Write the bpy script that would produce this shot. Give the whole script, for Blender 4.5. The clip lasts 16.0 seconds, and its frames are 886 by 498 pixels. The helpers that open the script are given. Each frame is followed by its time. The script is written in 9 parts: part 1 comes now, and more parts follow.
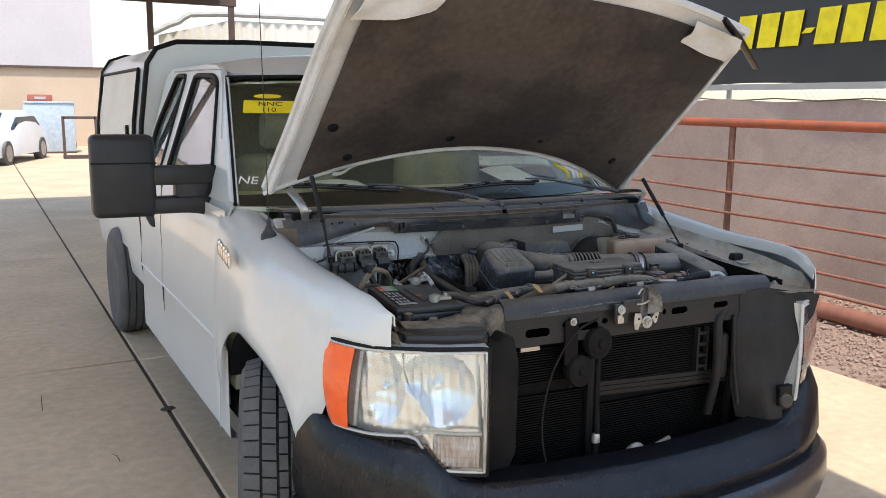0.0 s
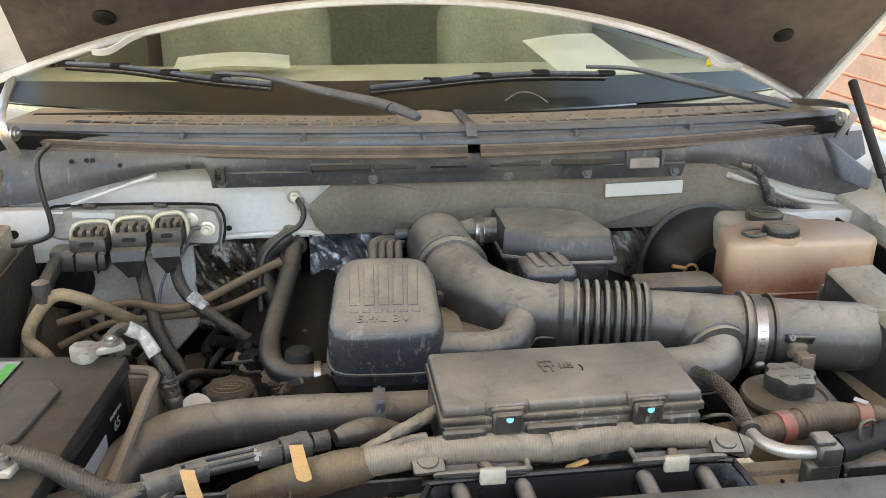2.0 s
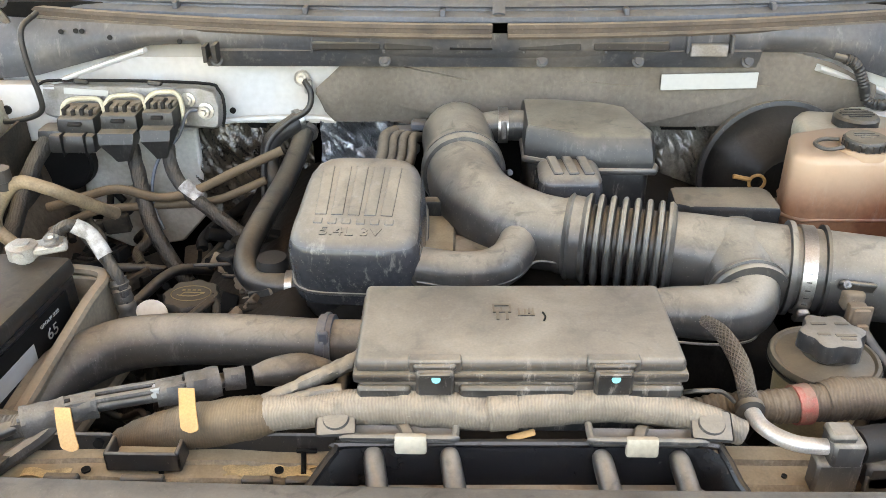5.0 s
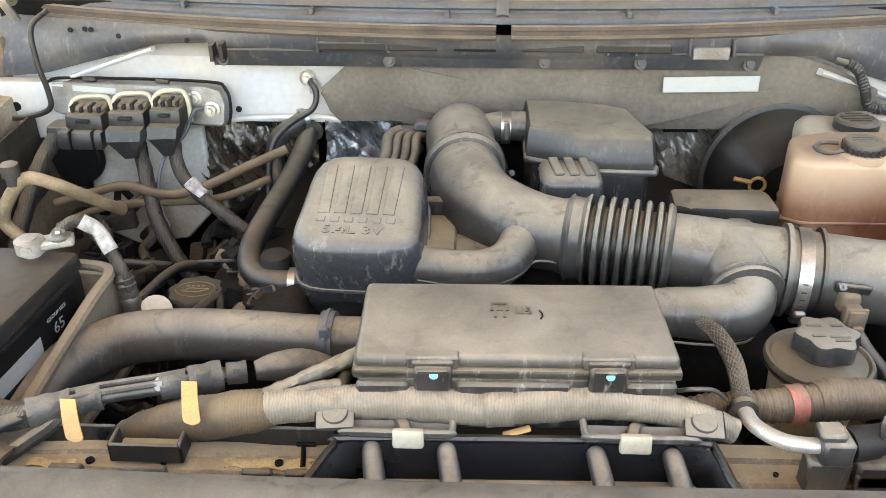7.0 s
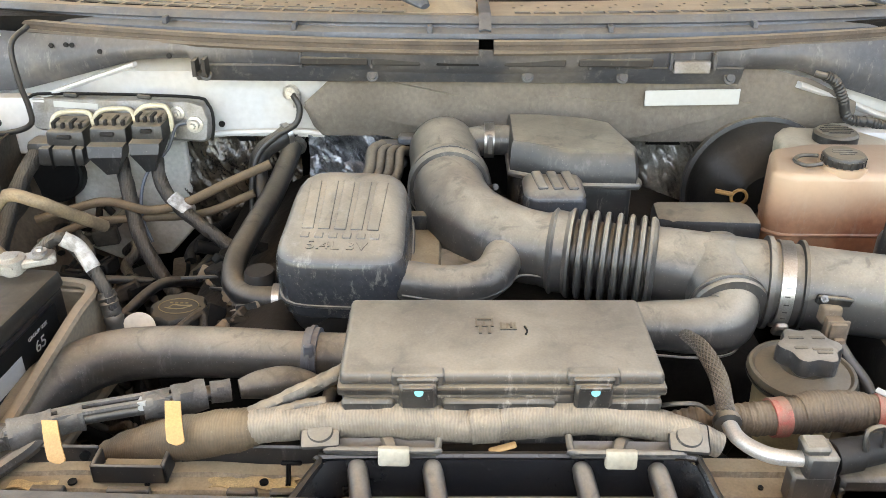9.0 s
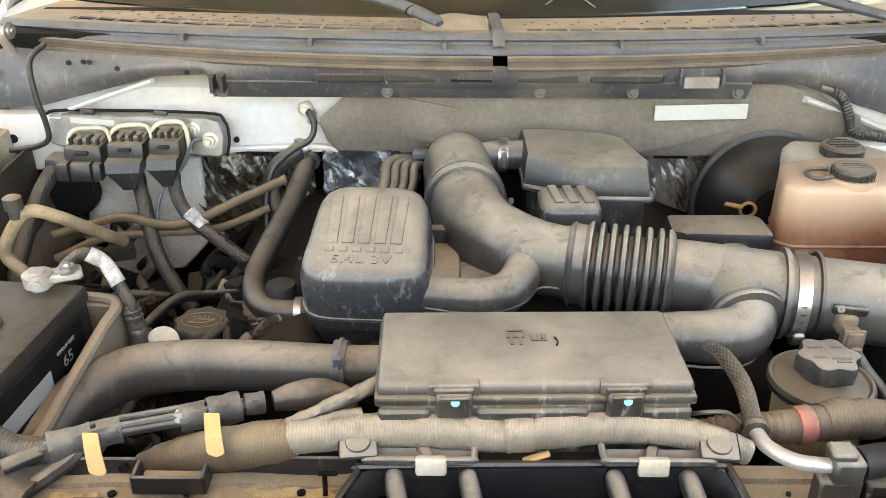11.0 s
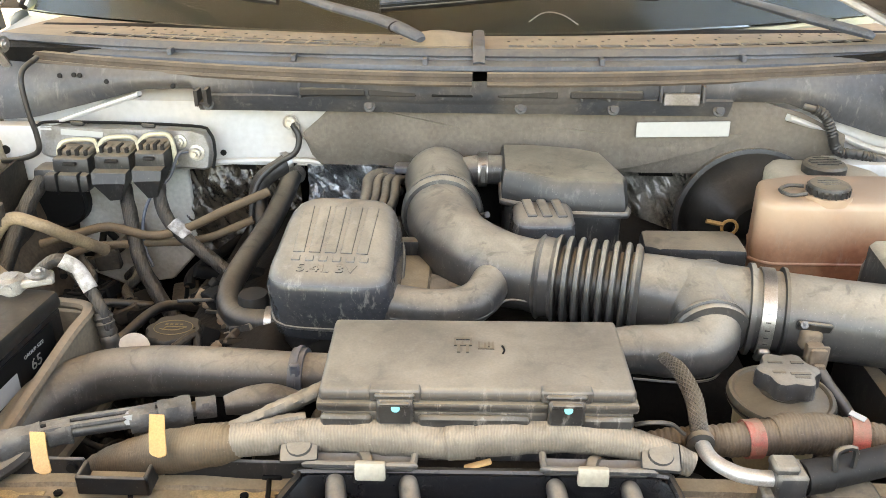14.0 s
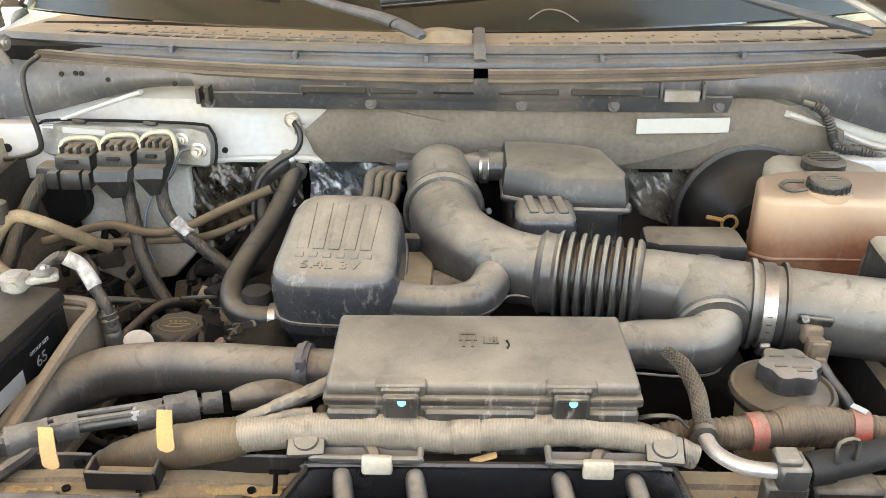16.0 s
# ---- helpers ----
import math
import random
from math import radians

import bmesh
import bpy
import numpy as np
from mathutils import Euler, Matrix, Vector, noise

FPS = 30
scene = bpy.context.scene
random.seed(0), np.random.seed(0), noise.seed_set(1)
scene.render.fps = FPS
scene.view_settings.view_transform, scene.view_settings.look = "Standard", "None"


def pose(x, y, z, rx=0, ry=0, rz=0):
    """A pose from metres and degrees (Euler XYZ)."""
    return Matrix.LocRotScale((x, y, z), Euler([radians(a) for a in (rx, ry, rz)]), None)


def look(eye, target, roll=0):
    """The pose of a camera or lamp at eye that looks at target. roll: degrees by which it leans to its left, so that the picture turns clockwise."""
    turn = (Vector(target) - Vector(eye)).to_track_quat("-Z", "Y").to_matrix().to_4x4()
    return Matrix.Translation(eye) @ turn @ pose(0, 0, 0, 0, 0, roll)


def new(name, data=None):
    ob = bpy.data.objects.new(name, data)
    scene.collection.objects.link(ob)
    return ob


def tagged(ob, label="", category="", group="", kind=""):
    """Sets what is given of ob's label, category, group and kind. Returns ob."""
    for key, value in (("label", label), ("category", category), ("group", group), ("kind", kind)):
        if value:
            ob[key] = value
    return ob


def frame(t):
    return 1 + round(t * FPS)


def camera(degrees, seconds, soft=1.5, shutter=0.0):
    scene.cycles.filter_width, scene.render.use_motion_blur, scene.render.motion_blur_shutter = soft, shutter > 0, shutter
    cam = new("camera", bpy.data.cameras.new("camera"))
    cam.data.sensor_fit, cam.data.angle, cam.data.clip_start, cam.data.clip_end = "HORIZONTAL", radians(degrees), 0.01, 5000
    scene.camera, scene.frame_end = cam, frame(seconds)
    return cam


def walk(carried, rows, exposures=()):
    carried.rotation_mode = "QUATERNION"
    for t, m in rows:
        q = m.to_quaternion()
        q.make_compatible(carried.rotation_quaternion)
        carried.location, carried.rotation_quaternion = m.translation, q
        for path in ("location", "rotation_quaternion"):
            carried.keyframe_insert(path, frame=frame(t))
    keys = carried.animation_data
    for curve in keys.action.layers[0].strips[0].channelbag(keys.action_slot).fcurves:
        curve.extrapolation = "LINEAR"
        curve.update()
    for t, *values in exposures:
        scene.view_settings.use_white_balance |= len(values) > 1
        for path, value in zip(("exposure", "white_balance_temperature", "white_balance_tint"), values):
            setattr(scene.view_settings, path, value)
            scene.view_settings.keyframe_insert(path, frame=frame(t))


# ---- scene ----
cam = camera(55.0, 16.0, 0.65)
PATH = [
    (0, (-1.7584, -2.1334, 1.7500), (-0.8855, -0.3657, 1.4130), 0.67),
    (0.5, (-1.2412, -1.7273, 1.7436), (-0.4874, 0.0817, 1.3442), 1.04),
    (1, (-0.8149, -1.2653, 1.7280), (-0.1972, 0.5724, 1.2370), 0.99),
    (1.5, (-0.4143, -0.9211, 1.6996), (0.0081, 0.9402, 1.1019), 0.62),
    (2, (-0.2231, -0.5990, 1.6793), (0.0198, 1.2619, 0.9878), 0.54),
    (2.5, (-0.0585, -0.4650, 1.6767), (0.0162, 1.3715, 0.8882), -0.45),
    (3, (-0.0054, -0.4411, 1.6713), (-0.0006, 1.3663, 0.8149), -0.58),
    (3.5, (-0.0148, -0.4334, 1.6699), (-0.0529, 1.3497, 0.7648), -0.90),
    (4, (-0.0197, -0.4330, 1.6678), (-0.0644, 1.3320, 0.7283), -0.69),
    (4.5, (-0.0234, -0.4189, 1.6564), (-0.0697, 1.3292, 0.6859), -0.48),
    (7, (-0.0155, -0.4325, 1.6619), (-0.0809, 1.3149, 0.6911), -0.00),
    (7.5, (-0.0197, -0.4331, 1.6648), (-0.0828, 1.3174, 0.6995), 0.10),
    (8, (-0.0164, -0.4293, 1.6658), (-0.0715, 1.3241, 0.7053), 0.10),
    (8.5, (-0.0153, -0.4284, 1.6668), (-0.0573, 1.3287, 0.7123), 0.11),
    (10.8, (-0.0408, -0.4444, 1.6726), (-0.0450, 1.3279, 0.7458), 0.23),
    (11, (-0.0570, -0.4461, 1.6753), (-0.0621, 1.3289, 0.7537), 0.23),
    (11.5, (-0.0394, -0.4644, 1.6781), (-0.0714, 1.3175, 0.7705), 0.10),
    (12, (0.0008, -0.4656, 1.6720), (-0.0351, 1.3218, 0.7752), 0.20),
    (12.5, (0.0038, -0.4539, 1.6668), (-0.0440, 1.3385, 0.7807), 0.18),
    (13, (0.0167, -0.4569, 1.6641), (-0.0461, 1.3387, 0.7857), 0.07),
    (13.5, (0.0218, -0.4553, 1.6642), (-0.0389, 1.3428, 0.7905), 0.17),
    (14, (0.0186, -0.4570, 1.6651), (-0.0440, 1.3406, 0.7907), 0.17),
    (14.5, (0.0172, -0.4619, 1.6662), (-0.0465, 1.3351, 0.7906), 0.27),
    (15, (0.0112, -0.4615, 1.6671), (-0.0525, 1.3332, 0.7867), 0.27),
    (15.5, (0.0092, -0.4634, 1.6641), (-0.0517, 1.3322, 0.7852), 0.17),
    (16, (0.0111, -0.4635, 1.6651), (-0.0445, 1.3325, 0.7869), 0.08),
]
EXPOSURES = [(0.0, 1.08, 7000, 10), (0.5, 1.31, 7150, 10), (1.0, 1.63, 7700, 10), (1.5, 2.13, 8050, 10), (2.0, 2.53, 8700, 10), (2.5, 2.86, 9150, 10), (3.0, 2.97, 9100, 10), (4.0, 3.12, 9000, 10), (8.5, 3.15, 9150, 10), (12.0, 3.18, 9600, 10), (16.0, 3.16, 9600, 10)]
walk(cam, [(t, look(eye, target, roll)) for t, eye, target, roll in PATH], EXPOSURES)

# world: hazy daylight sky, one sun
world = bpy.data.worlds.new("sky")
scene.world = world
world.use_nodes = True
wn = world.node_tree.nodes
sky = wn.new("ShaderNodeTexSky")
sky.sky_type = "NISHITA"
sky.sun_disc = False
sky.sun_elevation = radians(63)
sky.sun_rotation = radians(192)
sky.dust_density = 1.0
wn["Background"].inputs["Strength"].default_value = 0.15
world.node_tree.links.new(sky.outputs[0], wn["Background"].inputs["Color"])
sun = new("sun", bpy.data.lights.new("sun", "SUN"))
sun.data.energy, sun.data.angle, sun.data.color = 2.2, radians(0.6), (1.0, 0.95, 0.88)
sun.matrix_world = look((-1.0, -4.5, 9.0), (0, 0, 0))

# ---- materials ----
def mat(name, color, rough=0.5, metal=0.0, second=None, scale=8.0, amount=0.5, bump=0.0, bump_scale=60.0, dust=0.0,
        dust_color=(0.30, 0.24, 0.17), dust_up=0.975, fine=0.15, coat=0.0, spec=0.5, vary=0.0, scuff=0.0, rings=0.0, wiped=0.0):
    """Two-scale surface: a stain colour in large patches, fine grain, relief, and dust that lies on what faces up."""
    m = bpy.data.materials.new(name)
    m.use_nodes = True
    nt = m.node_tree
    n, l = nt.nodes, nt.links
    b = n["Principled BSDF"]
    b.inputs["Metallic"].default_value = metal
    b.inputs["Roughness"].default_value = rough
    b.inputs["Specular IOR Level"].default_value = spec
    b.inputs["Coat Weight"].default_value = coat
    b.inputs["Coat Roughness"].default_value = 0.06
    tc = n.new("ShaderNodeTexCoord")
    geo = n.new("ShaderNodeNewGeometry")
    big = n.new("ShaderNodeTexNoise")
    big.inputs["Scale"].default_value = scale
    big.inputs["Detail"].default_value = 6
    small = n.new("ShaderNodeTexNoise")
    small.inputs["Scale"].default_value = scale * 14
    small.inputs["Detail"].default_value = 4
    for t in (big, small):
        l.new(geo.outputs["Position"], t.inputs["Vector"])
    ramp = n.new("ShaderNodeMapRange")
    ramp.inputs[1].default_value, ramp.inputs[2].default_value = 0.42, 0.62
    ramp.inputs[4].default_value = amount
    l.new(big.outputs["Fac"], ramp.inputs[0])
    mix = n.new("ShaderNodeMix")
    mix.data_type = "RGBA"
    mix.inputs["A"].default_value = (*color, 1)
    s = second or tuple(c * 0.7 for c in color)
    mix.inputs["B"].default_value = (*s, 1)
    l.new(ramp.outputs[0], mix.inputs["Factor"])
    out = mix.outputs["Result"]
    if fine:
        g = n.new("ShaderNodeMapRange")
        g.inputs[1].default_value, g.inputs[2].default_value = 0.3, 0.7
        g.inputs[3].default_value, g.inputs[4].default_value = 1 - fine, 1 + fine
        l.new(small.outputs["Fac"], g.inputs[0])
        hsv = n.new("ShaderNodeHueSaturation")
        l.new(g.outputs[0], hsv.inputs["Value"])
        l.new(out, hsv.inputs["Color"])
        out = hsv.outputs["Color"]
    if vary:
        oi = n.new("ShaderNodeObjectInfo")
        g = n.new("ShaderNodeMapRange")
        g.inputs[3].default_value, g.inputs[4].default_value = 1 - vary, 1 + vary
        l.new(oi.outputs["Random"], g.inputs[0])
        hsv = n.new("ShaderNodeHueSaturation")
        l.new(g.outputs[0], hsv.inputs["Value"])
        l.new(out, hsv.inputs["Color"])
        out = hsv.outputs["Color"]
    if dust:
        sep = n.new("ShaderNodeSeparateXYZ")
        l.new(geo.outputs["Normal"], sep.inputs[0])
        up = n.new("ShaderNodeMapRange")
        up.inputs[1].default_value, up.inputs[2].default_value = 0.36, 0.97
        up.inputs[3].default_value, up.inputs[4].default_value = dust * (1 - dust_up), dust
        l.new(sep.outputs["Z"], up.inputs[0])
        patch = n.new("ShaderNodeTexNoise")
        patch.inputs["Scale"].default_value = 13
        patch.inputs["Detail"].default_value = 10
        patch.inputs["Roughness"].default_value = 0.62
        patch.inputs["Distortion"].default_value = 0.4
        l.new(geo.outputs["Position"], patch.inputs["Vector"])
        pr = n.new("ShaderNodeMapRange")
        pr.inputs[1].default_value, pr.inputs[2].default_value = 0.3, 0.66
        pr.inputs[3].default_value, pr.inputs[4].default_value = 0.58, 1.18
        l.new(patch.outputs["Fac"], pr.inputs[0])
        mul = n.new("ShaderNodeMath")
        mul.operation = "MULTIPLY"
        mul.use_clamp = True
        l.new(up.outputs[0], mul.inputs[0])
        l.new(pr.outputs[0], mul.inputs[1])
        speck = n.new("ShaderNodeTexNoise")
        speck.inputs["Scale"].default_value = 380
        speck.inputs["Detail"].default_value = 3
        l.new(geo.outputs["Position"], speck.inputs["Vector"])
        sr = n.new("ShaderNodeMapRange")
        sr.inputs[1].default_value, sr.inputs[2].default_value = 0.36, 0.64
        sr.inputs[3].default_value, sr.inputs[4].default_value = 0.93, 1.05
        l.new(speck.outputs["Fac"], sr.inputs[0])
        mul2 = n.new("ShaderNodeMath")
        mul2.operation = "MULTIPLY"
        mul2.use_clamp = True
        l.new(mul.outputs[0], mul2.inputs[0])
        l.new(sr.outputs[0], mul2.inputs[1])
        mul = mul2
        if wiped:
            # spots where the dust has been rubbed or dripped off
            wp = n.new("ShaderNodeTexNoise")
            wp.inputs["Scale"].default_value = 34
            wp.inputs["Detail"].default_value = 6
            wp.inputs["Roughness"].default_value = 0.6
            wp.inputs["Distortion"].default_value = 0.8
            l.new(geo.outputs["Position"], wp.inputs["Vector"])
            wr = n.new("ShaderNodeMapRange")
            wr.inputs[1].default_value, wr.inputs[2].default_value = 0.54, 0.66
            wr.inputs[3].default_value, wr.inputs[4].default_value = 1.0, 1.0 - wiped
            l.new(wp.outputs["Fac"], wr.inputs[0])
            mul3 = n.new("ShaderNodeMath")
            mul3.operation = "MULTIPLY"
            l.new(mul.outputs[0], mul3.inputs[0])
            l.new(wr.outputs[0], mul3.inputs[1])
            mul = mul3
        fl = n.new("ShaderNodeTexNoise")
        fl.inputs["Scale"].default_value = 420
        fl.inputs["Detail"].default_value = 1
        l.new(geo.outputs["Position"], fl.inputs["Vector"])
        fr = n.new("ShaderNodeMapRange")
        fr.inputs[1].default_value, fr.inputs[2].default_value, fr.inputs[4].default_value = 0.70, 0.78, 0.26 * dust
        l.new(fl.outputs["Fac"], fr.inputs[0])
        fm = n.new("ShaderNodeMix")
        fm.data_type = "RGBA"
        fm.inputs["B"].default_value = (0.55, 0.50, 0.42, 1)
        l.new(fr.outputs[0], fm.inputs["Factor"])
        l.new(out, fm.inputs["A"])
        out = fm.outputs["Result"]
        dm = n.new("ShaderNodeMix")
        dm.data_type = "RGBA"
        dm.inputs["B"].default_value = (*dust_color, 1)
        l.new(mul.outputs[0], dm.inputs["Factor"])
        l.new(out, dm.inputs["A"])
        out = dm.outputs["Result"]
        rr = n.new("ShaderNodeMapRange")
        rr.inputs[3].default_value, rr.inputs[4].default_value = rough, max(rough, 0.55)
        l.new(mul.outputs[0], rr.inputs[0])
        l.new(rr.outputs[0], b.inputs["Roughness"])
    if scuff:
        # pale rubbed spots and fine streaks
        st = n.new("ShaderNodeMapping")
        st.inputs["Scale"].default_value = (1.0, 1.0, 0.28)
        l.new(geo.outputs["Position"], st.inputs["Vector"])
        sn = n.new("ShaderNodeTexNoise")
        sn.inputs["Scale"].default_value = 75
        sn.inputs["Detail"].default_value = 10
        sn.inputs["Roughness"].default_value = 0.72
        l.new(st.outputs[0], sn.inputs["Vector"])
        sm = n.new("ShaderNodeMapRange")
        sm.inputs[1].default_value, sm.inputs[2].default_value, sm.inputs[4].default_value = 0.555, 0.70, scuff
        l.new(sn.outputs["Fac"], sm.inputs[0])
        cm = n.new("ShaderNodeMix")
        cm.data_type = "RGBA"
        cm.inputs["B"].default_value = (0.33, 0.31, 0.28, 1)
        l.new(sm.outputs[0], cm.inputs["Factor"])
        l.new(out, cm.inputs["A"])
        out = cm.outputs["Result"]
    l.new(out, b.inputs["Base Color"])
    if bump:
        bn = n.new("ShaderNodeTexNoise")
        bn.inputs["Scale"].default_value = bump_scale
        bn.inputs["Detail"].default_value = 5
        l.new(geo.outputs["Position"], bn.inputs["Vector"])
        bp = n.new("ShaderNodeBump")
        bp.inputs["Strength"].default_value = bump
        bp.inputs["Distance"].default_value = min(0.02, 0.6 / bump_scale)
        height = bn.outputs["Fac"]
        if rings:
            # turns of wrapped tape across the run
            wv = n.new("ShaderNodeTexWave")
            wv.bands_direction = "X"
            wv.inputs["Scale"].default_value = rings
            wv.inputs["Distortion"].default_value = 9.0
            wv.inputs["Detail"].default_value = 3
            wv.inputs["Detail Scale"].default_value = 0.6
            l.new(geo.outputs["Position"], wv.inputs["Vector"])
            add = n.new("ShaderNodeMath")
            add.operation = "MULTIPLY_ADD"
            add.inputs[1].default_value = 0.22
            l.new(wv.outputs["Fac"], add.inputs[0])
            l.new(height, add.inputs[2])
            height = add.outputs[0]
            rv = n.new("ShaderNodeMapRange")
            rv.inputs[3].default_value, rv.inputs[4].default_value = 0.88, 1.06
            l.new(wv.outputs["Fac"], rv.inputs[0])
            rh_ = n.new("ShaderNodeHueSaturation")
            l.new(rv.outputs[0], rh_.inputs["Value"])
            l.new(out, rh_.inputs["Color"])
            l.new(rh_.outputs["Color"], b.inputs["Base Color"])
        l.new(height, bp.inputs["Height"])
        l.new(bp.outputs[0], b.inputs["Normal"])
    return m


def glass(name, tint, rough=0.0, ior=1.45):
    m = bpy.data.materials.new(name)
    m.use_nodes = True
    b = m.node_tree.nodes["Principled BSDF"]
    b.inputs["Base Color"].default_value = (*tint, 1)
    b.inputs["Roughness"].default_value = rough
    b.inputs["IOR"].default_value = ior
    b.inputs["Transmission Weight"].default_value = 1.0
    return m


DUST = (0.40, 0.33, 0.235)
M_PLASTIC = mat("dusty black plastic", (0.012, 0.0125, 0.014), 0.38, second=(0.032, 0.031, 0.030), dust=0.52, dust_color=DUST, bump=0.06, bump_scale=300, scuff=0.14, wiped=0.3)
M_DUSTY = mat("heavily dusty plastic", (0.018, 0.0195, 0.0235), 0.30, second=(0.036, 0.036, 0.038), dust=0.80, dust_up=0.90, dust_color=(0.41, 0.36, 0.285), bump=0.06, bump_scale=220, scuff=0.26, wiped=0.4)
M_FUSE = mat("dusty fuse box lid", (0.030, 0.031, 0.033), 0.38, second=(0.045, 0.043, 0.04), dust=0.66, dust_color=(0.37, 0.325, 0.26), bump=0.05, bump_scale=260, scuff=0.3, wiped=0.16)
M_BOX = mat("rubbed black box side", (0.013, 0.0135, 0.015), 0.30, second=(0.035, 0.035, 0.035), scale=30, amount=0.8, dust=0.5, dust_color=DUST, bump=0.06, bump_scale=220, scuff=0.75)
M_COVER = mat("moulded engine cover plastic", (0.040, 0.043, 0.050), 0.25, second=(0.028, 0.029, 0.032), dust=0.74, dust_up=0.985, dust_color=(0.40, 0.345, 0.27), bump=0.05, bump_scale=300, scuff=0.6, wiped=0.3)
# Colour taken near black so that the bay's deep gaps read as shaded.
M_DARK = mat("shade-darkened greasy metal", (0.008, 0.0078, 0.0075), 0.7, spec=0.12, second=(0.016, 0.0135, 0.0115), dust=0.1, dust_color=(0.16, 0.115, 0.075), bump=0.3, bump_scale=80)
M_RUBBER = mat("black rubber hose", (0.014, 0.014, 0.015), 0.42, second=(0.03, 0.028, 0.026), dust=0.36, dust_color=DUST, bump=0.08, bump_scale=200, scuff=0.12, wiped=0.4)
M_HOSE = mat("dusty radiator hose", (0.022, 0.0215, 0.0215), 0.5, second=(0.045, 0.04, 0.034), dust=0.70, dust_up=0.93, dust_color=(0.37, 0.305, 0.225), scuff=0.2, bump=0.12, bump_scale=140, wiped=0.35)
M_TAPE = mat("dusty tape-wrapped loom", (0.10, 0.085, 0.07), 0.6, second=(0.05, 0.045, 0.04), scale=17, amount=0.7, fine=0.15, dust=0.72, dust_up=0.72, dust_color=(0.43, 0.355, 0.265), bump=0.35, bump_scale=150, scuff=0.2, rings=105, wiped=0.45)
M_TRAY = mat("dusty battery tray plastic", (0.24, 0.19, 0.135), 0.7, second=(0.12, 0.095, 0.07), scale=12, dust=0.4, dust_color=(0.42, 0.34, 0.25), bump=0.1)
M_WRAP = mat("brown cloth tape", (0.10, 0.073, 0.048), 0.75, second=(0.04, 0.03, 0.024), scale=20, amount=0.9, fine=0.2, dust=0.46, dust_up=0.9, dust_color=(0.34, 0.26, 0.175), bump=0.4, bump_scale=150, rings=90)
M_LOOM = mat("dark taped loom", (0.018, 0.016, 0.015), 0.6, second=(0.045, 0.036, 0.028), scale=30, dust=0.3, dust_color=DUST, bump=0.5, bump_scale=130, rings=80)
M_PAINT = mat("white truck paint", (0.62, 0.655, 0.655), 0.28, second=(0.58, 0.595, 0.57), scale=2.0, amount=0.5, fine=0.02, coat=0.5, dust=0.1, dust_color=(0.55, 0.48, 0.37))
M_PAINT_IN = mat("dusty white inner panel", (0.50, 0.515, 0.53), 0.35, second=(0.52, 0.48, 0.42), scale=6, amount=0.7, fine=0.06, dust=0.55, dust_up=0.93, dust_color=(0.46, 0.38, 0.27), wiped=0.4)
M_HOODIN = mat("white hood inner metal", (0.66, 0.68, 0.69), 0.4, second=(0.52, 0.52, 0.5), scale=7, amount=0.7, fine=0.05, bump=0.05, bump_scale=40)
M_LEDGE = mat("tan dusty steel ledge", (0.25, 0.205, 0.145), 0.65, second=(0.10, 0.08, 0.06), scale=26, amount=0.9, fine=0.3, dust=0.5, dust_color=(0.50, 0.39, 0.245), scuff=0.2, bump=0.15, bump_scale=90)
M_WINGLEDGE = mat("pale dusty fender flange", (0.55, 0.53, 0.48), 0.6, second=(0.30, 0.25, 0.19), scale=9, amount=0.8, fine=0.12, dust=0.6, dust_color=(0.50, 0.42, 0.31), bump=0.08, bump_scale=90)
M_LEAD = mat("bright worn lead", (0.46, 0.44, 0.39), 0.45, 0.5, second=(0.36, 0.33, 0.29), scale=60, amount=0.8, bump=0.3, bump_scale=150)
M_FROST = mat("frosted lamp plastic", (0.55, 0.56, 0.54), 0.2, second=(0.44, 0.45, 0.43), scale=14, coat=0.4)
M_TRIM = mat("tan interior trim", (0.50, 0.50, 0.37), 0.85, second=(0.44, 0.44, 0.32), scale=5)
M_RAIL = mat("faded red rail", (0.30, 0.125, 0.085), 0.65, second=(0.22, 0.10, 0.07), scale=12, amount=0.8, fine=0.15)
M_SUPPORT = mat("dusty black beam", (0.013, 0.013, 0.014), 0.5, spec=0.3, second=(0.014, 0.013, 0.013), scale=12, dust_up=0.93, dust=0.34, dust_color=(0.30, 0.26, 0.21), bump=0.12, bump_scale=70)
M_LID = mat("dusty filter box plastic", (0.016, 0.0165, 0.018), 0.4, second=(0.03, 0.03, 0.03), dust=0.72, dust_up=0.975, dust_color=(0.38, 0.335, 0.26), bump=0.05, bump_scale=200, scuff=0.2, wiped=0.35)
M_BEAM = mat("dusty grey-black beam paint", (0.013, 0.013, 0.014), 0.42, second=(0.024, 0.023, 0.022), scale=9, amount=0.8, fine=0.2, dust=0.38, dust_up=0.95, dust_color=(0.30, 0.27, 0.225), bump=0.1, bump_scale=60, scuff=0.08, wiped=0.45)
M_LATCH = mat("greasy grey steel", (0.16, 0.16, 0.165), 0.4, 0.6, second=(0.05, 0.046, 0.042), scale=40, amount=0.9, fine=0.2, dust=0.2, dust_color=DUST, scuff=0.3)
M_CORNER = mat("dirty tan corner steel", (0.15, 0.122, 0.085), 0.75, second=(0.03, 0.027, 0.024), scale=21, amount=1.0, fine=0.35, dust=0.3, dust_color=(0.33, 0.265, 0.185), bump=0.35, bump_scale=60, scuff=0.25, wiped=0.5)
M_PAD = mat("hood insulation felt", (0.031, 0.026, 0.0235), 0.95, second=(0.08, 0.065, 0.054), scale=2.6, amount=0.9, fine=0.2, bump=0.35, bump_scale=22)
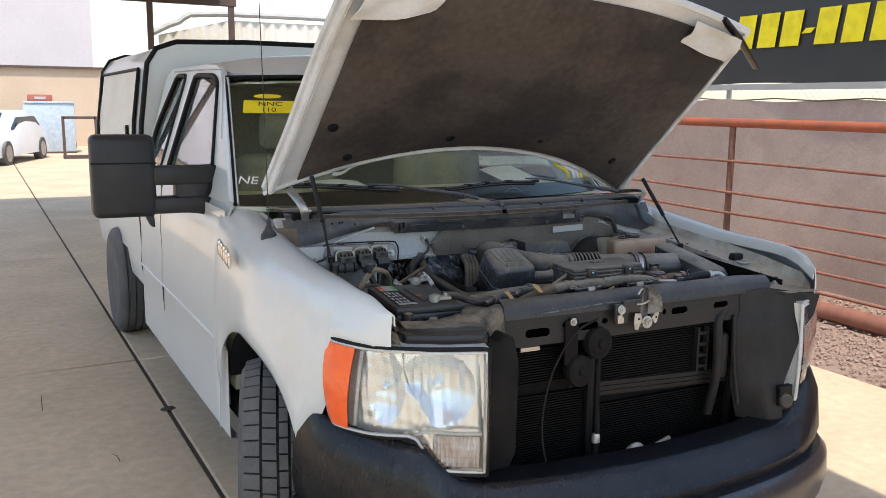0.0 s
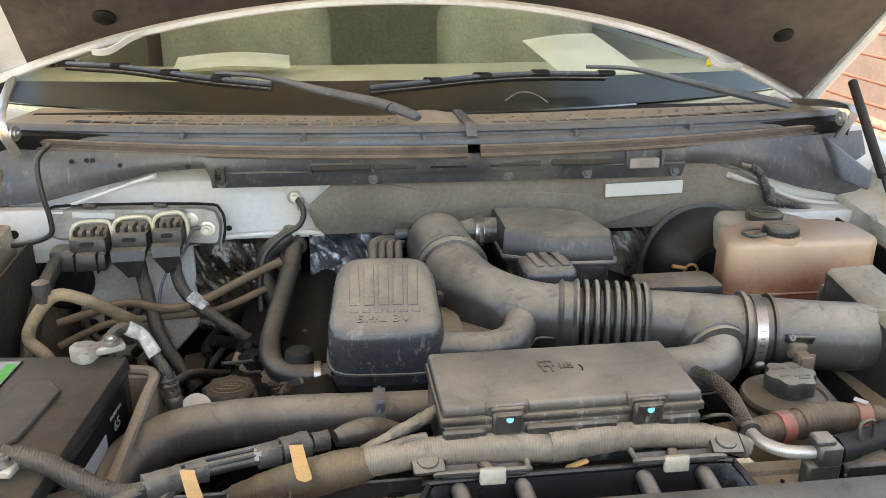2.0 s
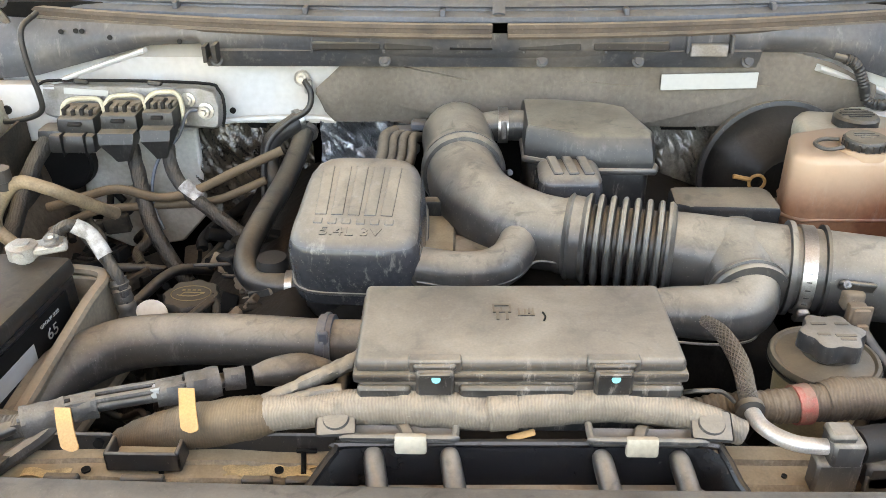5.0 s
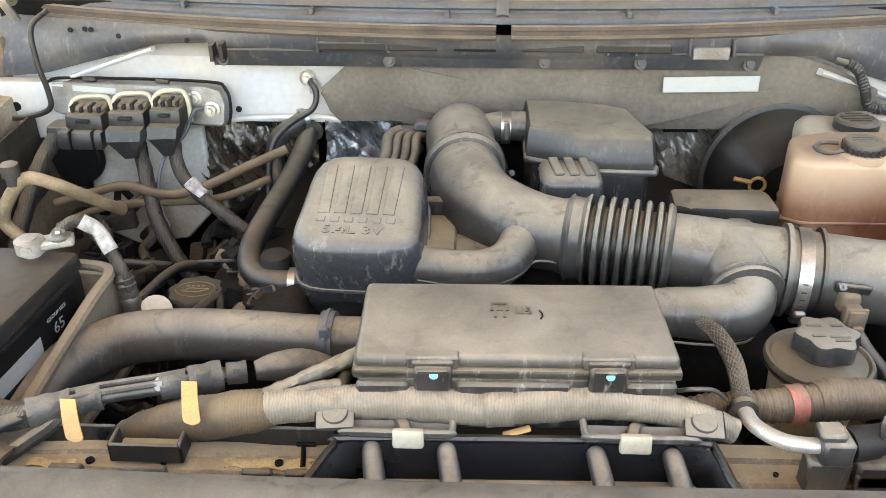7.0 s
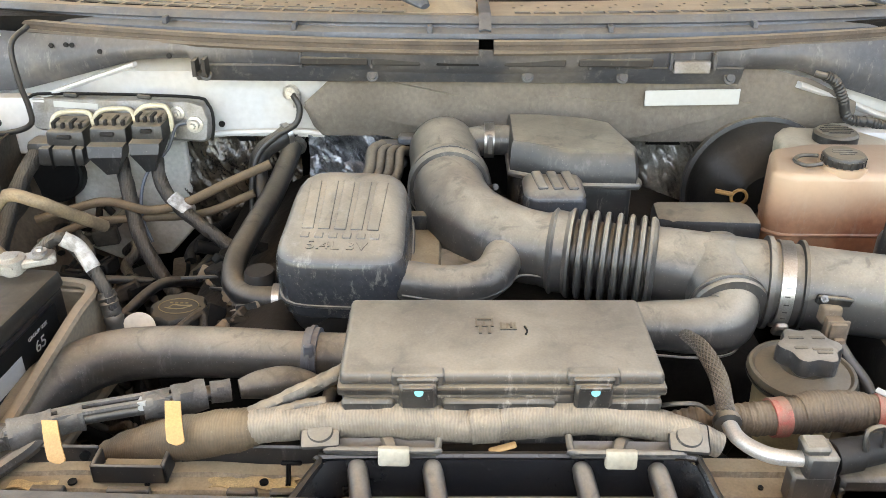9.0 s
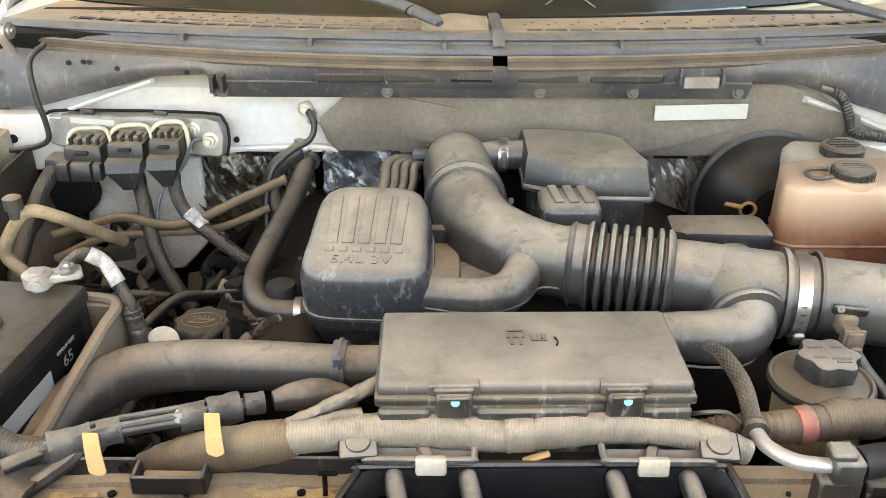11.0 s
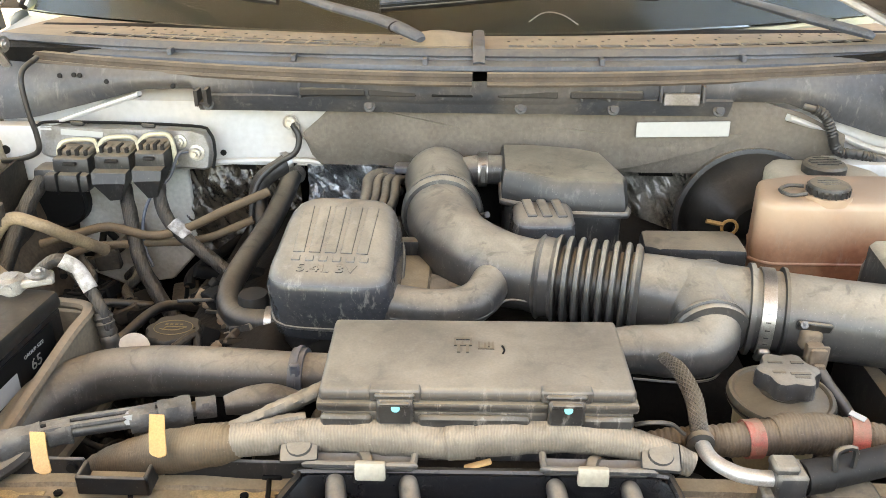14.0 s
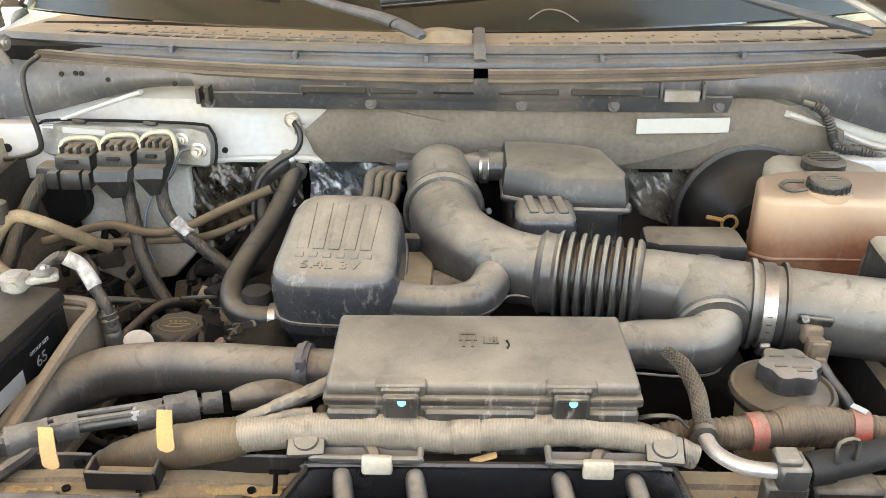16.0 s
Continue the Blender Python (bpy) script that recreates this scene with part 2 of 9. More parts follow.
M_CHROME = mat("chrome", (0.82, 0.82, 0.83), 0.12, 1.0, fine=0.04)
M_REFLECT = mat("lamp reflector", (0.79, 0.87, 0.89), 0.26, 0.7, second=(0.72, 0.74, 0.76), scale=20, fine=0.03, bump=0.05, bump_scale=18)
M_TURN = mat("pale ribbed lamp plastic", (0.72, 0.70, 0.67), 0.16, 0.4, second=(0.58, 0.45, 0.38), scale=25, amount=0.7, coat=0.4)
M_STEEL = mat("dull steel", (0.46, 0.45, 0.43), 0.36, 0.9, second=(0.26, 0.245, 0.22), scale=40, dust=0.2, dust_color=DUST)
M_ALU = mat("aluminium tube", (0.60, 0.59, 0.56), 0.45, 0.6, second=(0.45, 0.42, 0.38), scale=40, dust=0.3, dust_color=(0.45, 0.38, 0.28))
M_BAFFLE = mat("dusty black baffle", (0.007, 0.0073, 0.008), 0.55, second=(0.016, 0.0155, 0.0155), scale=5, amount=0.9, spec=0.22, dust=0.25, dust_up=0.6, dust_color=(0.12, 0.105, 0.09), bump=0.08, bump_scale=90)
M_BLACK = mat("satin black bumper plastic", (0.005, 0.006, 0.0085), 0.26, spec=0.45, second=(0.014, 0.014, 0.015), scale=4, fine=0.1, bump=0.06, bump_scale=500, dust=0.12, dust_color=DUST)
M_BUMPER = mat("glossy black bumper plastic", (0.012, 0.014, 0.019), 0.27, spec=0.7, second=(0.018, 0.020, 0.025), scale=4, fine=0.1, bump=0.02, bump_scale=300, scuff=0.1)
M_COOLER = mat("black cooler tubes", (0.008, 0.008, 0.0085), 0.5, spec=0.3, second=(0.014, 0.0135, 0.013), scale=30, dust=0.2, dust_color=(0.16, 0.13, 0.10), bump=0.1, bump_scale=200)
M_MIRROR = mat("grained black plastic", (0.010, 0.011, 0.0135), 0.5, second=(0.024, 0.024, 0.026), fine=0.1, bump=0.12, bump_scale=500)
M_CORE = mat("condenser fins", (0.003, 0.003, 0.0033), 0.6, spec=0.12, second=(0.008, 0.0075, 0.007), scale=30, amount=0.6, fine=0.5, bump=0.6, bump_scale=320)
M_TYRE = mat("tyre rubber", (0.07, 0.07, 0.072), 0.75, second=(0.12, 0.115, 0.105), scale=9, fine=0.12, dust=0.35, dust_color=(0.3, 0.28, 0.25), bump=0.1, bump_scale=150)
M_TREADGAP = mat("tyre groove", (0.02, 0.02, 0.02), 0.9)
M_AMBER = mat("amber lens", (0.95, 0.13, 0.022), 0.18, second=(0.8, 0.085, 0.02), scale=30, coat=0.5, bump=0.15, bump_scale=140)
M_CLEAR = glass("hazy clear lens", (0.98, 0.985, 0.985), 0.10)
M_GLASS = glass("greenish windshield glass", (0.95, 0.98, 0.90), 0.0, 1.16)
M_MUD = mat("brown dusty wheelhouse", (0.17, 0.125, 0.085), 0.85, second=(0.08, 0.06, 0.045), scale=8, amount=0.8, fine=0.2, dust=0.5, dust_color=(0.34, 0.25, 0.165), bump=0.2, bump_scale=70)
M_PATCH = mat("yellowed zinc plate", (0.58, 0.44, 0.24), 0.5, 0.2, second=(0.22, 0.16, 0.10), scale=45, amount=0.8, fine=0.2)
M_TINT = glass("tinted side glass", (0.20, 0.21, 0.195), 0.0)
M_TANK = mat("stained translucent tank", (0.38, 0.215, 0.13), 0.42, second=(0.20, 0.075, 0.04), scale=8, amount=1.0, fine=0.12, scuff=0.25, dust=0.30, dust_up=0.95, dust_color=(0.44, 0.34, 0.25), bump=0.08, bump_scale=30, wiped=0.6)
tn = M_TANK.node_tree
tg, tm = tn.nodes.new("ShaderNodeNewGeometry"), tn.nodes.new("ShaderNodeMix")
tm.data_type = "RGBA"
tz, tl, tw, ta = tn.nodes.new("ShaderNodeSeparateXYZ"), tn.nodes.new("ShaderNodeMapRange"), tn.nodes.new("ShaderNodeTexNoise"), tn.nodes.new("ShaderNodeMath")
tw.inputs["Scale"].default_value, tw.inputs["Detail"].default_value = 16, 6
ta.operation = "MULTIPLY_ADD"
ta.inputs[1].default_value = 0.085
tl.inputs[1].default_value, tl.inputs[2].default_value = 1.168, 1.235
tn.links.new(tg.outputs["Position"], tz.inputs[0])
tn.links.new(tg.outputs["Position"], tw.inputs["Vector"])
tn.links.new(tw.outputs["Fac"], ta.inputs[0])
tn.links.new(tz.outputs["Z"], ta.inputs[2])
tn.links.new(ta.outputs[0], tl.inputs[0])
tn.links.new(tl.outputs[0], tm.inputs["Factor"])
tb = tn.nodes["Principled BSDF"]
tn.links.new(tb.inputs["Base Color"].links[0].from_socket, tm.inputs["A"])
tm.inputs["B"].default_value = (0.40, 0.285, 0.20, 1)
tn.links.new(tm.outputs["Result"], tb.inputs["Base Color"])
M_TANKW = mat("cloudy white tank", (0.50, 0.475, 0.39), 0.42, second=(0.36, 0.32, 0.24), scale=16, amount=0.9, fine=0.12, dust=0.5, dust_color=(0.46, 0.38, 0.28), scuff=0.15)
M_RESV = mat("yellowed reservoir", (0.36, 0.27, 0.15), 0.45, second=(0.2, 0.15, 0.09), scale=20, dust=0.4, dust_color=DUST)
M_WHITE = mat("white label", (0.40, 0.41, 0.40), 0.5, fine=0.03, second=(0.36, 0.36, 0.35))
M_SLEEVE = mat("scuffed white sleeve", (0.56, 0.55, 0.52), 0.6, second=(0.2, 0.18, 0.16), scale=70, amount=0.8, fine=0.2)
M_CONDUIT = mat("brown dusty conduit", (0.095, 0.064, 0.037), 0.7, second=(0.05, 0.035, 0.022), scale=18, dust=0.5, dust_color=(0.34, 0.25, 0.15), bump=0.3, bump_scale=140, rings=110)
M_RED = mat("red tape", (0.42, 0.055, 0.045), 0.6, second=(0.22, 0.075, 0.055), scale=60, amount=0.9, fine=0.25, dust=0.5, dust_up=0.6, dust_color=DUST, bump=0.3, bump_scale=140, wiped=0.7)
M_GREEN = mat("green print", (0.10, 0.5, 0.10), 0.4)
M_ORANGE = mat("orange print", (0.8, 0.16, 0.03), 0.4)
M_CYAN = mat("pale blue paint dot", (0.15, 0.62, 0.75), 0.5)
M_STRAP = mat("yellowed strap", (0.50, 0.29, 0.105), 0.55, second=(0.40, 0.225, 0.085), scale=40, dust=0.2, dust_color=DUST)
M_CREAM = mat("cream connector plastic", (0.60, 0.56, 0.42), 0.5, second=(0.42, 0.38, 0.28), scale=40, dust=0.3, dust_color=DUST)
M_TANHOSE = mat("tan dusty pipe", (0.12, 0.08, 0.045), 0.7, second=(0.05, 0.036, 0.024), scale=25, dust=0.4, dust_color=(0.36, 0.26, 0.16), bump=0.1)
M_BRAID = mat("braided sleeve", (0.04, 0.038, 0.036), 0.5, second=(0.11, 0.105, 0.095), scale=240, amount=1.0, fine=0.3, dust=0.3, dust_up=0.8, dust_color=DUST, bump=0.4, bump_scale=420)
M_TANPALE = mat("pale tan pipe", (0.30, 0.22, 0.13), 0.6, second=(0.14, 0.10, 0.065), scale=22, amount=0.9, fine=0.2, dust=0.4, dust_color=(0.42, 0.32, 0.21), bump=0.1)
M_BATLID = mat("dusty battery lid", (0.016, 0.0155, 0.015), 0.4, second=(0.03, 0.027, 0.024), scale=10, dust=0.24, dust_color=(0.30, 0.24, 0.17), bump=0.05, bump_scale=200, scuff=0.1, wiped=0.5)
M_CASE = mat("cast aluminium case", (0.27, 0.27, 0.275), 0.45, 0.5, second=(0.20, 0.185, 0.165), scale=22, amount=0.9, fine=0.15, dust=0.35, dust_color=(0.36, 0.29, 0.2), scuff=0.15)
M_BOOSTER = mat("dull dusty booster steel", (0.007, 0.007, 0.0075), 0.34, second=(0.02, 0.0185, 0.017), scale=11, amount=1.0, fine=0.2, spec=0.3, dust=0.07, dust_up=0.9, dust_color=(0.25, 0.215, 0.17), bump=0.1, bump_scale=90, scuff=0.06)
M_GREYTAPE = mat("grey cloth tape", (0.05, 0.05, 0.052), 0.6, second=(0.022, 0.021, 0.021), scale=30, amount=0.9, fine=0.2, dust=0.5, dust_up=0.8, dust_color=(0.33, 0.29, 0.23), bump=0.4, bump_scale=120, scuff=0.25, wiped=0.4)
M_PRINT = mat("dim tan print", (0.22, 0.17, 0.085), 0.7)
M_LEDGETAN = mat("tan dusty fender flange", (0.36, 0.31, 0.235), 0.65, second=(0.17, 0.135, 0.10), scale=14, amount=0.9, fine=0.2, dust=0.5, dust_color=(0.46, 0.37, 0.255), bump=0.12, bump_scale=90, wiped=0.5)
M_PSLID = mat("dusty olive reservoir lid", (0.055, 0.048, 0.036), 0.5, second=(0.09, 0.075, 0.05), scale=18, dust=0.5, dust_color=(0.27, 0.225, 0.16), bump=0.08, bump_scale=160, scuff=0.1)
M_MATTBLACK = mat("matt black baffle", (0.006, 0.006, 0.0065), 0.7, spec=0.15, second=(0.013, 0.0125, 0.012), scale=7, amount=0.8, dust=0.06, dust_color=(0.2, 0.17, 0.13), bump=0.1, bump_scale=120)
M_OILCAP = mat("dusty oil cap", (0.016, 0.0145, 0.012), 0.55, second=(0.03, 0.026, 0.02), scale=20, dust=0.2, dust_color=(0.28, 0.22, 0.14), bump=0.1, bump_scale=200)
M_HEAD = mat("oily brown rocker cover", (0.05, 0.038, 0.026), 0.65, second=(0.018, 0.015, 0.012), scale=12, amount=1.0, fine=0.3, dust=0.18, dust_color=(0.22, 0.16, 0.10), bump=0.35, bump_scale=60)
M_FOIL = mat("crinkled foil shield", (0.25, 0.265, 0.285), 0.28, 0.75, second=(0.10, 0.105, 0.115), scale=22, amount=0.9, fine=0.2, bump=0.6, bump_scale=140)
M_CLEARFILM = mat("creased clear film over grey felt", (0.24, 0.225, 0.195), 0.16, 0.2, second=(0.09, 0.083, 0.072), scale=14, amount=0.9, fine=0.2, coat=0.7, bump=0.5, bump_scale=40)
M_FILM = mat("dirty brown crinkled film", (0.10, 0.08, 0.058), 0.14, 0.25, second=(0.03, 0.025, 0.02), scale=11, amount=1.0, fine=0.3, coat=0.5, bump=0.5, bump_scale=34)
M_COWL = mat("sun-faded cowl plastic", (0.080, 0.095, 0.12), 0.5, second=(0.05, 0.055, 0.065), scale=11, amount=0.8, dust=0.42, dust_color=(0.34, 0.28, 0.21), bump=0.12, bump_scale=120, scuff=0.25, wiped=0.4)
M_COWLTAN = mat("dust-covered cowl grille", (0.16, 0.14, 0.12), 0.75, second=(0.28, 0.21, 0.14), scale=12, dust=0.85, dust_color=(0.46, 0.35, 0.23), bump=0.2, bump_scale=110)
M_SEAL = mat("dusty rubber seal", (0.085, 0.066, 0.05), 0.8, second=(0.04, 0.032, 0.028), scale=14, amount=0.9, dust=0.55, dust_color=(0.42, 0.33, 0.23), bump=0.15)
M_APRON = mat("dark cowl apron plastic", (0.046, 0.050, 0.058), 0.45, second=(0.11, 0.102, 0.094), scale=8, amount=0.9, dust=0.4, dust_color=(0.3, 0.25, 0.19), bump=0.1, bump_scale=120, scuff=0.32, wiped=0.4)
M_FELT = mat("dusty firewall felt", (0.145, 0.126, 0.106), 0.9, second=(0.105, 0.09, 0.074), scale=9, amount=0.8, fine=0.12, scuff=0.12, dust=0.35, dust_color=DUST, bump=0.4, bump_scale=110)
M_WIPER = mat("weathered wiper arm", (0.055, 0.068, 0.088), 0.5, second=(0.035, 0.04, 0.05), scuff=0.45, scale=24, amount=0.8, fine=0.2, dust=0.4, dust_color=(0.34, 0.31, 0.27), wiped=0.5)
M_FRIT = mat("brown-black glass band", (0.022, 0.020, 0.017), 0.5, fine=0.05)
M_DASH = mat("olive grey dashboard", (0.62, 0.62, 0.46), 0.8, second=(0.56, 0.56, 0.41), scale=3, fine=0.05, bump=0.1)
M_SEAT = mat("tan seat cloth", (0.42, 0.41, 0.30), 0.9, bump=0.2)
M_PAPER = mat("sheet of paper", (0.86, 0.88, 0.78), 0.8, fine=0.02)
M_YELLOW = mat("yellow sticker", (0.85, 0.68, 0.02), 0.5, fine=0.02)
M_INK = mat("black ink", (0.006, 0.006, 0.006), 0.6, spec=0.25)
# No gloss, almost no colour: stands for the shade behind open holes.
M_VOID = mat("black hole-shade backing", (0.002, 0.002, 0.002), 1.0, spec=0.0)
M_WPEN = mat("white paint pen", (0.85, 0.85, 0.83), 0.6)
M_CONCRETE = mat("concrete slab", (0.61, 0.475, 0.325), 0.85, second=(0.50, 0.385, 0.26), scale=1.1, amount=0.7, fine=0.10, bump=0.12, bump_scale=40)
M_JOINT = mat("dirty joint", (0.09, 0.07, 0.055), 0.95)
M_GRAVEL = mat("gravel bed", (0.26, 0.18, 0.14), 0.95, second=(0.34, 0.25, 0.2), scale=30, amount=0.9, fine=0.4, bump=0.9, bump_scale=60)
M_STONE = mat("gravel stone", (0.34, 0.235, 0.185), 0.9, second=(0.44, 0.33, 0.27), scale=18, fine=0.2)
M_PIPE = mat("rust-red painted pipe", (0.40, 0.105, 0.045), 0.5, second=(0.28, 0.09, 0.05), scale=9, amount=0.7, fine=0.12, bump=0.06)
M_POST = mat("rusty pipe post", (0.20, 0.085, 0.055), 0.65, second=(0.12, 0.065, 0.045), scale=12, amount=0.9, fine=0.2, bump=0.12)
M_SCREEN = mat("brown windscreen mesh", (0.49, 0.385, 0.325), 0.8, second=(0.43, 0.33, 0.28), scale=3, amount=0.8, fine=0.08, bump=0.22, bump_scale=11)
M_BANNER = mat("black vinyl banner", (0.025, 0.027, 0.027), 0.45, second=(0.035, 0.036, 0.034), scale=2, fine=0.05)
M_BYELLOW = mat("yellow banner print", (0.85, 0.72, 0.01), 0.5, fine=0.02)
M_WIRE = mat("galvanised wire", (0.5, 0.5, 0.48), 0.5, 0.8)
M_FRAME = mat("dark canopy steel", (0.07, 0.05, 0.045), 0.6, second=(0.12, 0.07, 0.05), scale=5)
M_ROOF = mat("canopy sheet", (0.55, 0.53, 0.5), 0.5, second=(0.45, 0.42, 0.38), scale=1.5)
M_SHEET = mat("pale corrugated sheet", (0.72, 0.70, 0.64), 0.5, second=(0.6, 0.57, 0.5), scale=2, fine=0.05)
M_BEIGE = mat("beige block wall", (0.56, 0.44, 0.33), 0.85, second=(0.5, 0.39, 0.29), scale=1.5, fine=0.06)
M_PALEWALL = mat("pale lilac render", (0.56, 0.53, 0.555), 0.8, second=(0.52, 0.49, 0.51), scale=0.6, fine=0.03)
M_DOORLINE = mat("panel gap", (0.05, 0.05, 0.05), 0.8)
M_RIM = mat("wheel rim", (0.45, 0.45, 0.46), 0.35, 0.9, second=(0.3, 0.3, 0.3))
M_CARPAINT = mat("white car paint", (0.8, 0.81, 0.82), 0.25, coat=0.5, fine=0.01, second=(0.76, 0.77, 0.78))
M_CARGLASS = mat("dark car glass", (0.03, 0.05, 0.07), 0.06, fine=0.0)
M_DIRT = mat("dark dirt", (0.05, 0.04, 0.032), 0.95, second=(0.09, 0.07, 0.05), scale=20, bump=0.4)
M_BLUEGREY = mat("blue-grey body paint", (0.42, 0.5, 0.58), 0.4)


# ---- shapes ----
def finish(me, smooth=40):
    if smooth:
        me.polygons.foreach_set("use_smooth", [True] * len(me.polygons))
        me.set_sharp_from_angle(angle=radians(smooth))
    return me


def part(name, bm, material, parent=None, label="", smooth=40):
    me = bpy.data.meshes.new(name)
    bmesh.ops.recalc_face_normals(bm, faces=bm.faces)
    bm.to_mesh(me)
    bm.free()
    me.materials.append(material)
    finish(me, smooth)
    ob = new(name, me)
    if parent:
        ob.parent = parent
    if label:
        ob["label"] = label
    return ob


def thing(name, label, category, group="", kind="", at=(0, 0, 0)):
    ob = new(name)
    ob.empty_display_size = 0.05
    return tagged(ob, label, category, group, kind)


def single(name, bm, material, label, category, group="", kind="", smooth=40):
    return tagged(part(name, bm, material, None, "", smooth), label, category, group, kind)


def joined(*bms):
    out = bmesh.new()
    for b in bms:
        me = bpy.data.meshes.new("tmp")
        b.to_mesh(me)
        b.free()
        out.from_mesh(me)
        bpy.data.meshes.remove(me)
    return out


def moved(bm, m):
    bmesh.ops.transform(bm, matrix=m, verts=bm.verts)
    return bm


def box(x0, x1, y0, y1, z0, z1, bevel=0.0, seg=2, top=(1, 1)):
    """A block; top: how far its upper face is drawn in, in x and y."""
    bm = bmesh.new()
    cx, cy = (x0 + x1) / 2, (y0 + y1) / 2
    v = []
    for z, sx, sy in ((z0, 1, 1), (z1, top[0], top[1])):
        for x, y in ((x0, y0), (x1, y0), (x1, y1), (x0, y1)):
            v.append(bm.verts.new((cx + (x - cx) * sx, cy + (y - cy) * sy, z)))
    for f in ((0, 3, 2, 1), (4, 5, 6, 7), (0, 1, 5, 4), (1, 2, 6, 5), (2, 3, 7, 6), (3, 0, 4, 7)):
        bm.faces.new([v[i] for i in f])
    if bevel:
        bmesh.ops.bevel(bm, geom=bm.edges[:], offset=bevel, segments=seg, profile=0.5, affect="EDGES")
    return bm


def prism(points, lo, hi, axis="z", bevel=0.0, seg=2):
    """A polygon drawn out along an axis; its points are the other two coordinates in order."""
    bm = bmesh.new()
    rows = []
    for h in (lo, hi):
        row = []
        for a, b in points:
            row.append(bm.verts.new({"z": (a, b, h), "y": (a, h, b), "x": (h, a, b)}[axis]))
        rows.append(row)
    n = len(points)
    bm.faces.new(rows[0])
    bm.faces.new(rows[1])
    for i in range(n):
        bm.faces.new((rows[0][i], rows[0][(i + 1) % n], rows[1][(i + 1) % n], rows[1][i]))
    bmesh.ops.recalc_face_normals(bm, faces=bm.faces)
    if bevel:
        bmesh.ops.bevel(bm, geom=bm.edges[:], offset=bevel, segments=seg, profile=0.5, affect="EDGES")
    return bm


def spline(points, steps=6):
    """Points on a smooth line through the given ones (any number of values each)."""
    p = [np.array(q, float) for q in points]
    p = [2 * p[0] - p[1]] + p + [2 * p[-1] - p[-2]]
    out = []
    for i in range(1, len(p) - 2):
        for k in range(steps):
            t = k / steps
            a, b, c, d = p[i - 1], p[i], p[i + 1], p[i + 2]
            out.append(0.5 * (2 * b + (c - a) * t + (2 * a - 5 * b + 4 * c - d) * t * t + (3 * b - a - 3 * c + d) * t ** 3))
    out.append(p[-2])
    return out


def tube(points, r, sides=12, steps=6, cap=True, flat=1.0, ripple=0.0, pitch=0.01, rough=0.0):
    """A hose along a smooth line; a point may carry its own radius as a fourth value. ripple: depth of corrugations, pitch their length. rough: uneven wrapping."""
    pts = [(*q[:3], q[3] if len(q) > 3 else r) for q in points]
    line = spline(pts, steps)
    bm = bmesh.new()
    rings, run, last = [], 0.0, None
    side = None
    for i, q in enumerate(line):
        c, rad = Vector(q[:3]), q[3]
        d = Vector(line[min(i + 1, len(line) - 1)][:3]) - Vector(line[max(i - 1, 0)][:3])
        d.normalize()
        if side is None:
            side = d.cross(Vector((0, 0, 1)))
            if side.length < 0.1:
                side = d.cross(Vector((1, 0, 0)))
        side = (side - d * side.dot(d)).normalized()
        up = side.cross(d)
        if last is not None:
            run += (c - last).length
        last = c
        if ripple:
            rad = rad + ripple * math.sin(run / pitch * 2 * math.pi)
        ring = []
        for k in range(sides):
            a = 2 * math.pi * k / sides
            rr = rad
            if rough:
                rr *= 1 + rough * noise.noise(Vector((run * 60, math.cos(a) * 1.5, math.sin(a) * 1.5)) + c * 7)
            ring.append(bm.verts.new(c + side * math.cos(a) * rr + up * math.sin(a) * rr * flat))
        rings.append(ring)
    for a, b in zip(rings, rings[1:]):
        for k in range(sides):
            bm.faces.new((a[k], a[(k + 1) % sides], b[(k + 1) % sides], b[k]))
    if cap:
        bm.faces.new(rings[0])
        bm.faces.new(rings[-1])
    return bm


def lathe(profile, m=None, sides=24):
    """A turned shape: (radius, height) rows round z, then placed by m."""
    bm = bmesh.new()
    rings = []
    for r, h in profile:
        if r < 1e-5:
            rings.append([bm.verts.new((0, 0, h))])
        else:
            rings.append([bm.verts.new((r * math.cos(2 * math.pi * k / sides), r * math.sin(2 * math.pi * k / sides), h)) for k in range(sides)])
    for a, b in zip(rings, rings[1:]):
        for k in range(sides):
            p, q = (a[k % len(a)], a[(k + 1) % len(a)]), (b[k % len(b)], b[(k + 1) % len(b)])
            f = list(dict.fromkeys((p[0], p[1], q[1], q[0])))
            if len(f) > 2:
                bm.faces.new(f)
    for ring in (rings[0], rings[-1]):
        if len(ring) > 2:
            bm.faces.new(ring)
    if m is not None:
        moved(bm, m)
    return bm


def aim(at, direction):
    """A pose whose z points along a direction."""
    return Matrix.Translation(at) @ Vector(direction).to_track_quat("Z", "Y").to_matrix().to_4x4()


def sheet(fn, nu, nv, thick=0.0):
    """A surface fn(u, v) over 0..1, given a thickness."""
    bm = bmesh.new()
    g = [[bm.verts.new(fn(i / nu, j / nv)) for j in range(nv + 1)] for i in range(nu + 1)]
    for i in range(nu):
        for j in range(nv):
            bm.faces.new((g[i][j], g[i + 1][j], g[i + 1][j + 1], g[i][j + 1]))
    if thick:
        bmesh.ops.recalc_face_normals(bm, faces=bm.faces)
        bmesh.ops.solidify(bm, geom=bm.faces[:], thickness=thick)
    return bm


def backed(fn, nu, nv, shift):
    """A surface fn(u, v) over 0..1 with a back moved by a fixed shift."""
    bm = sheet(fn, nu, nv)
    for v in bmesh.ops.extrude_face_region(bm, geom=bm.faces[:])["geom"]:
        if isinstance(v, bmesh.types.BMVert):
            v.co += Vector(shift)
    bmesh.ops.recalc_face_normals(bm, faces=bm.faces)
    return bm


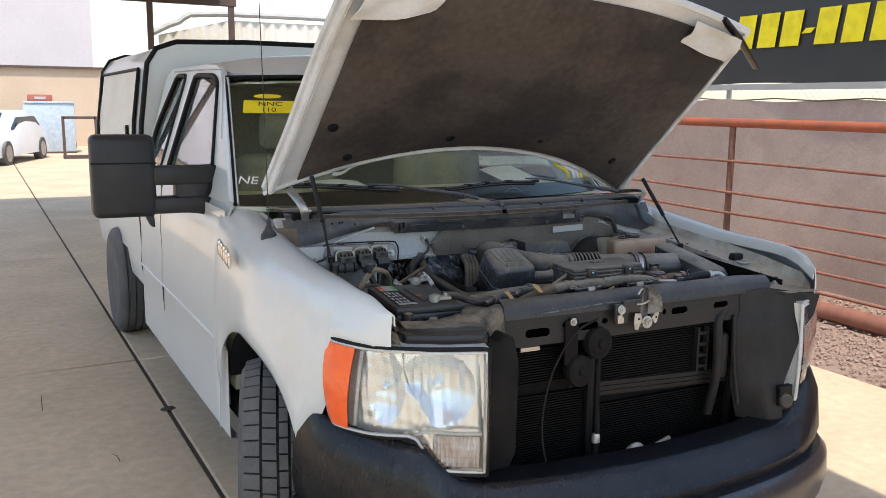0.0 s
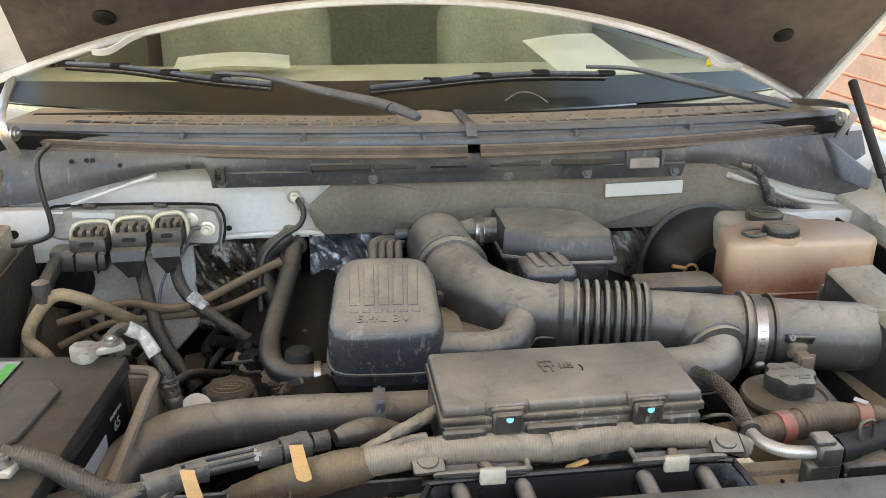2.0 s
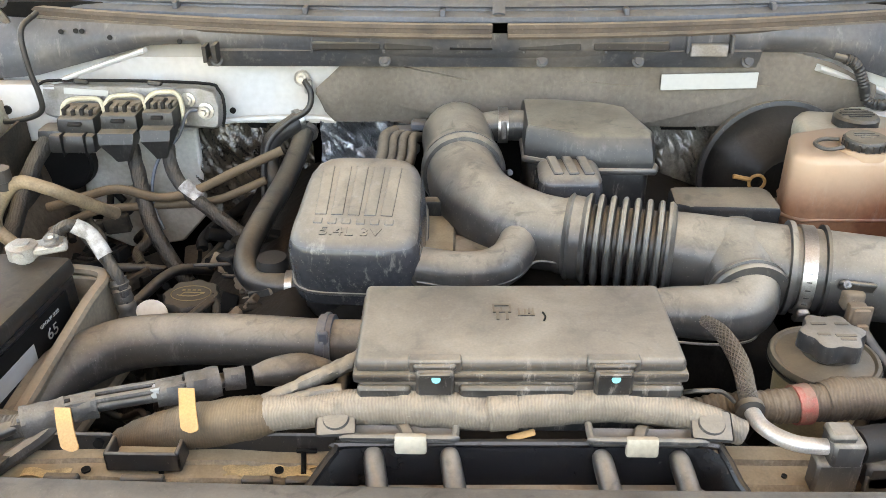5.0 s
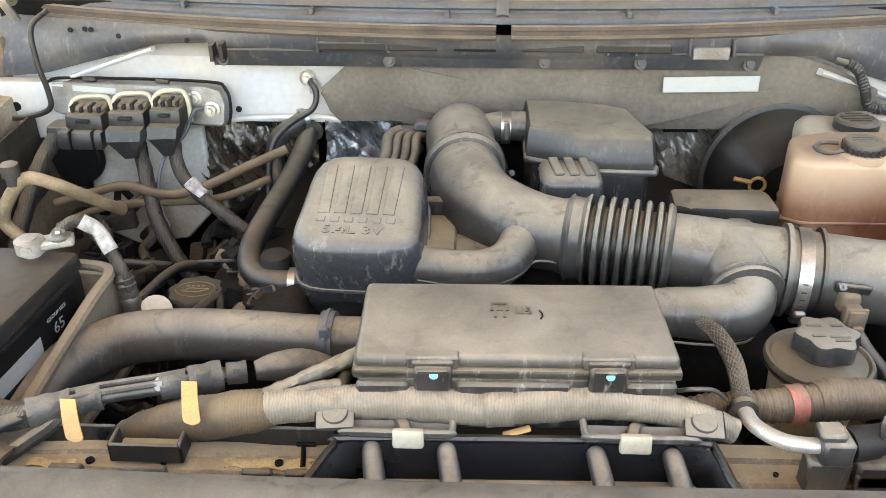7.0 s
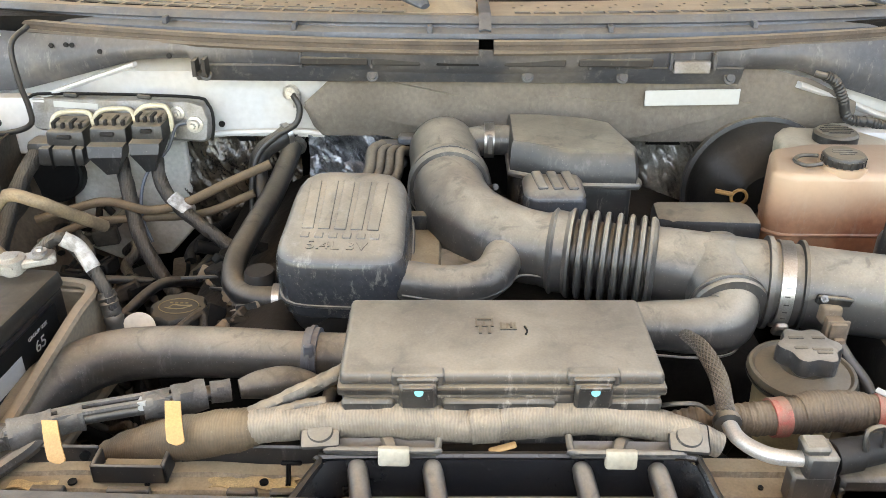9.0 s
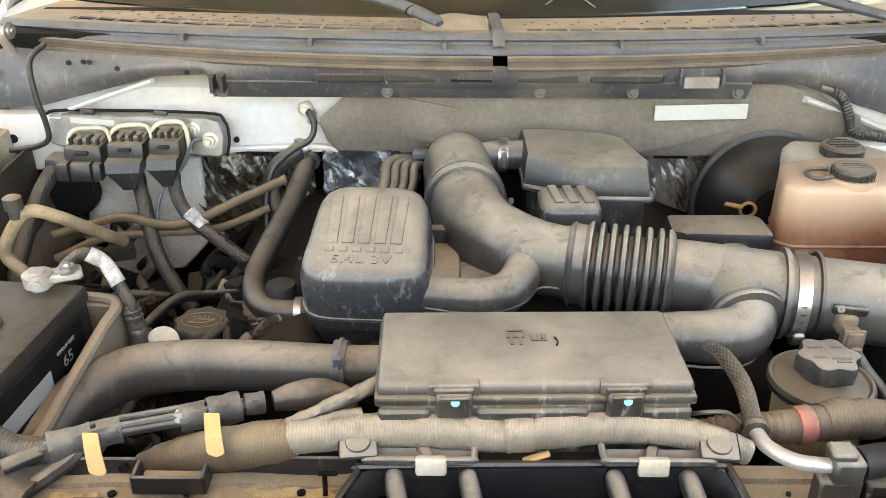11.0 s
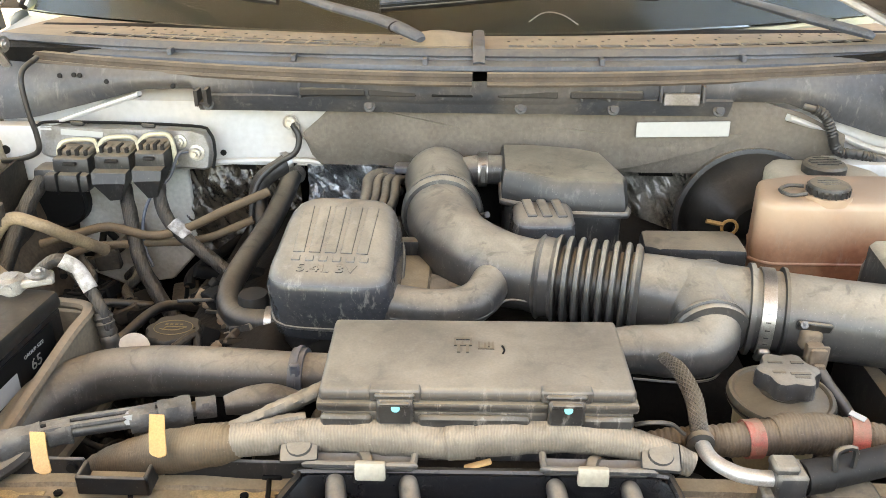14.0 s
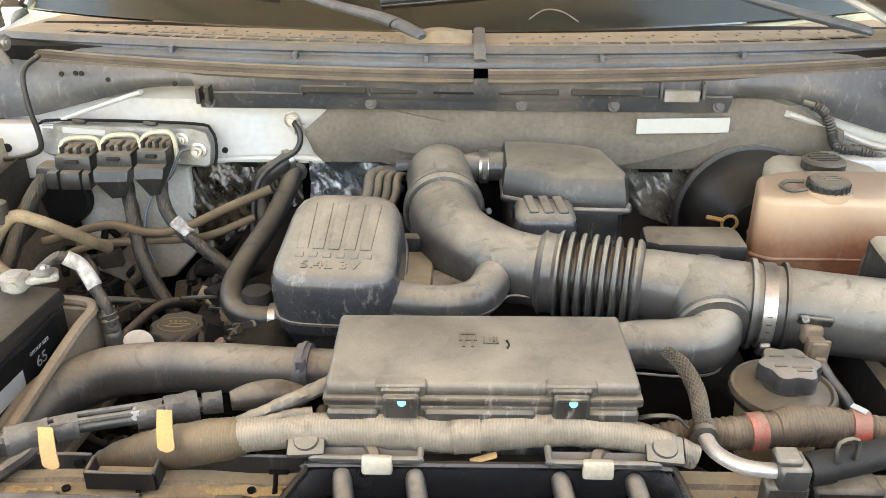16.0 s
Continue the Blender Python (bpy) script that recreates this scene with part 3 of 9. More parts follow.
def loft(sections, closed=False, cap=False):
    """A skin over rows of points of equal number."""
    bm = bmesh.new()
    rows = [[bm.verts.new(p) for p in s] for s in sections]
    n = len(rows[0])
    for a, b in zip(rows, rows[1:]):
        for k in range(n if closed else n - 1):
            bm.faces.new((a[k], a[(k + 1) % n], b[(k + 1) % n], b[k]))
    if cap:
        bm.faces.new(rows[0])
        bm.faces.new(rows[-1])
    return bm


def bolt(at, r=0.007, direction=(0, 0, 1), h=0.006):
    m = aim(at, direction)
    return joined(lathe([(r * 1.6, -0.002), (r * 1.6, 0.001), (r, 0.0015), (r, h), (0, h)], m, 12), lathe([(r * 0.6, h), (r * 0.5, h * 1.6), (0, h * 1.6)], m, 6))


def lettering(name, text, size, m, material, parent, depth=0.001, squeeze=1.0):
    """Raised letters of the built-in face, as a mesh."""
    cu = bpy.data.curves.new(name, "FONT")
    cu.body, cu.size, cu.extrude, cu.align_x, cu.align_y = text, size, depth, "CENTER", "CENTER"
    tmp = bpy.data.objects.new(name, cu)
    scene.collection.objects.link(tmp)
    me = bpy.data.meshes.new_from_object(tmp.evaluated_get(bpy.context.evaluated_depsgraph_get()))
    bpy.data.objects.remove(tmp)
    me.transform(m @ Matrix.Diagonal((squeeze, 1, 1, 1)))
    me.materials.clear()
    me.materials.append(material)
    ob = new(name, me)
    ob.parent = parent
    return ob


def lerp(table, x):
    return float(np.interp(x, [a for a, _ in table], [b for _, b in table]))

# ---- the yard ----
FAR = 400.0
ground = single("ground", joined(box(-FAR, FAR, -FAR, FAR, -0.6, -0.06)), M_GRAVEL, "brown gravel and dirt yard", "ground", kind="structure")

# concrete slabs with open joints; the long joint runs with the truck
slab = thing("pavement", "tan concrete slab floor with dirty joints and cracks", "pavement", kind="structure")
TURNJ = Matrix.Rotation(radians(2.4), 4, "Z")
xs = [-10.4, -6.5, -3.6, -0.98, 3.12]
ys = [-9.5, -5.2, -0.5, 3.85, 8.2, 12.6, 17.0, 21.4, 26.0, 34.0]
slab_meshes = {}
for i in range(len(xs) - 1):
    for j in range(len(ys) - 1):
        b = moved(box(xs[i] + 0.011, xs[i + 1] - 0.011, ys[j] + 0.008, ys[j + 1] - 0.008, -0.2, 0.0, 0.008, 1), TURNJ)
        part("slab", b, M_CONCRETE, slab)
part("joint_filler", moved(box(xs[0], xs[-1] - 0.02, ys[0], ys[-1], -0.25, -0.014), TURNJ), M_JOINT, slab, "dark dirt-filled joints")
random.seed(4)
cracks = []
for (x, y, dx, dy, n) in ((-2.05, 2.0, 0.05, 0.12, 12), (-1.45, 2.2, 0.02, 0.05, 5), (-1.75, 3.0, 0.0, -0.1, 5)):
    pts = []
    for k in range(n):
        pts.append((x, y, 0.001))
        x += dx * random.uniform(-0.8, 1.0)
        y += -dy * random.uniform(0.4, 1.0)
    cracks.append(tube(pts, 0.0022, 4, 1, flat=0.4))
part("crack", joined(*cracks), M_JOINT, slab, "fine dark cracks")
single("litter", moved(box(-0.02, 0.02, -0.012, 0.012, 0, 0.004, 0.001, 1), pose(-1.56, 5.0, 0.0005, 4, 3, 30)), M_WHITE, "small scrap of white paper on the concrete", "litter")
single("dirt_clump", moved(box(-0.05, 0.05, -0.03, 0.03, -0.005, 0.012, 0.006, 1, (0.5, 0.5)), pose(-1.10, 2.75, 0.0, 0, 0, 20)), M_DIRT, "clump of dark dirt in the floor joint", "dirt")

# gravel strip: loose stones over the bed
random.seed(7)
verts, faces = [], []
for k in range(9500):
    x, y, s = random.uniform(3.22, 5.2), random.uniform(-0.8, 10.5), random.uniform(0.008, 0.022)
    if random.random() < 0.25:
        y = random.uniform(1.0, 5.0)
    z = -0.05 + s * 0.3
    rot = Euler((random.uniform(0, 3), random.uniform(0, 3), random.uniform(0, 3))).to_matrix()
    base = len(verts)
    for d in ((1, 0, 0), (-1, 0, 0), (0, 1, 0), (0, -1, 0), (0, 0, 1), (0, 0, -1)):
        v = rot @ (Vector(d) * s * random.uniform(0.6, 1.1))
        verts.append((x + v.x, y + v.y, z + v.z * 0.7))
    for f in ((0, 2, 4), (2, 1, 4), (1, 3, 4), (3, 0, 4), (2, 0, 5), (1, 2, 5), (3, 1, 5), (0, 3, 5)):
        faces.append([base + q for q in f])
me = bpy.data.meshes.new("gravel")
me.from_pydata(verts, [], faces)
me.materials.append(M_STONE)
tagged(new("gravel", me), "loose reddish-brown gravel along the fence", "gravel", kind="stuff")

# pipe fence
fence = thing("pipe_fence", "rust-red welded pipe fence with thin rails", "fence")
FX = 4.5
for y in (-3.6, 0.28, 4.16, 8.04, 11.9):
    part("post", joined(tube([(FX, y, -0.1), (FX, y, 1.565)], 0.032, 14, 1), lathe([(0.05, -0.06), (0.05, -0.045), (0.033, -0.04)], pose(FX, y, 0))), M_POST, fence, "brown rusty post")
part("top_rail", tube([(FX, -4.5, 1.597), (FX, 13, 1.597)], 0.044, 16, 1), M_PIPE, fence, "orange-red top rail")
for z, r in ((1.222, 0.014), (0.92, 0.014), (0.72, 0.014), (0.508, 0.014), (0.322, 0.014), (0.14, 0.014)):
    pts = [(FX - 0.03, -4.5 + k * 1.1, z + 0.006 * math.sin(k * 2.1 + z * 9)) for k in range(17)]
    part("rail", tube(pts, r, 10, 2), M_RAIL, fence)
part("base_pipe", tube([(FX - 0.15, -4.5, 0.03), (FX - 0.15, 13, 0.03)], 0.075, 16, 1), M_RAIL, fence, "thick red-brown pipe along the gravel")

# screened chain-link fence behind it, with the banner
screen = thing("screen_fence", "chain-link fence covered with brown windscreen mesh", "fence")
SX = 5.35
part("mesh_cloth", sheet(lambda u, v: (SX + 0.03 * math.sin(u * 61) * (1 - v) + 0.018 * math.sin(u * 23 + v * 5), -6 + 22 * u, -0.1 + 1.92 * v + (0.014 * math.sin(u * 90) if v > 0.99 else 0)), 220, 10, 0.004), M_SCREEN, screen, "brown mesh cloth, slightly wrinkled")
wires = []
for k in range(-40, 150):
    y = k * 0.075
    for s in (1, -1):
        zz = [(SX + 0.05, y + s * q * 0.0375, 1.60 + q * 0.0375) for q in range(0, 11)]
        wires.append(tube([zz[0], zz[-1]], 0.0018, 4, 1, False))
part("chain_link", joined(*wires), M_WIRE, screen, "galvanised diamond wire")
for y in (-4.4, -1.2, 2.0, 5.2, 8.4, 11.6):
    part("post", tube([(SX + 0.09, y, -0.1), (SX + 0.09, y, 3.6)], 0.03, 12, 1), M_WIRE, screen, "galvanised post")
part("rope", tube([(SX - 0.01, -6 + k * 0.55, 1.83 + (0.012 if k % 2 else -0.012)) for k in range(41)], 0.007, 6, 2), M_FRAME, screen, "dark cord along the top of the cloth")
banner = thing("banner", "black vinyl banner with large yellow figures hung on the fence", "banner")
part("cloth", sheet(lambda u, v: (SX - 0.02 + 0.012 * math.sin(u * 9 + v * 2), -1.5 + 9.0 * u, 1.995 + 1.5 * v + 0.02 * math.sin(u * 25) * (v - 0.5)), 60, 8, 0.004), M_BANNER, banner)
part("hem", sheet(lambda u, v: (SX - 0.022 + 0.012 * math.sin(u * 9), -1.5 + 9.0 * u, 1.93 + 0.065 * v), 60, 1, 0.003), M_WHITE, banner, "pale bottom hem")
for k, (y, h) in enumerate(((2.50, 0.345), (2.81, 0.345), (3.12, 0.345), (3.43, 0.345), (3.74, 0.345), (4.02, 0.05), (4.17, 0.345), (4.47, 0.345), (4.78, 0.345))):
    z = 2.365 if h > 0.1 else 2.48
    w = 0.235 if h > 0.1 else 0.11
    part("figure_bar", prism([(y, z), (y + w, z), (y + w - 0.05, z + h), (y - 0.05, z + h)], SX - 0.055, SX - 0.045, "x"), M_BYELLOW, banner, "slanted yellow bar")

# canopy over the truck
canopy = thing("canopy", "steel carport canopy with a sheet roof on posts", "canopy")
part("roof_sheet", sheet(lambda u, v: (-3.3 + 4.6 * u, -1.9 + 14.7 * v, 3.55 + 0.35 * (1 - u) + 0.02 * math.sin(u * 73 * 2)), 188, 4, 0.01), M_ROOF, canopy)
for y in (-1.8, 3.4, 8.0, 12.6):
    part("beam", box(-3.3, 1.6, y - 0.06, y + 0.06, 3.30, 3.50, 0.008, 1), M_FRAME, canopy)
for x, y in ((-3.2, -1.8), (-3.2, 12.6), (0.22, 12.6), (1.52, 12.6)):
    part("post", box(x - 0.045, x + 0.045, y - 0.045, y + 0.045, -0.1, 3.32, 0.006, 1), M_FRAME, canopy, "dark square steel post")
panel = thing("corrugated_panel", "pale corrugated metal wall panel on a steel frame", "wall panel")
part("sheet", sheet(lambda u, v: (0.45 + 6.5 * u, 13.4 + 0.022 * math.sin(u * 201), -0.05 + v * min(3.2, 2.9 + 1.6 * u)), 260, 2, 0.006), M_SHEET, panel)
part("capping", tube([(0.35, 13.36, 2.87), (0.8, 13.36, 3.08), (1.6, 13.36, 3.25), (6.9, 13.36, 3.25)], 0.05, 8, 3), M_WHITE, panel, "pale capping strip")

# far side of the yard
wall = thing("wall_far", "long beige corrugated wall", "wall", kind="structure")
part("panelling", sheet(lambda u, v: (-30 + 46 * u, 33 + (0.015 if int(u * 460) % 2 else 0.0), -0.1 + 3.02 * v), 460, 1, 0.05), M_BEIGE, wall)
part("top_line", box(-30, 16, 32.8, 33.0, 2.86, 2.94), M_FRAME, wall, "dark top rail")
bld = thing("warehouse", "pale windowless warehouse behind the yard wall", "building")
part("wall", box(-32, 1.15, 37, 50, 0, 9.5), M_PALEWALL, bld)
part("roof", box(-32.3, 1.4, 36.7, 50.3, 9.5, 9.8), M_SHEET, bld)
random.seed(11)
for k in range(16):
    x = -9.5 + k * 0.62 + random.uniform(-0.2, 0.2)
    s = random.uniform(0.3, 0.6)
    single("scrap_pile", moved(box(-0.5, 0.5, -0.4, 0.4, 0, 1.0, 0.12, 2, (0.6, 0.6)), pose(x, 31.6, -0.08, random.uniform(-2, 2), 0, random.uniform(-40, 40)) @ Matrix.Diagonal((s * 1.5, s * 1.5, s * 2.6, 1))), random.choice([M_DIRT, M_FRAME, M_POST]), "dark heap of scrap against the wall", "scrap", "scrap heaps")
cabinet = thing("storage_cabinet", "pale blue metal cabinet standing by the yard wall", "cabinet")
part("body", prism([(-1.84, -0.08), (-0.14, -0.08), (-0.14, 1.64), (-1.60, 1.64), (-1.81, 1.09)], 28.5, 29.7, "y", 0.03, 2), M_BLUEGREY, cabinet)
part("lid", box(-1.62, -0.11, 28.46, 29.74, 1.61, 1.67, 0.01, 1), M_BLUEGREY, cabinet)
part("foot_rail", box(-1.84, -0.14, 28.47, 28.6, -0.08, 0.06, 0.01, 1), M_FRAME, cabinet)
red = thing("parts_bin", "red open metal parts bin on the pale cabinet", "bin")
part("body", box(-1.50, -0.77, 28.6, 29.3, 1.67, 1.89, 0.02, 2), M_RED, red)
part("label_band", box(-1.30, -0.97, 28.59, 28.61, 1.74, 1.82, 0.003, 1), M_WHITE, red, "faded pale band")
rack = thing("metal_frame", "dark rectangular tube frame standing on the dirt", "frame")
for x in (-0.62, 0.28):
    part("upright", box(x - 0.04, x + 0.04, 25.6, 25.68, -0.08, 1.25), M_FRAME, rack)
part("crossbar", box(-0.62, 0.28, 25.6, 25.68, 1.17, 1.25), M_FRAME, rack)
part("foot", box(-0.66, 0.32, 25.5, 25.9, -0.08, 0.1), M_FRAME, rack)


def sedan(m, label):
    """A four-door car, 4.7 m long, nose towards -y."""
    car = thing("car", label, "car")
    side = [(-2.35, 0.32), (-2.36, 0.55), (-2.28, 0.72), (-1.25, 0.95), (-0.45, 1.38), (0.15, 1.46), (0.95, 1.40), (1.65, 1.08), (2.25, 1.02), (2.33, 0.75), (2.32, 0.35)]
    secs = []
    for k, (w, zt) in enumerate(((-0.92, 0.0), (-0.9, 0.6), (-0.72, 1.0), (0.72, 1.0), (0.9, 0.6), (0.92, 0.0))):
        secs.append([(w * (0.9 if abs(y) > 2.1 else 1), y, 0.22 + (z - 0.22) * (0.75 if abs(w) > 0.85 and zt > 0 else (1 if zt else 0.02))) for y, z in side])
    part("body", moved(loft(secs), m), M_CARPAINT, car)
    part("windshield", moved(loft([[(-0.6, -1.22, 0.985), (-0.52, -0.5, 1.375)], [(0.6, -1.22, 0.985), (0.52, -0.5, 1.375)]]), m @ pose(0, -0.012, 0.016)), M_CARGLASS, car)
    for s in (-1, 1):
        part("side_window", moved(prism([(-0.95, 0.93), (-0.42, 1.27), (0.9, 1.28), (1.4, 1.0)], s * 0.83, s * 0.90, "x"), m), M_CARGLASS, car)
        part("headlamp", moved(box(s * 0.72 - 0.16, s * 0.72 + 0.16, -2.36, -2.2, 0.62, 0.75, 0.03, 2), m), M_CHROME, car)
        for y in (-1.42, 1.42):
            w = part("wheel", moved(lathe([(0, -0.1), (0.33, -0.1), (0.33, 0.1), (0, 0.1)], aim((s * 0.84, y, 0.33), (1, 0, 0)), 24), m), M_TYRE, car)
            part("rim", moved(lathe([(0, -0.105), (0.2, -0.105), (0.22, 0.105), (0, 0.105)], aim((s * 0.845, y, 0.33), (1, 0, 0)), 16), m), M_RIM, w)
    part("grille", moved(box(-0.5, 0.5, -2.38, -2.3, 0.52, 0.7, 0.03, 2), m), M_CHROME, car)
    part("air_intake", moved(box(-0.6, 0.6, -2.385, -2.3, 0.3, 0.44, 0.03, 2), m), M_BLACK, car)
    return car


sedan(pose(-2.52, 24.9, -0.02, 0, 0, -18), "white four-door sedan parked in the open yard")
sedan(pose(-7.6, 26.5, -0.02, 0, 0, -10), "white sedan parked beside another car")

# ---- the truck ----
truck = thing("pickup_truck", "white pickup truck with its hood open and grille removed", "pickup truck")
CAB = Matrix.Translation((0, 1, 0)) @ Matrix.Rotation(radians(2.0), 4, "Z") @ Matrix.Translation((0, -1, 0))
CROWN = [(-0.12, 1.07), (-0.05, 1.10), (0.14, 1.175), (0.4, 1.21), (0.67, 1.235), (0.96, 1.262), (1.3, 1.30), (1.5, 1.315)]


def wheel_arch(y):
    k = abs(y - 0.89) / 0.59
    return max(0.33, 0.40 + 0.485 * (1 - k ** 2.4) ** (1 / 2.4)) if k < 1 else 0.33


def fender(s):
    """Front wing from the lamp to the door, with its wheel opening. s: -1 or 1 side."""
    secs = []
    ys = [0.03, 0.045, 0.06, 0.09, 0.12, 0.2, 0.212, 0.228, 0.24, 0.26, 0.30, 0.36, 0.44, 0.52, 0.6, 0.68, 0.76, 0.84, 0.92, 1.0, 1.08, 1.16, 1.24, 1.32, 1.38, 1.42, 1.45, 1.47, 1.5]
    for y in ys:
        zc = lerp(CROWN, y) + lerp([(0, 0.026), (0.1, 0.034), (0.25, 0.03), (0.45, 0.008), (0.6, 0)], y)
        out = 1.02 + 0.045 * math.exp(-((y - 0.85) / 0.38) ** 2)
        xin = 0.885
        front = max(0.0, (0.34 - y) / 0.34)
        d = abs(y - 0.89)
        arch = wheel_arch(y)
        low = arch
        outer = out + (max(0.0, y - 1.0) * 0.035 * -s + 0.02 * min(1.0, max(0.0, y - 1.0) / 0.4))
        if y < 0.36:
            outer = lerp([(-0.005, 0.80), (0.015, 0.835), (0.065, 0.902), (0.17, 0.967), (0.27, 0.997), (0.30, 1.01), (0.36, 1.03)], y)
            low = lerp([(0.0, 1.064), (0.20, 1.061), (0.23, 0.86), (0.26, 0.81), (0.36, 0.78)], y)
            xin = min(lerp([(0.03, 0.842), (0.12, 0.862), (0.2, 0.885)], y), outer - 0.012)
        slim = min(1.0, (outer - xin) / 0.12)
        sec = [(xin, zc - 0.035), (xin + (outer - xin) * 0.08, zc - 0.008), (xin + (outer - xin) * 0.25, zc), (xin + (outer - xin) * 0.5, zc - 0.008 * slim), (xin + (outer - xin) * 0.78, zc - 0.045 * slim), (outer - 0.02 * (1 - front), max(zc - 0.11 * slim - 0.01, low + 0.004))]
        top = max(zc - 0.11 * slim - 0.01, low + 0.004)
        for k in range(1, 8):
            f = k / 7
            z = top + (low - top) * f
            bulge = 0.018 * math.exp(-((z - arch - 0.04) / 0.06) ** 2) if d < 0.56 else 0
            sec.append((outer - 0.02 * (1 - front) + (0.02 * math.sin(f * math.pi) + 0.012 * f) * (1 - front) + bulge, z))
        secs.append([(s * x, y, z) for x, z in sec])
    bm = loft(secs)
    bmesh.ops.recalc_face_normals(bm, faces=bm.faces)
    for v in bmesh.ops.extrude_face_region(bm, geom=bm.faces[:])["geom"]:
        if isinstance(v, bmesh.types.BMVert):
            v.co -= Vector((s * 0.004, 0, 0.003))
    bmesh.ops.recalc_face_normals(bm, faces=bm.faces)
    f = part("fender", bm, M_PAINT, truck, smooth=50)
    part("wheel_liner", sheet(lambda u, v: (s * (0.73 + 0.285 * v), 0.34 + 1.12 * u, wheel_arch(0.34 + 1.12 * u) + 0.006), 30, 4, 0.003), M_MIRROR, f, "dark grey wheelhouse liner")
    # inner ledge that carries the hood rubber, seen with the hood open
    led = []
    for y in (0.03, 0.12, 0.3, 0.5, 0.7, 0.9, 1.05, 1.2):
        zc = lerp(CROWN, y) - 0.035
        led.append([(s * (0.884 if y > 0.1 else 0.83), y, zc), (s * (0.877 if y > 0.1 else 0.82), y, zc - 0.035), (s * 0.855 if y > 0.1 else s * 0.81, y, zc - 0.045), (s * 0.815, y, zc - 0.05), (s * 0.81, y, zc - 0.09 - 0.02 * math.sin(y * 9)), (s * 0.74, y, zc - 0.30), (s * 0.66, y, zc - 0.55)])
    part("fender_ledge", loft([r[:5] for r in led]), M_WINGLEDGE if s > 0 else M_LEDGETAN, truck, "dusty inner fender ledge")
    for y in (0.20, 0.58, 0.70, 0.80):
        part("ledge_slot", moved(box(-0.008, 0.008, -0.006, 0.006, -0.002, 0.0015, 0.001, 1), pose(s * 0.834, y, lerp(CROWN, y) - 0.0835, 0, s * -7, 0)), M_INK, truck, smooth=0)
    # Right wall is near black: the cavity's shade is put into its colour.
    part("inner_wall", loft([[(x * 1.004, y, z) for x, y, z in r[4:]] for r in led]), M_DARK if s > 0 else M_MUD, truck, "dirty inner wheelhouse wall")
    for y in (0.25, 0.55, 0.86):
        zc = lerp(CROWN, y) - 0.083
        part("bolt", bolt((s * 0.81, y, zc), 0.007), M_STEEL, truck)
    zc = lerp(CROWN, 0.42) - 0.082
    hb = part("hood_bumper", box(s * 0.85 - 0.026, s * 0.85 + 0.026, 0.405, 0.445, zc, zc + 0.028, 0.006, 2, (0.85, 0.8)), M_BAFFLE, truck, "black rubber hood bumper")
    part("pad", box(s * 0.835 - 0.02, s * 0.835 + 0.02, 0.35, 0.39, zc - 0.004, zc + 0.006, 0.003, 1), M_FROST, hb, "pale plastic pad")
    return f


fender(-1)
fender(1)


def wheel(s, y, steer=0.0):
    """Tyre with tread blocks, and its rim."""
    m = Matrix.Translation((s * 0.938, y, 0.40)) @ Matrix.Rotation(radians(steer), 4, "Z") @ Matrix.Rotation(radians(90), 4, "Y") @ Matrix.Diagonal((1, 1, 1.22, 1))
    prof = [(0.22, -0.11), (0.30, -0.125), (0.355, -0.122), (0.383, -0.108), (0.39, -0.09), (0.39, 0.09), (0.383, 0.108), (0.355, 0.122), (0.30, 0.125), (0.22, 0.11)]
    w = part("wheel", lathe([(0, -0.06), (0.1, -0.07), (0.2, -0.1), (0.22, -0.1), (0.22, 0.1), (0.2, 0.1), (0.1, 0.07), (0, 0.06)], m, 28), M_RIM, truck)
    part("tyre", lathe(prof, m, 48), M_TREADGAP, w)
    blocks = []
    n = 46
    for row, (a, b) in enumerate(((-0.112, -0.066), (-0.058, -0.02), (-0.012, 0.012), (0.02, 0.058), (0.066, 0.112))):
        for k in range(n):
            t0, t1 = 2 * math.pi * (k + 0.06 + 0.3 * (row % 2)) / n, 2 * math.pi * (k + 0.94 + 0.3 * (row % 2)) / n
            sk = 0.012 * (1 if row < 2 else -1 if row > 2 else 0)
            bm = bmesh.new()
            v = []
            edge = 0.014
            for r in (0.386, 0.402):
                for (t, z) in ((t0, a), (t1, a), (t1 + sk, b), (t0 + sk, b)):
                    rr = r - (edge if (abs(z) > 0.1) else 0)
                    v.append(bm.verts.new((rr * math.cos(t), rr * math.sin(t), z)))
            for f in ((4, 5, 6, 7), (0, 1, 5, 4), (1, 2, 6, 5), (2, 3, 7, 6), (3, 0, 4, 7)):
                bm.faces.new([v[i] for i in f])
            blocks.append(bm)
    part("tread", moved(joined(*blocks), m), M_TYRE, w, "worn tread blocks", smooth=0)
    part("sidewall", joined(lathe([(0.24, 0.112), (0.30, 0.128), (0.356, 0.125), (0.384, 0.11), (0.386, 0.108)], m, 48), lathe([(0.24, -0.112), (0.30, -0.128), (0.356, -0.125), (0.384, -0.11), (0.386, -0.108)], m, 48)), M_TYRE, w)


wheel(-1, 0.86, -16)
wheel(1, 0.86, -16)

# bumper: black upper cover wrapping round to the wheel openings, grey bar under it
PLAN = spline([(-1.055, 0.37), (-1.03, 0.20), (-0.93, 0.02), (-0.75, -0.10), (-0.45, -0.18), (0, -0.215), (0.45, -0.18), (0.75, -0.10), (0.93, 0.02), (1.03, 0.20), (1.055, 0.37)], 5)


def bumper_top(x):
    return lerp([(0, 0.645), (0.62, 0.65), (0.72, 0.672), (0.79, 0.765), (0.86, 0.785), (1.0, 0.80), (1.06, 0.815)], abs(x))


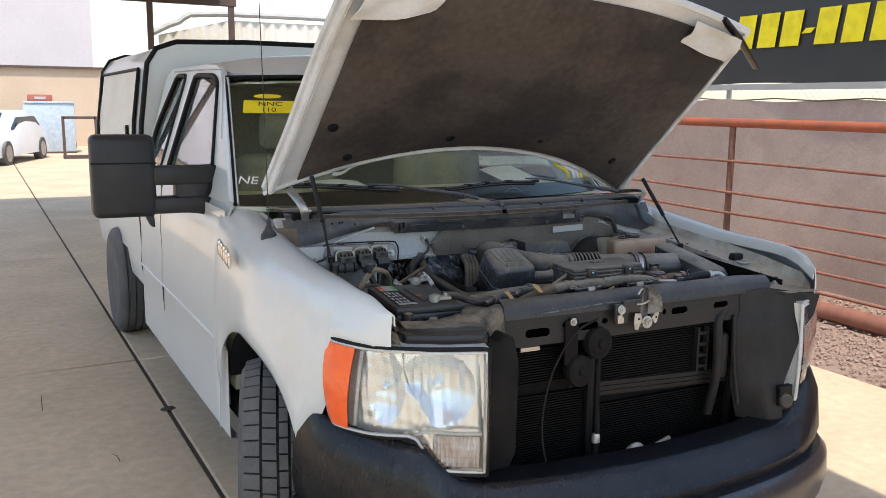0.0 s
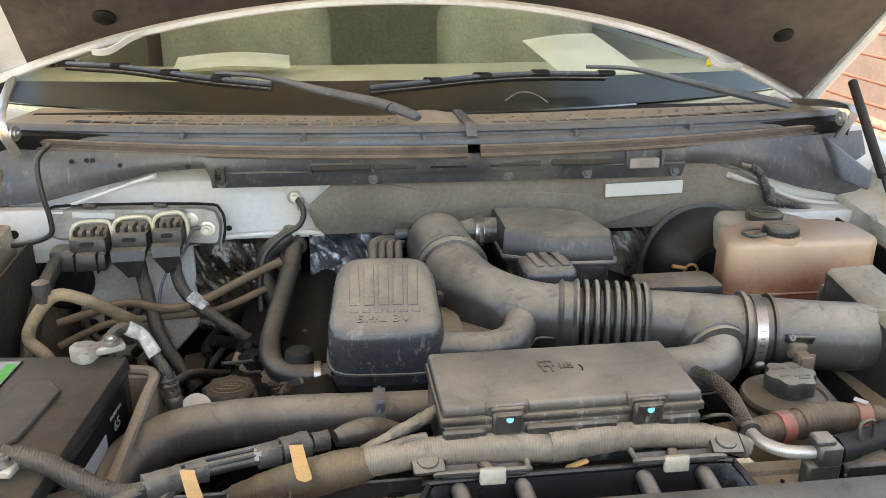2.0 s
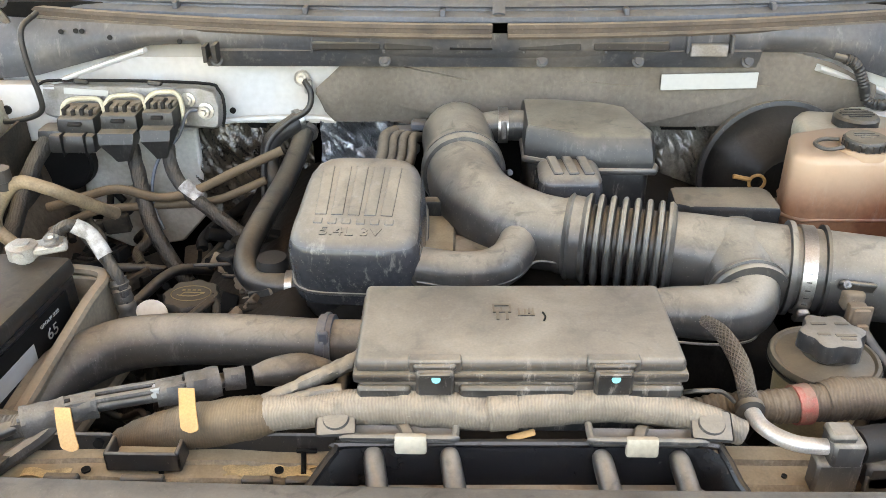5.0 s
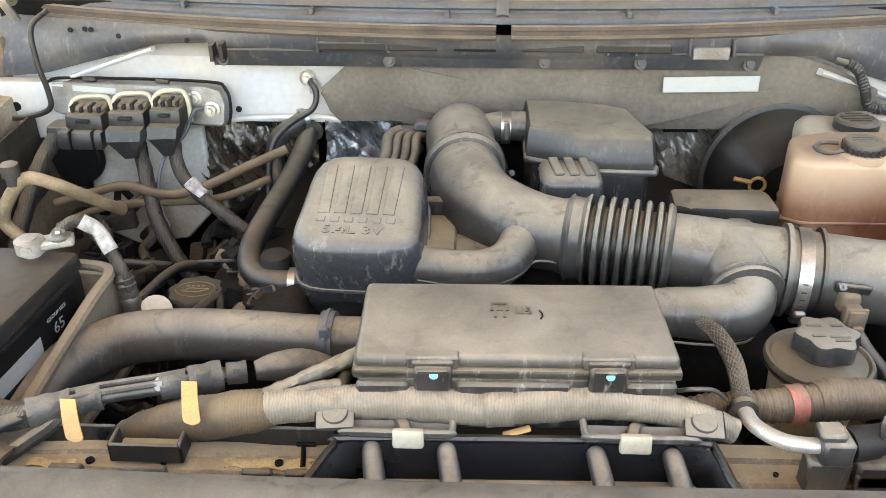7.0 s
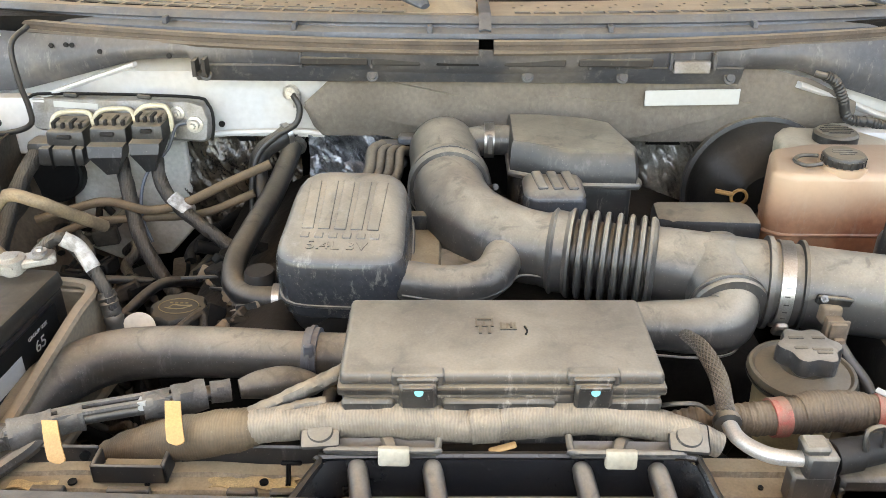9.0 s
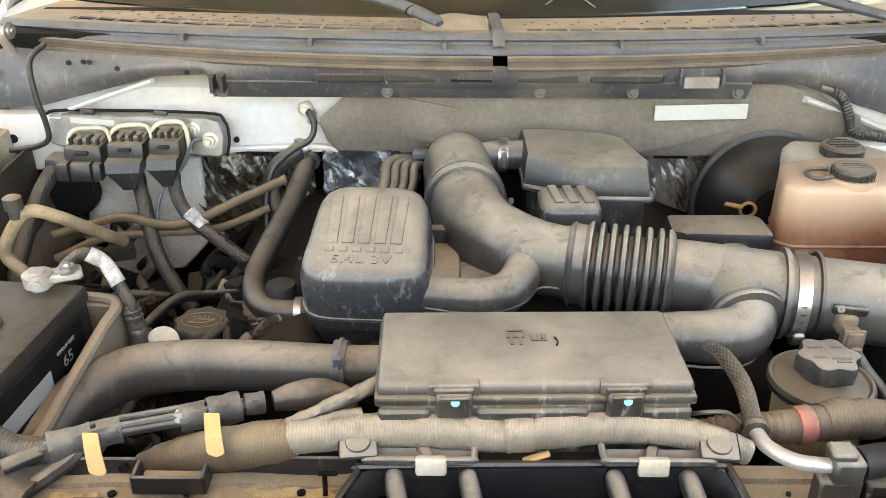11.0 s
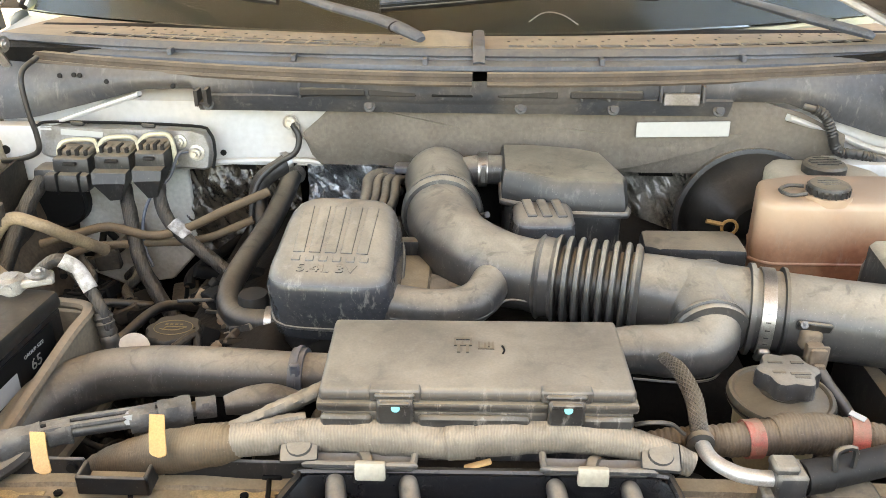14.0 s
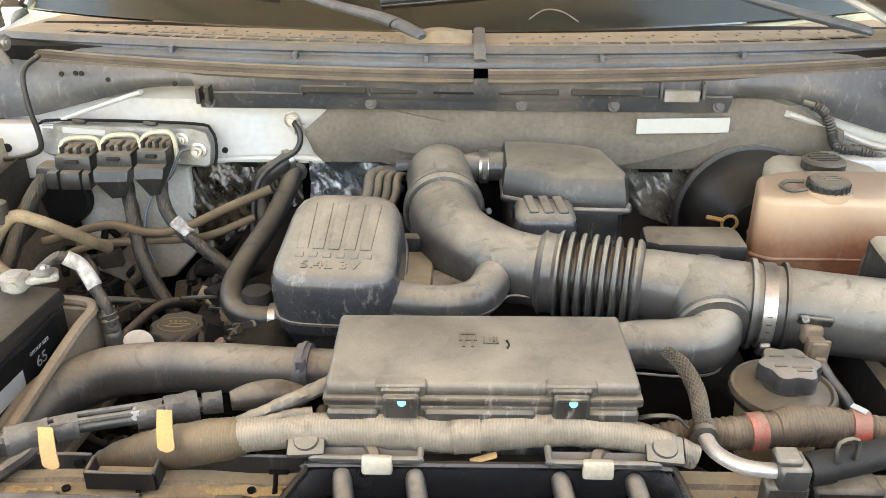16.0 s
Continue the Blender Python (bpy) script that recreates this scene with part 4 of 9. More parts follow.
secs = []
for x, y in PLAN:
    zt = bumper_top(x)
    n = Vector((x * 0.42, -1 + 0.65 * abs(x) ** 2, 0)).normalized()
    secs.append([(x - n.x * d, y - n.y * d, z) for d, z in ((0.16, zt + 0.005), (0.075, zt), (0.058, zt - 0.006), (0.045, zt - 0.025), (0.018, zt - 0.09), (0.005, min(zt - 0.10, 0.57)), (0.02, 0.50))])
bm = loft(secs)
bmesh.ops.solidify(bm, geom=bm.faces[:], thickness=0.004)
bumper = part("bumper", bm, M_BUMPER, truck, "black plastic bumper cover")
secs = []
for x, y in PLAN:
    n = Vector((x * 0.42, -1 + 0.65 * abs(x) ** 2, 0)).normalized()
    secs.append([(x + n.x * d, y + n.y * d, z) for d, z in ((-0.03, 0.505), (0.005, 0.50), (0.03, 0.47), (0.035, 0.40), (0.02, 0.33), (-0.03, 0.31))])
part("bumper_bar", loft(secs), M_BUMPER, bumper, "glossy black lower bar")


def lamp(s):
    """Headlamp: stepped housing, reflector bowls, amber side strip, small lower lamp, clear lens."""
    plan = spline([(0.978, 0.225), (0.960, 0.16), (0.90, 0.065), (0.80, -0.005)] + ([(0.70, -0.05), (0.595, -0.085)] if s < 0 else [(0.76, -0.024), (0.715, -0.044)]), 5)
    n = len(plan) - 1

    def top(u):
        return 1.062 - 0.004 * u

    def bot(u):
        return lerp([(0, 0.82), (0.1, 0.79), (0.60, 0.793), (0.64, 0.775), (0.70, 0.70), (0.74, 0.685), (1, 0.672)], u)

    def at(u, v, d):
        q = u * n
        i = min(int(q), n - 1)
        a, b = plan[i], plan[i + 1]
        x, y = a + (b - a) * (q - i)
        tx, ty = b - a
        L = math.hypot(tx, ty)
        nx, ny = ty / L, -tx / L
        if ny > 0:
            nx, ny = -nx, -ny
        z = bot(u) + (top(u) - bot(u)) * v
        d2 = d - 0.02 * (1 - math.sin(max(0.0, min(1.0, v)) * math.pi)) * 0.3
        return (s * (x + nx * d2), y + ny * d2, z)
    def bowl(u, v, cu, cv, ru, rv):
        return max(0.0, 1 - ((u - cu) / ru) ** 2 - ((v - cv) / rv) ** 2)

    deep = 1.0 if s < 0 else 0.3

    def back(u, v):
        a, b = bowl(u, v, 0.74, 0.66, 0.20, 0.30), bowl(u, v, 0.46, 0.52, 0.10, 0.42)
        facet = 0.006 * abs((u * 19 + 0.9 * v) % 1 - 0.5) + 0.005 * abs((v * 6.5 + 2.2 * u) % 1 - 0.5)
        return at(u, v, -0.022 - (0.055 * a + 0.035 * b + facet) * deep)
    body = part("headlight", backed(back, 130, 40, (0, 0.003, 0)), M_REFLECT, truck, "clear headlight with chrome reflectors", smooth=14)
    edge_ = [(k / 24, 1) for k in range(25)] + [(1, 1 - k / 6) for k in range(1, 7)] + [(1 - k / 24, 0) for k in range(1, 25)] + [(0, k / 6) for k in range(1, 7)]
    part("rim", tube([at(a, b, 0.0) for a, b in edge_], 0.007, 8, 1), M_INK if s < 0 else M_FROST, body, "lamp surround")
    part("border", tube([at(0.5 + (a - 0.5) * 0.974, 0.5 + (b - 0.5) * 0.945, 0.001) for a, b in edge_], 0.0065, 10, 1, flat=0.8), M_FROST, body, "pale clear-plastic border")
    part("bezel", tube([at(0.335 - 0.05 * k / 8, 0.93 - 0.86 * k / 8, -0.012) for k in range(9)], 0.006, 8, 1), M_FROST, body)
    part("amber_strip", backed(lambda u, v: at(0.012 + (0.25 + 0.05 * v) * u, 0.04 + 0.92 * v, 0.008 + 0.010 * math.sin(v * math.pi)), 8, 8, (-s * 0.003, 0.003, 0)), M_AMBER, body, "orange side reflector")
    part("side_return", backed(lambda u, v: at(1.0, v, 0.0 - (0.11 if s < 0 else 0.05) * u), 6, 6, (s * 0.003, 0, 0)), M_BLACK if s < 0 else M_FROST, body, "inner side of the lamp")
    for u_, v_, r_ in ((0.74, 0.66, 0.022), (0.46, 0.52, 0.015)):
        c = Vector(at(u_, v_, -0.105 if r_ > 0.02 else -0.08))
        part("bulb", lathe([(0.0, 0.055), (r_ * 0.5, 0.05), (r_ * 0.75, 0.03), (r_ * 0.8, 0.0), (r_, -0.005)], aim(c, Vector(at(u_, v_, 0.1)) - c), 16), M_REFLECT, body, "chrome bulb shield")
    part("turn_lamp", backed(lambda u, v: at(0.72 + 0.25 * u, 0.05 + 0.25 * v, -0.014 - deep * (0.004 * math.sin(u * 70) + 0.003 * math.sin(v * 30))), 60, 16, (0, 0.004, 0)), M_TURN, body, "ribbed lower turn lamp")
    part("divider", tube([at(0.61, 0.04, -0.004), at(0.66, 0.20, -0.004), at(0.71, 0.325, -0.004), at(0.80, 0.335, -0.004), at(0.97, 0.335, -0.004)], 0.0055, 8, 3), M_FROST, body)

    lens = part("lens", backed(lambda u, v: at(u, v, 0.004 + 0.010 * math.sin(v * math.pi)), 24, 8, (-s * 0.001, 0.003, 0)), M_CLEAR, body, "clear plastic lens")
    lens.visible_shadow = False
    part("lamp_shelf", backed(lambda u, v: (lambda p: (p[0] - s * 0.02 * v, p[1] + 0.14 * v, p[2] + 0.004 + 0.01 * v))(at(0.25 + 0.75 * u, 1, 0)), 14, 2, (0, 0, -0.004)), M_FROST, body, "pale upper lamp flange")
    return body


lamp(-1)
lamp(1)

# front of the engine bay: beam, core support, condenser, ducts
beam = part("support_beam", sheet(lambda u, v: (lambda x, a: (x, a[0] + 0.03 * x * x, a[1] - 0.06 * max(0, abs(x) - 0.5)))(-0.47 + 1.12 * u, [(0.100, 1.10), (0.097, 1.143), (0.088, 1.153), (0.072, 1.155), (0.054, 1.145), (0.043, 1.13), (0.038, 1.097)][round(v * 6)]), 24, 6, 0.005), M_BEAM, truck, "dusty grey-black beam over the radiator")


part("beam_end", sheet(lambda u, v: (lambda x, a: (x, a[0] + 0.03 * x * x + 0.10 * max(0, -0.47 - x) ** 1.5, a[1] - 0.012 - 0.22 * max(0, -0.47 - x)))(-0.62 + 0.152 * u, [(0.135, 1.10), (0.100, 1.143), (0.088, 1.153), (0.072, 1.155), (0.054, 1.145), (0.043, 1.13), (0.038, 1.097), (0.040, 1.045)][round(v * 7)]), 10, 7, 0.004), M_CORNER, truck, "dirt-caked end of the beam")


def holed_plate():
    """Upright plate under the beam with long rounded openings."""
    bm = bmesh.new()
    holes = [(-0.345, 1.045, 0.045, 0.014), (-0.155, 1.048, 0.04, 0.013), (0.225, 1.062, 0.036, 0.012), (0.415, 1.064, 0.034, 0.011), (-0.245, 1.06, 0.009, 0.009), (-0.09, 1.058, 0.012, 0.009), (0.158, 1.064, 0.008, 0.01)]
    x0, x1, z0, z1 = -0.47, 0.65, 1.005, 1.098
    loops = [[(x0 + (x1 - x0) * k / 30, z0) for k in range(31)] + [(x1 - (x1 - x0) * k / 30, z1) for k in range(31)]]
    for a, b, w, h in holes:
        ring = [(a + (w - h) + h * math.cos(q), b + h * math.sin(q)) for q in [math.pi * (k / 10 - 0.5) for k in range(11)]]
        loops.append(ring + [(a - (w - h) + h * math.cos(q), b + h * math.sin(q)) for q in [math.pi * (k / 10 + 0.5) for k in range(11)]])
    edges = []
    for lp in loops:
        v = [bm.verts.new((x, 0, z)) for x, z in lp]
        edges += [bm.edges.new((v[k], v[(k + 1) % len(v)])) for k in range(len(v))]
    bmesh.ops.remove_doubles(bm, verts=bm.verts[:], dist=1e-6)
    bmesh.ops.triangle_fill(bm, use_beauty=True, edges=bm.edges[:])
    for v in bm.verts:
        v.co.y = 0.045 + 0.05 * (v.co.z - 1.0) + 0.03 * v.co.x ** 2
    back = bmesh.ops.extrude_face_region(bm, geom=bm.faces[:])["geom"]
    for v in back:
        if isinstance(v, bmesh.types.BMVert):
            v.co.y += 0.004
    return bm


# Black slab added behind the plate; paints the shade seen through its holes.
part("hole_shade_backing", box(-0.46, 0.64, 0.070, 0.078, 1.02, 1.095), M_VOID, truck)
part("core_support", holed_plate(), M_SUPPORT, truck, "steel core support with oval holes", smooth=20)
part("core_support_lip", sheet(lambda u, v: (-0.47 + 1.12 * u, 0.05 + 0.03 * (-0.47 + 1.12 * u) ** 2 + 0.045 * v, 1.098 + 0.004 * v), 20, 1, 0.003), M_SUPPORT, truck)
part("core_bottom", box(-0.58, 0.62, 0.02, 0.14, 0.50, 0.56, 0.012), M_SUPPORT, truck)


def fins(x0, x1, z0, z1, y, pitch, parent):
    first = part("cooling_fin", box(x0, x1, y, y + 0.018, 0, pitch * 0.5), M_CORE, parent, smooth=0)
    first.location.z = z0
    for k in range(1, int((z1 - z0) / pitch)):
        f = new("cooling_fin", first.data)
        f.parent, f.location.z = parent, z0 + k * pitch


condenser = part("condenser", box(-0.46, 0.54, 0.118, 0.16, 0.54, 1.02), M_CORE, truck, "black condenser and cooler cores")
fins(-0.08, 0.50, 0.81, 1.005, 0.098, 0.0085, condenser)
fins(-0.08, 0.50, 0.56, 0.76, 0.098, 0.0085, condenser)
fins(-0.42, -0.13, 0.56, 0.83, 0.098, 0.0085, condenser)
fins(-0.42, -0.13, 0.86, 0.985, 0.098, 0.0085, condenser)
for k in range(6):
    part("cooler_rib", moved(box(-0.31, 0.31, 0.088 - 0.004 * (k % 2), 0.11, 0.0085 * k, 0.007 + 0.0085 * k), pose(0.21, 0, 0.775, 0, 2.5, 0)), M_COOLER, condenser, smooth=0)
for x in (-0.105, 0.515, -0.445):
    part("side_tank", box(x - 0.014, x + 0.014, 0.085, 0.13, 0.54, 1.02, 0.006), M_COOLER, condenser)
part("pipe", tube([(0.56, 0.10, 0.98), (0.60, 0.10, 0.99), (0.615, 0.10, 0.95), (0.61, 0.10, 0.80), (0.60, 0.10, 0.60)], 0.016, 10, 5), M_PLASTIC, condenser)
part("drain_line", tube([(-0.10, 0.06, 0.95), (-0.105, 0.055, 0.80), (-0.10, 0.05, 0.67), (-0.115, 0.045, 0.58), (-0.12, 0.04, 0.50)], 0.010, 8, 5), M_MATTBLACK, condenser)
part("fitting", lathe([(0.011, 0), (0.014, 0.004), (0.014, 0.03), (0.011, 0.034)], pose(-0.103, 0.052, 0.64), 12), M_ALU, condenser, "bright metal fitting")
part("bent_pipe", tube([(0.0, 0.03, 0.54), (0.005, 0.02, 0.60), (0.03, 0.01, 0.625), (0.065, 0.02, 0.61), (0.09, 0.03, 0.585), (0.22, 0.06, 0.60)], 0.009, 8, 5), M_ALU, condenser, "dull bent aluminium line")
part("hanging_cable", tube([(-0.13, 0.03, 1.075), (-0.24, 0.005, 1.04), (-0.33, -0.01, 0.92), (-0.365, -0.02, 0.76), (-0.33, -0.02, 0.62), (-0.22, 0.0, 0.545)], 0.0036, 8, 6), M_INK, truck, "black hood release cable")
for (x, z) in ((-0.12, 0.99), (-0.19, 0.905)):
    h = part("horn", lathe([(0.012, -0.05), (0.035, -0.045), (0.05, -0.02), (0.053, 0.0), (0.05, 0.008), (0.04, 0.004), (0.03, 0.012), (0.016, 0.012), (0.012, 0.02), (0, 0.02)], aim((x, 0.035, z), (0.1, -1, 0.05)), 26), M_MATTBLACK, truck, "round black horn")
    part("bracket", prism([(x - 0.03, z - 0.06), (x + 0.055, z - 0.05), (x + 0.055, z + 0.03), (x + 0.02, z + 0.05)], 0.055, 0.06, "y"), M_MATTBLACK, h)
part("strap_plate", box(-0.25, -0.20, 0.035, 0.045, 0.93, 1.075, 0.003), M_DARK, truck)
part("bolt", bolt((-0.222, 0.034, 1.071), 0.008, (0, -1, 0.1)), M_STEEL, truck, "bright bolt head")
part("beam_cable", tube([(0.0, 0.020, 1.118), (-0.08, 0.030, 1.122), (-0.18, 0.032, 1.118), (-0.28, 0.036, 1.112), (-0.36, 0.042, 1.108)], 0.0028, 6, 4), M_LATCH, truck, "thin cable along the beam")
part("rubber_stop", box(-0.40, -0.33, 0.06, 0.075, 0.985, 0.998), M_STEEL, truck)

latch = part("hood_latch", prism([(0.018, 1.035), (0.055, 1.028), (0.092, 1.06), (0.100, 1.122), (0.066, 1.118), (0.058, 1.150), (0.045, 1.168), (0.036, 1.172), (0.028, 1.15), (0.020, 1.10)], 0.006, 0.020, "y", 0.003, 1), M_LATCH, truck, "greasy dark grey hood latch")
part("wing", moved(prism([(0.0, -0.02), (0.05, -0.01), (0.045, 0.035), (0.012, 0.075), (0.0, 0.06)], -0.002, 0.002, "y", 0.001, 1), pose(0.040, -0.004, 1.10, 0, 0, -28)), M_LATCH, latch)
part("slot", prism([(0.050, 1.06), (0.056, 1.058), (0.062, 1.11), (0.054, 1.112)], 0.003, 0.0055, "y"), M_INK, latch)
part("window", box(0.072, 0.090, 0.003, 0.0055, 1.088, 1.106, 0.002, 1), M_INK, latch)
for cx, pts in ((0.0, [(-0.012, 1.088), (0.010, 1.086), (0.020, 1.060), (0.010, 1.050), (0.002, 1.030), (-0.012, 1.034), (-0.016, 1.06)]), (0.068, [(0.056, 1.064), (0.066, 1.078), (0.074, 1.094), (0.086, 1.094), (0.083, 1.068), (0.076, 1.048), (0.070, 1.046)])):
    cw = part("claw", prism(pts, -0.010, -0.004, "y", 0.002, 1), M_LEAD, latch, "bare metal catch")
    part("hole", lathe([(0.0038, 0), (0.0038, 0.001), (0, 0.001)], aim((cx + 0.002 if cx < 0.03 else 0.073, -0.0102, 1.068), (0, -1, 0)), 12), M_INK, cw)
part("nut", bolt((0.040, -0.006, 1.054), 0.013, (0, -1, 0.1), 0.010), M_LEAD, latch, "bright hexagon nut")
part("bracket", joined(box(-0.075, -0.02, 0.012, 0.026, 1.052, 1.118, 0.003, 1), box(-0.045, 0.03, 0.008, 0.022, 1.085, 1.128, 0.003, 1)), M_BEAM, latch, "dusty latch bracket")
part("tab", prism([(-0.070, 1.055), (-0.045, 1.055), (-0.045, 1.072), (-0.055, 1.085), (-0.070, 1.082)], 0.006, 0.011, "y", 0.001, 1), M_LEAD, latch)
part("bolt", bolt((-0.055, 0.008, 1.100), 0.0095, (0, -1, 0.2)), M_LEAD, latch)
part("hook", tube([(0.0, 0.0, 1.115), (0.02, -0.008, 1.118), (0.046, -0.006, 1.126)], 0.0028, 6, 4), M_LEAD, latch)
part("hook", tube([(0.012, 0.012, 1.145), (0.018, 0.008, 1.158), (0.026, 0.008, 1.164)], 0.0035, 6, 3), M_LEAD, latch)

part("air_duct", prism([(-0.470, 1.06), (-0.50, 1.075), (-0.52, 1.05), (-0.545, 1.05), (-0.56, 1.078), (-0.60, 1.075), (-0.615, 0.66), (-0.50, 0.60), (-0.455, 0.70), (-0.452, 0.98)], -0.02, 0.085, "y", 0.008, 2), M_MATTBLACK, truck, "black plastic air baffle")
baffle = part("air_baffle", sheet(lambda u, v: (lerp([(0, 0.50), (0.25, 0.475), (0.75, 0.475), (0.82, 0.505), (1, 0.505)], v) + u * lerp([(0, 0.12), (0.3, 0.16), (1, 0.32)], v), 0.06 - 0.06 * math.sin(min(1, u * 1.5) * 1.57) - 0.075 * u * (1 - 0.8 * v) - 0.03 * (1 - u) * (1 - v) + 0.004 * math.sin(u * 7 + v * 5), 0.645 + lerp([(0, 0.455), (0.3, 0.47), (1, 0.435)], u) * v), 30, 24, 0.005), M_BAFFLE, truck, "dusty black plastic air baffle")
part("notch", box(0.60, 0.66, -0.075, -0.05, 0.70, 0.775, 0.004, 1), M_INK, baffle)
part("stub", lathe([(0, -0.03), (0.02, -0.03), (0.026, -0.02), (0.026, 0.006), (0.02, 0.012), (0, 0.012)], aim((0.620, -0.08, 0.722), (-0.3, -1, 0.1)), 18), M_RUBBER, baffle, "round grey rubber stub")
part("fold", tube([(0.475, 0.045, 1.02), (0.472, 0.03, 0.86), (0.485, 0.01, 0.70)], 0.008, 8, 4), M_BAFFLE, baffle)
part("side_pipe", tube([(0.46, 0.07, 1.035), (0.43, 0.06, 1.03), (0.405, 0.05, 1.0), (0.405, 0.045, 0.93), (0.41, 0.05, 0.80), (0.40, 0.07, 0.66)], 0.017, 10, 5), M_BAFFLE, condenser, "dusty bent cooler pipe")
part("dryer", lathe([(0.0, -0.085), (0.02, -0.08), (0.024, -0.07), (0.024, 0.07), (0.02, 0.08), (0, 0.085)], pose(0.452, 0.075, 0.87), 16), M_BAFFLE, condenser, "grey receiver canister")
part("side_ladder", joined(*[box(0.345, 0.395, 0.082, 0.094, z, z + 0.012, 0.002, 1) for z in (0.83, 0.87, 0.91, 0.95)], box(0.345, 0.353, 0.08, 0.1, 0.82, 0.98), box(0.388, 0.396, 0.08, 0.1, 0.82, 0.98)), M_BAFFLE, condenser, "slotted black side rail")
part("shelf_plate", sheet(lambda u, v: (0.64 + 0.24 * u, -0.03 + 0.20 * v + 0.06 * u, 1.105 - 0.025 * u + 0.002 * math.sin(v * 30)), 8, 12, 0.004), M_LEDGE, truck, "ribbed dusty shelf")
part("baffle_top", prism([(-0.585, -0.045), (-0.70, -0.012), (-0.81, 0.045), (-0.80, 0.12), (-0.55, 0.08), (-0.555, -0.02)], 1.045, 1.098, "z", 0.018, 4), M_BLACK, truck, "black plastic cover above the headlight")
part("cover_dirt", sheet(lambda u, v: (-0.785 + 0.225 * u, 0.075 - 0.065 * u + 0.016 * noise.noise(Vector((u * 6, 1, 4))) * (1 - v) + (0.05 + 0.03 * u) * v, 1.0985 + 0.010 * v + 0.004 * noise.noise(Vector((u * 7, v * 4, 8)))), 24, 10, 0.003), M_CORNER, truck, "caked dirt on the cover")
part("apron_panel", sheet(lambda u, v: (-0.80 + 0.36 * u, 0.09 + 0.13 * v + 0.02 * math.sin(u * 9), 1.075 + 0.016 * math.sin(u * 7 + v * 3) + 0.025 * u + 0.006 * noise.noise(Vector((u * 9, v * 5, 2)))), 40, 16, 0.004), M_CORNER, truck, "dirty tan corner panel")
part("adjuster", lathe([(0.007, 0), (0.008, 0.03), (0.013, 0.032), (0.013, 0.045), (0, 0.047)], pose(-0.745, 0.15, 1.08), 14), M_HOSE, truck, "cloudy plastic adjuster")
part("adjuster", lathe([(0.012, 0), (0.016, 0.008), (0.012, 0.016), (0, 0.018)], pose(-0.665, 0.14, 1.09), 14), M_LEDGE, truck)
for x in (0.62, 0.72, -0.60):
    part("bolt", bolt((x, 0.10, 1.106), 0.008), M_STEEL, truck)
part("fog_bracket", box(0.56, 0.72, -0.05, 0.10, 0.60, 0.66, 0.01), M_BLACK, truck)
part("plastic_knob", lathe([(0.02, 0), (0.045, 0.005), (0.045, 0.05), (0.03, 0.06), (0, 0.06)], aim((0.70, 0.02, 0.675), (0, -1, 0.1)), 18), M_RUBBER, truck)

# hood: skin, inner frame and felt, held open by two struts; its rear edge is an arc
HOOD = Matrix.Translation((0.0, 1.0, 1.522)) @ Matrix.Rotation(radians(2.4), 4, "Z") @ Matrix.Rotation(radians(2.6), 4, "Y") @ Matrix.Rotation(radians(180 - 44), 4, "X")
# hood plane: local y runs up to the front, local z faces the engine


def hood_rear(x):
    return -0.345 * x * x


def hood_half(y):
    return lerp([(-0.3, 0.90), (0.0, 0.90), (0.3, 0.89), (0.62, 0.89), (0.80, 0.88), (0.9, 0.86)], y)


HF = 0.87


def hood_at(u, v, d, inset=0.0, rear=0.0, front=0.0):
    x = -1 + 2 * u
    half = hood_half(v * HF) - inset
    X = x * half
    y0 = hood_rear(X) + rear
    y1 = HF + front - 0.10 * x * x
    y = y0 + (y1 - y0) * v
    return HOOD @ Vector((X, y, -d - 0.03 * (1 - x * x)))


def hoodm(u, v, d, **k):
    return hood_at(u, v, d, **k)


hood = part("hood", sheet(lambda u, v: hoodm(u, v, 0.065), 28, 16, 0.004), M_PAINT, truck, "white hood raised open")
part("inner_frame", sheet(lambda u, v: hoodm(u, v, 0.030 + 0.02 * (abs(2 * u - 1) ** 6)), 28, 16, 0.004), M_HOODIN, hood, "dusty white inner frame")


def pad_at(u, v, d):
    """The felt's own outline: further in from the passenger edge, its front corners cut round."""
    corner = 0.05 * max(0.0, (v - 0.85) / 0.15) ** 2
    x = -0.785 + corner + (1.63 - 2 * corner) * u
    y0, y1 = hood_rear(x) + 0.028, HF - 0.06 - 0.10 * (x / 0.88) ** 2
    return HOOD @ Vector((x, y0 + (y1 - y0) * v, -d - 0.03 * (1 - (x / 0.89) ** 2)))


part("insulation_pad", sheet(lambda u, v: pad_at(u, v, 0.008 + 0.006 * math.sin(u * 9.4) * math.sin(v * 6.2) + 0.015 * (max(abs(2 * u - 1), abs(2 * v - 1)) ** 8) + 0.004 * noise.noise(Vector((u * 5, v * 4, 3)))), 60, 40, 0.006), M_PAD, hood, "sagging dark brown felt pad")
for x, y in ((-0.732, 0.126), (-0.62, -0.042), (-0.21, 0.08), (0.226, 0.092), (0.68, -0.012), (0.437, 0.427)):
    nrm = HOOD.to_3x3() @ Vector((0, 0, 1))
    part("clip", lathe([(0.020, -0.004), (0.020, 0.002), (0.014, 0.006), (0, 0.007)], aim(HOOD @ Vector((x, y, -0.008 - 0.03 * (1 - (x / 0.89) ** 2))), nrm), 16), M_INK, hood, "black push clip")
edge = [hoodm(k / 40, 0.0, 0.03) for k in range(41)]
part("rear_lip", tube(edge, 0.009, 8, 1), M_HOODIN, hood)
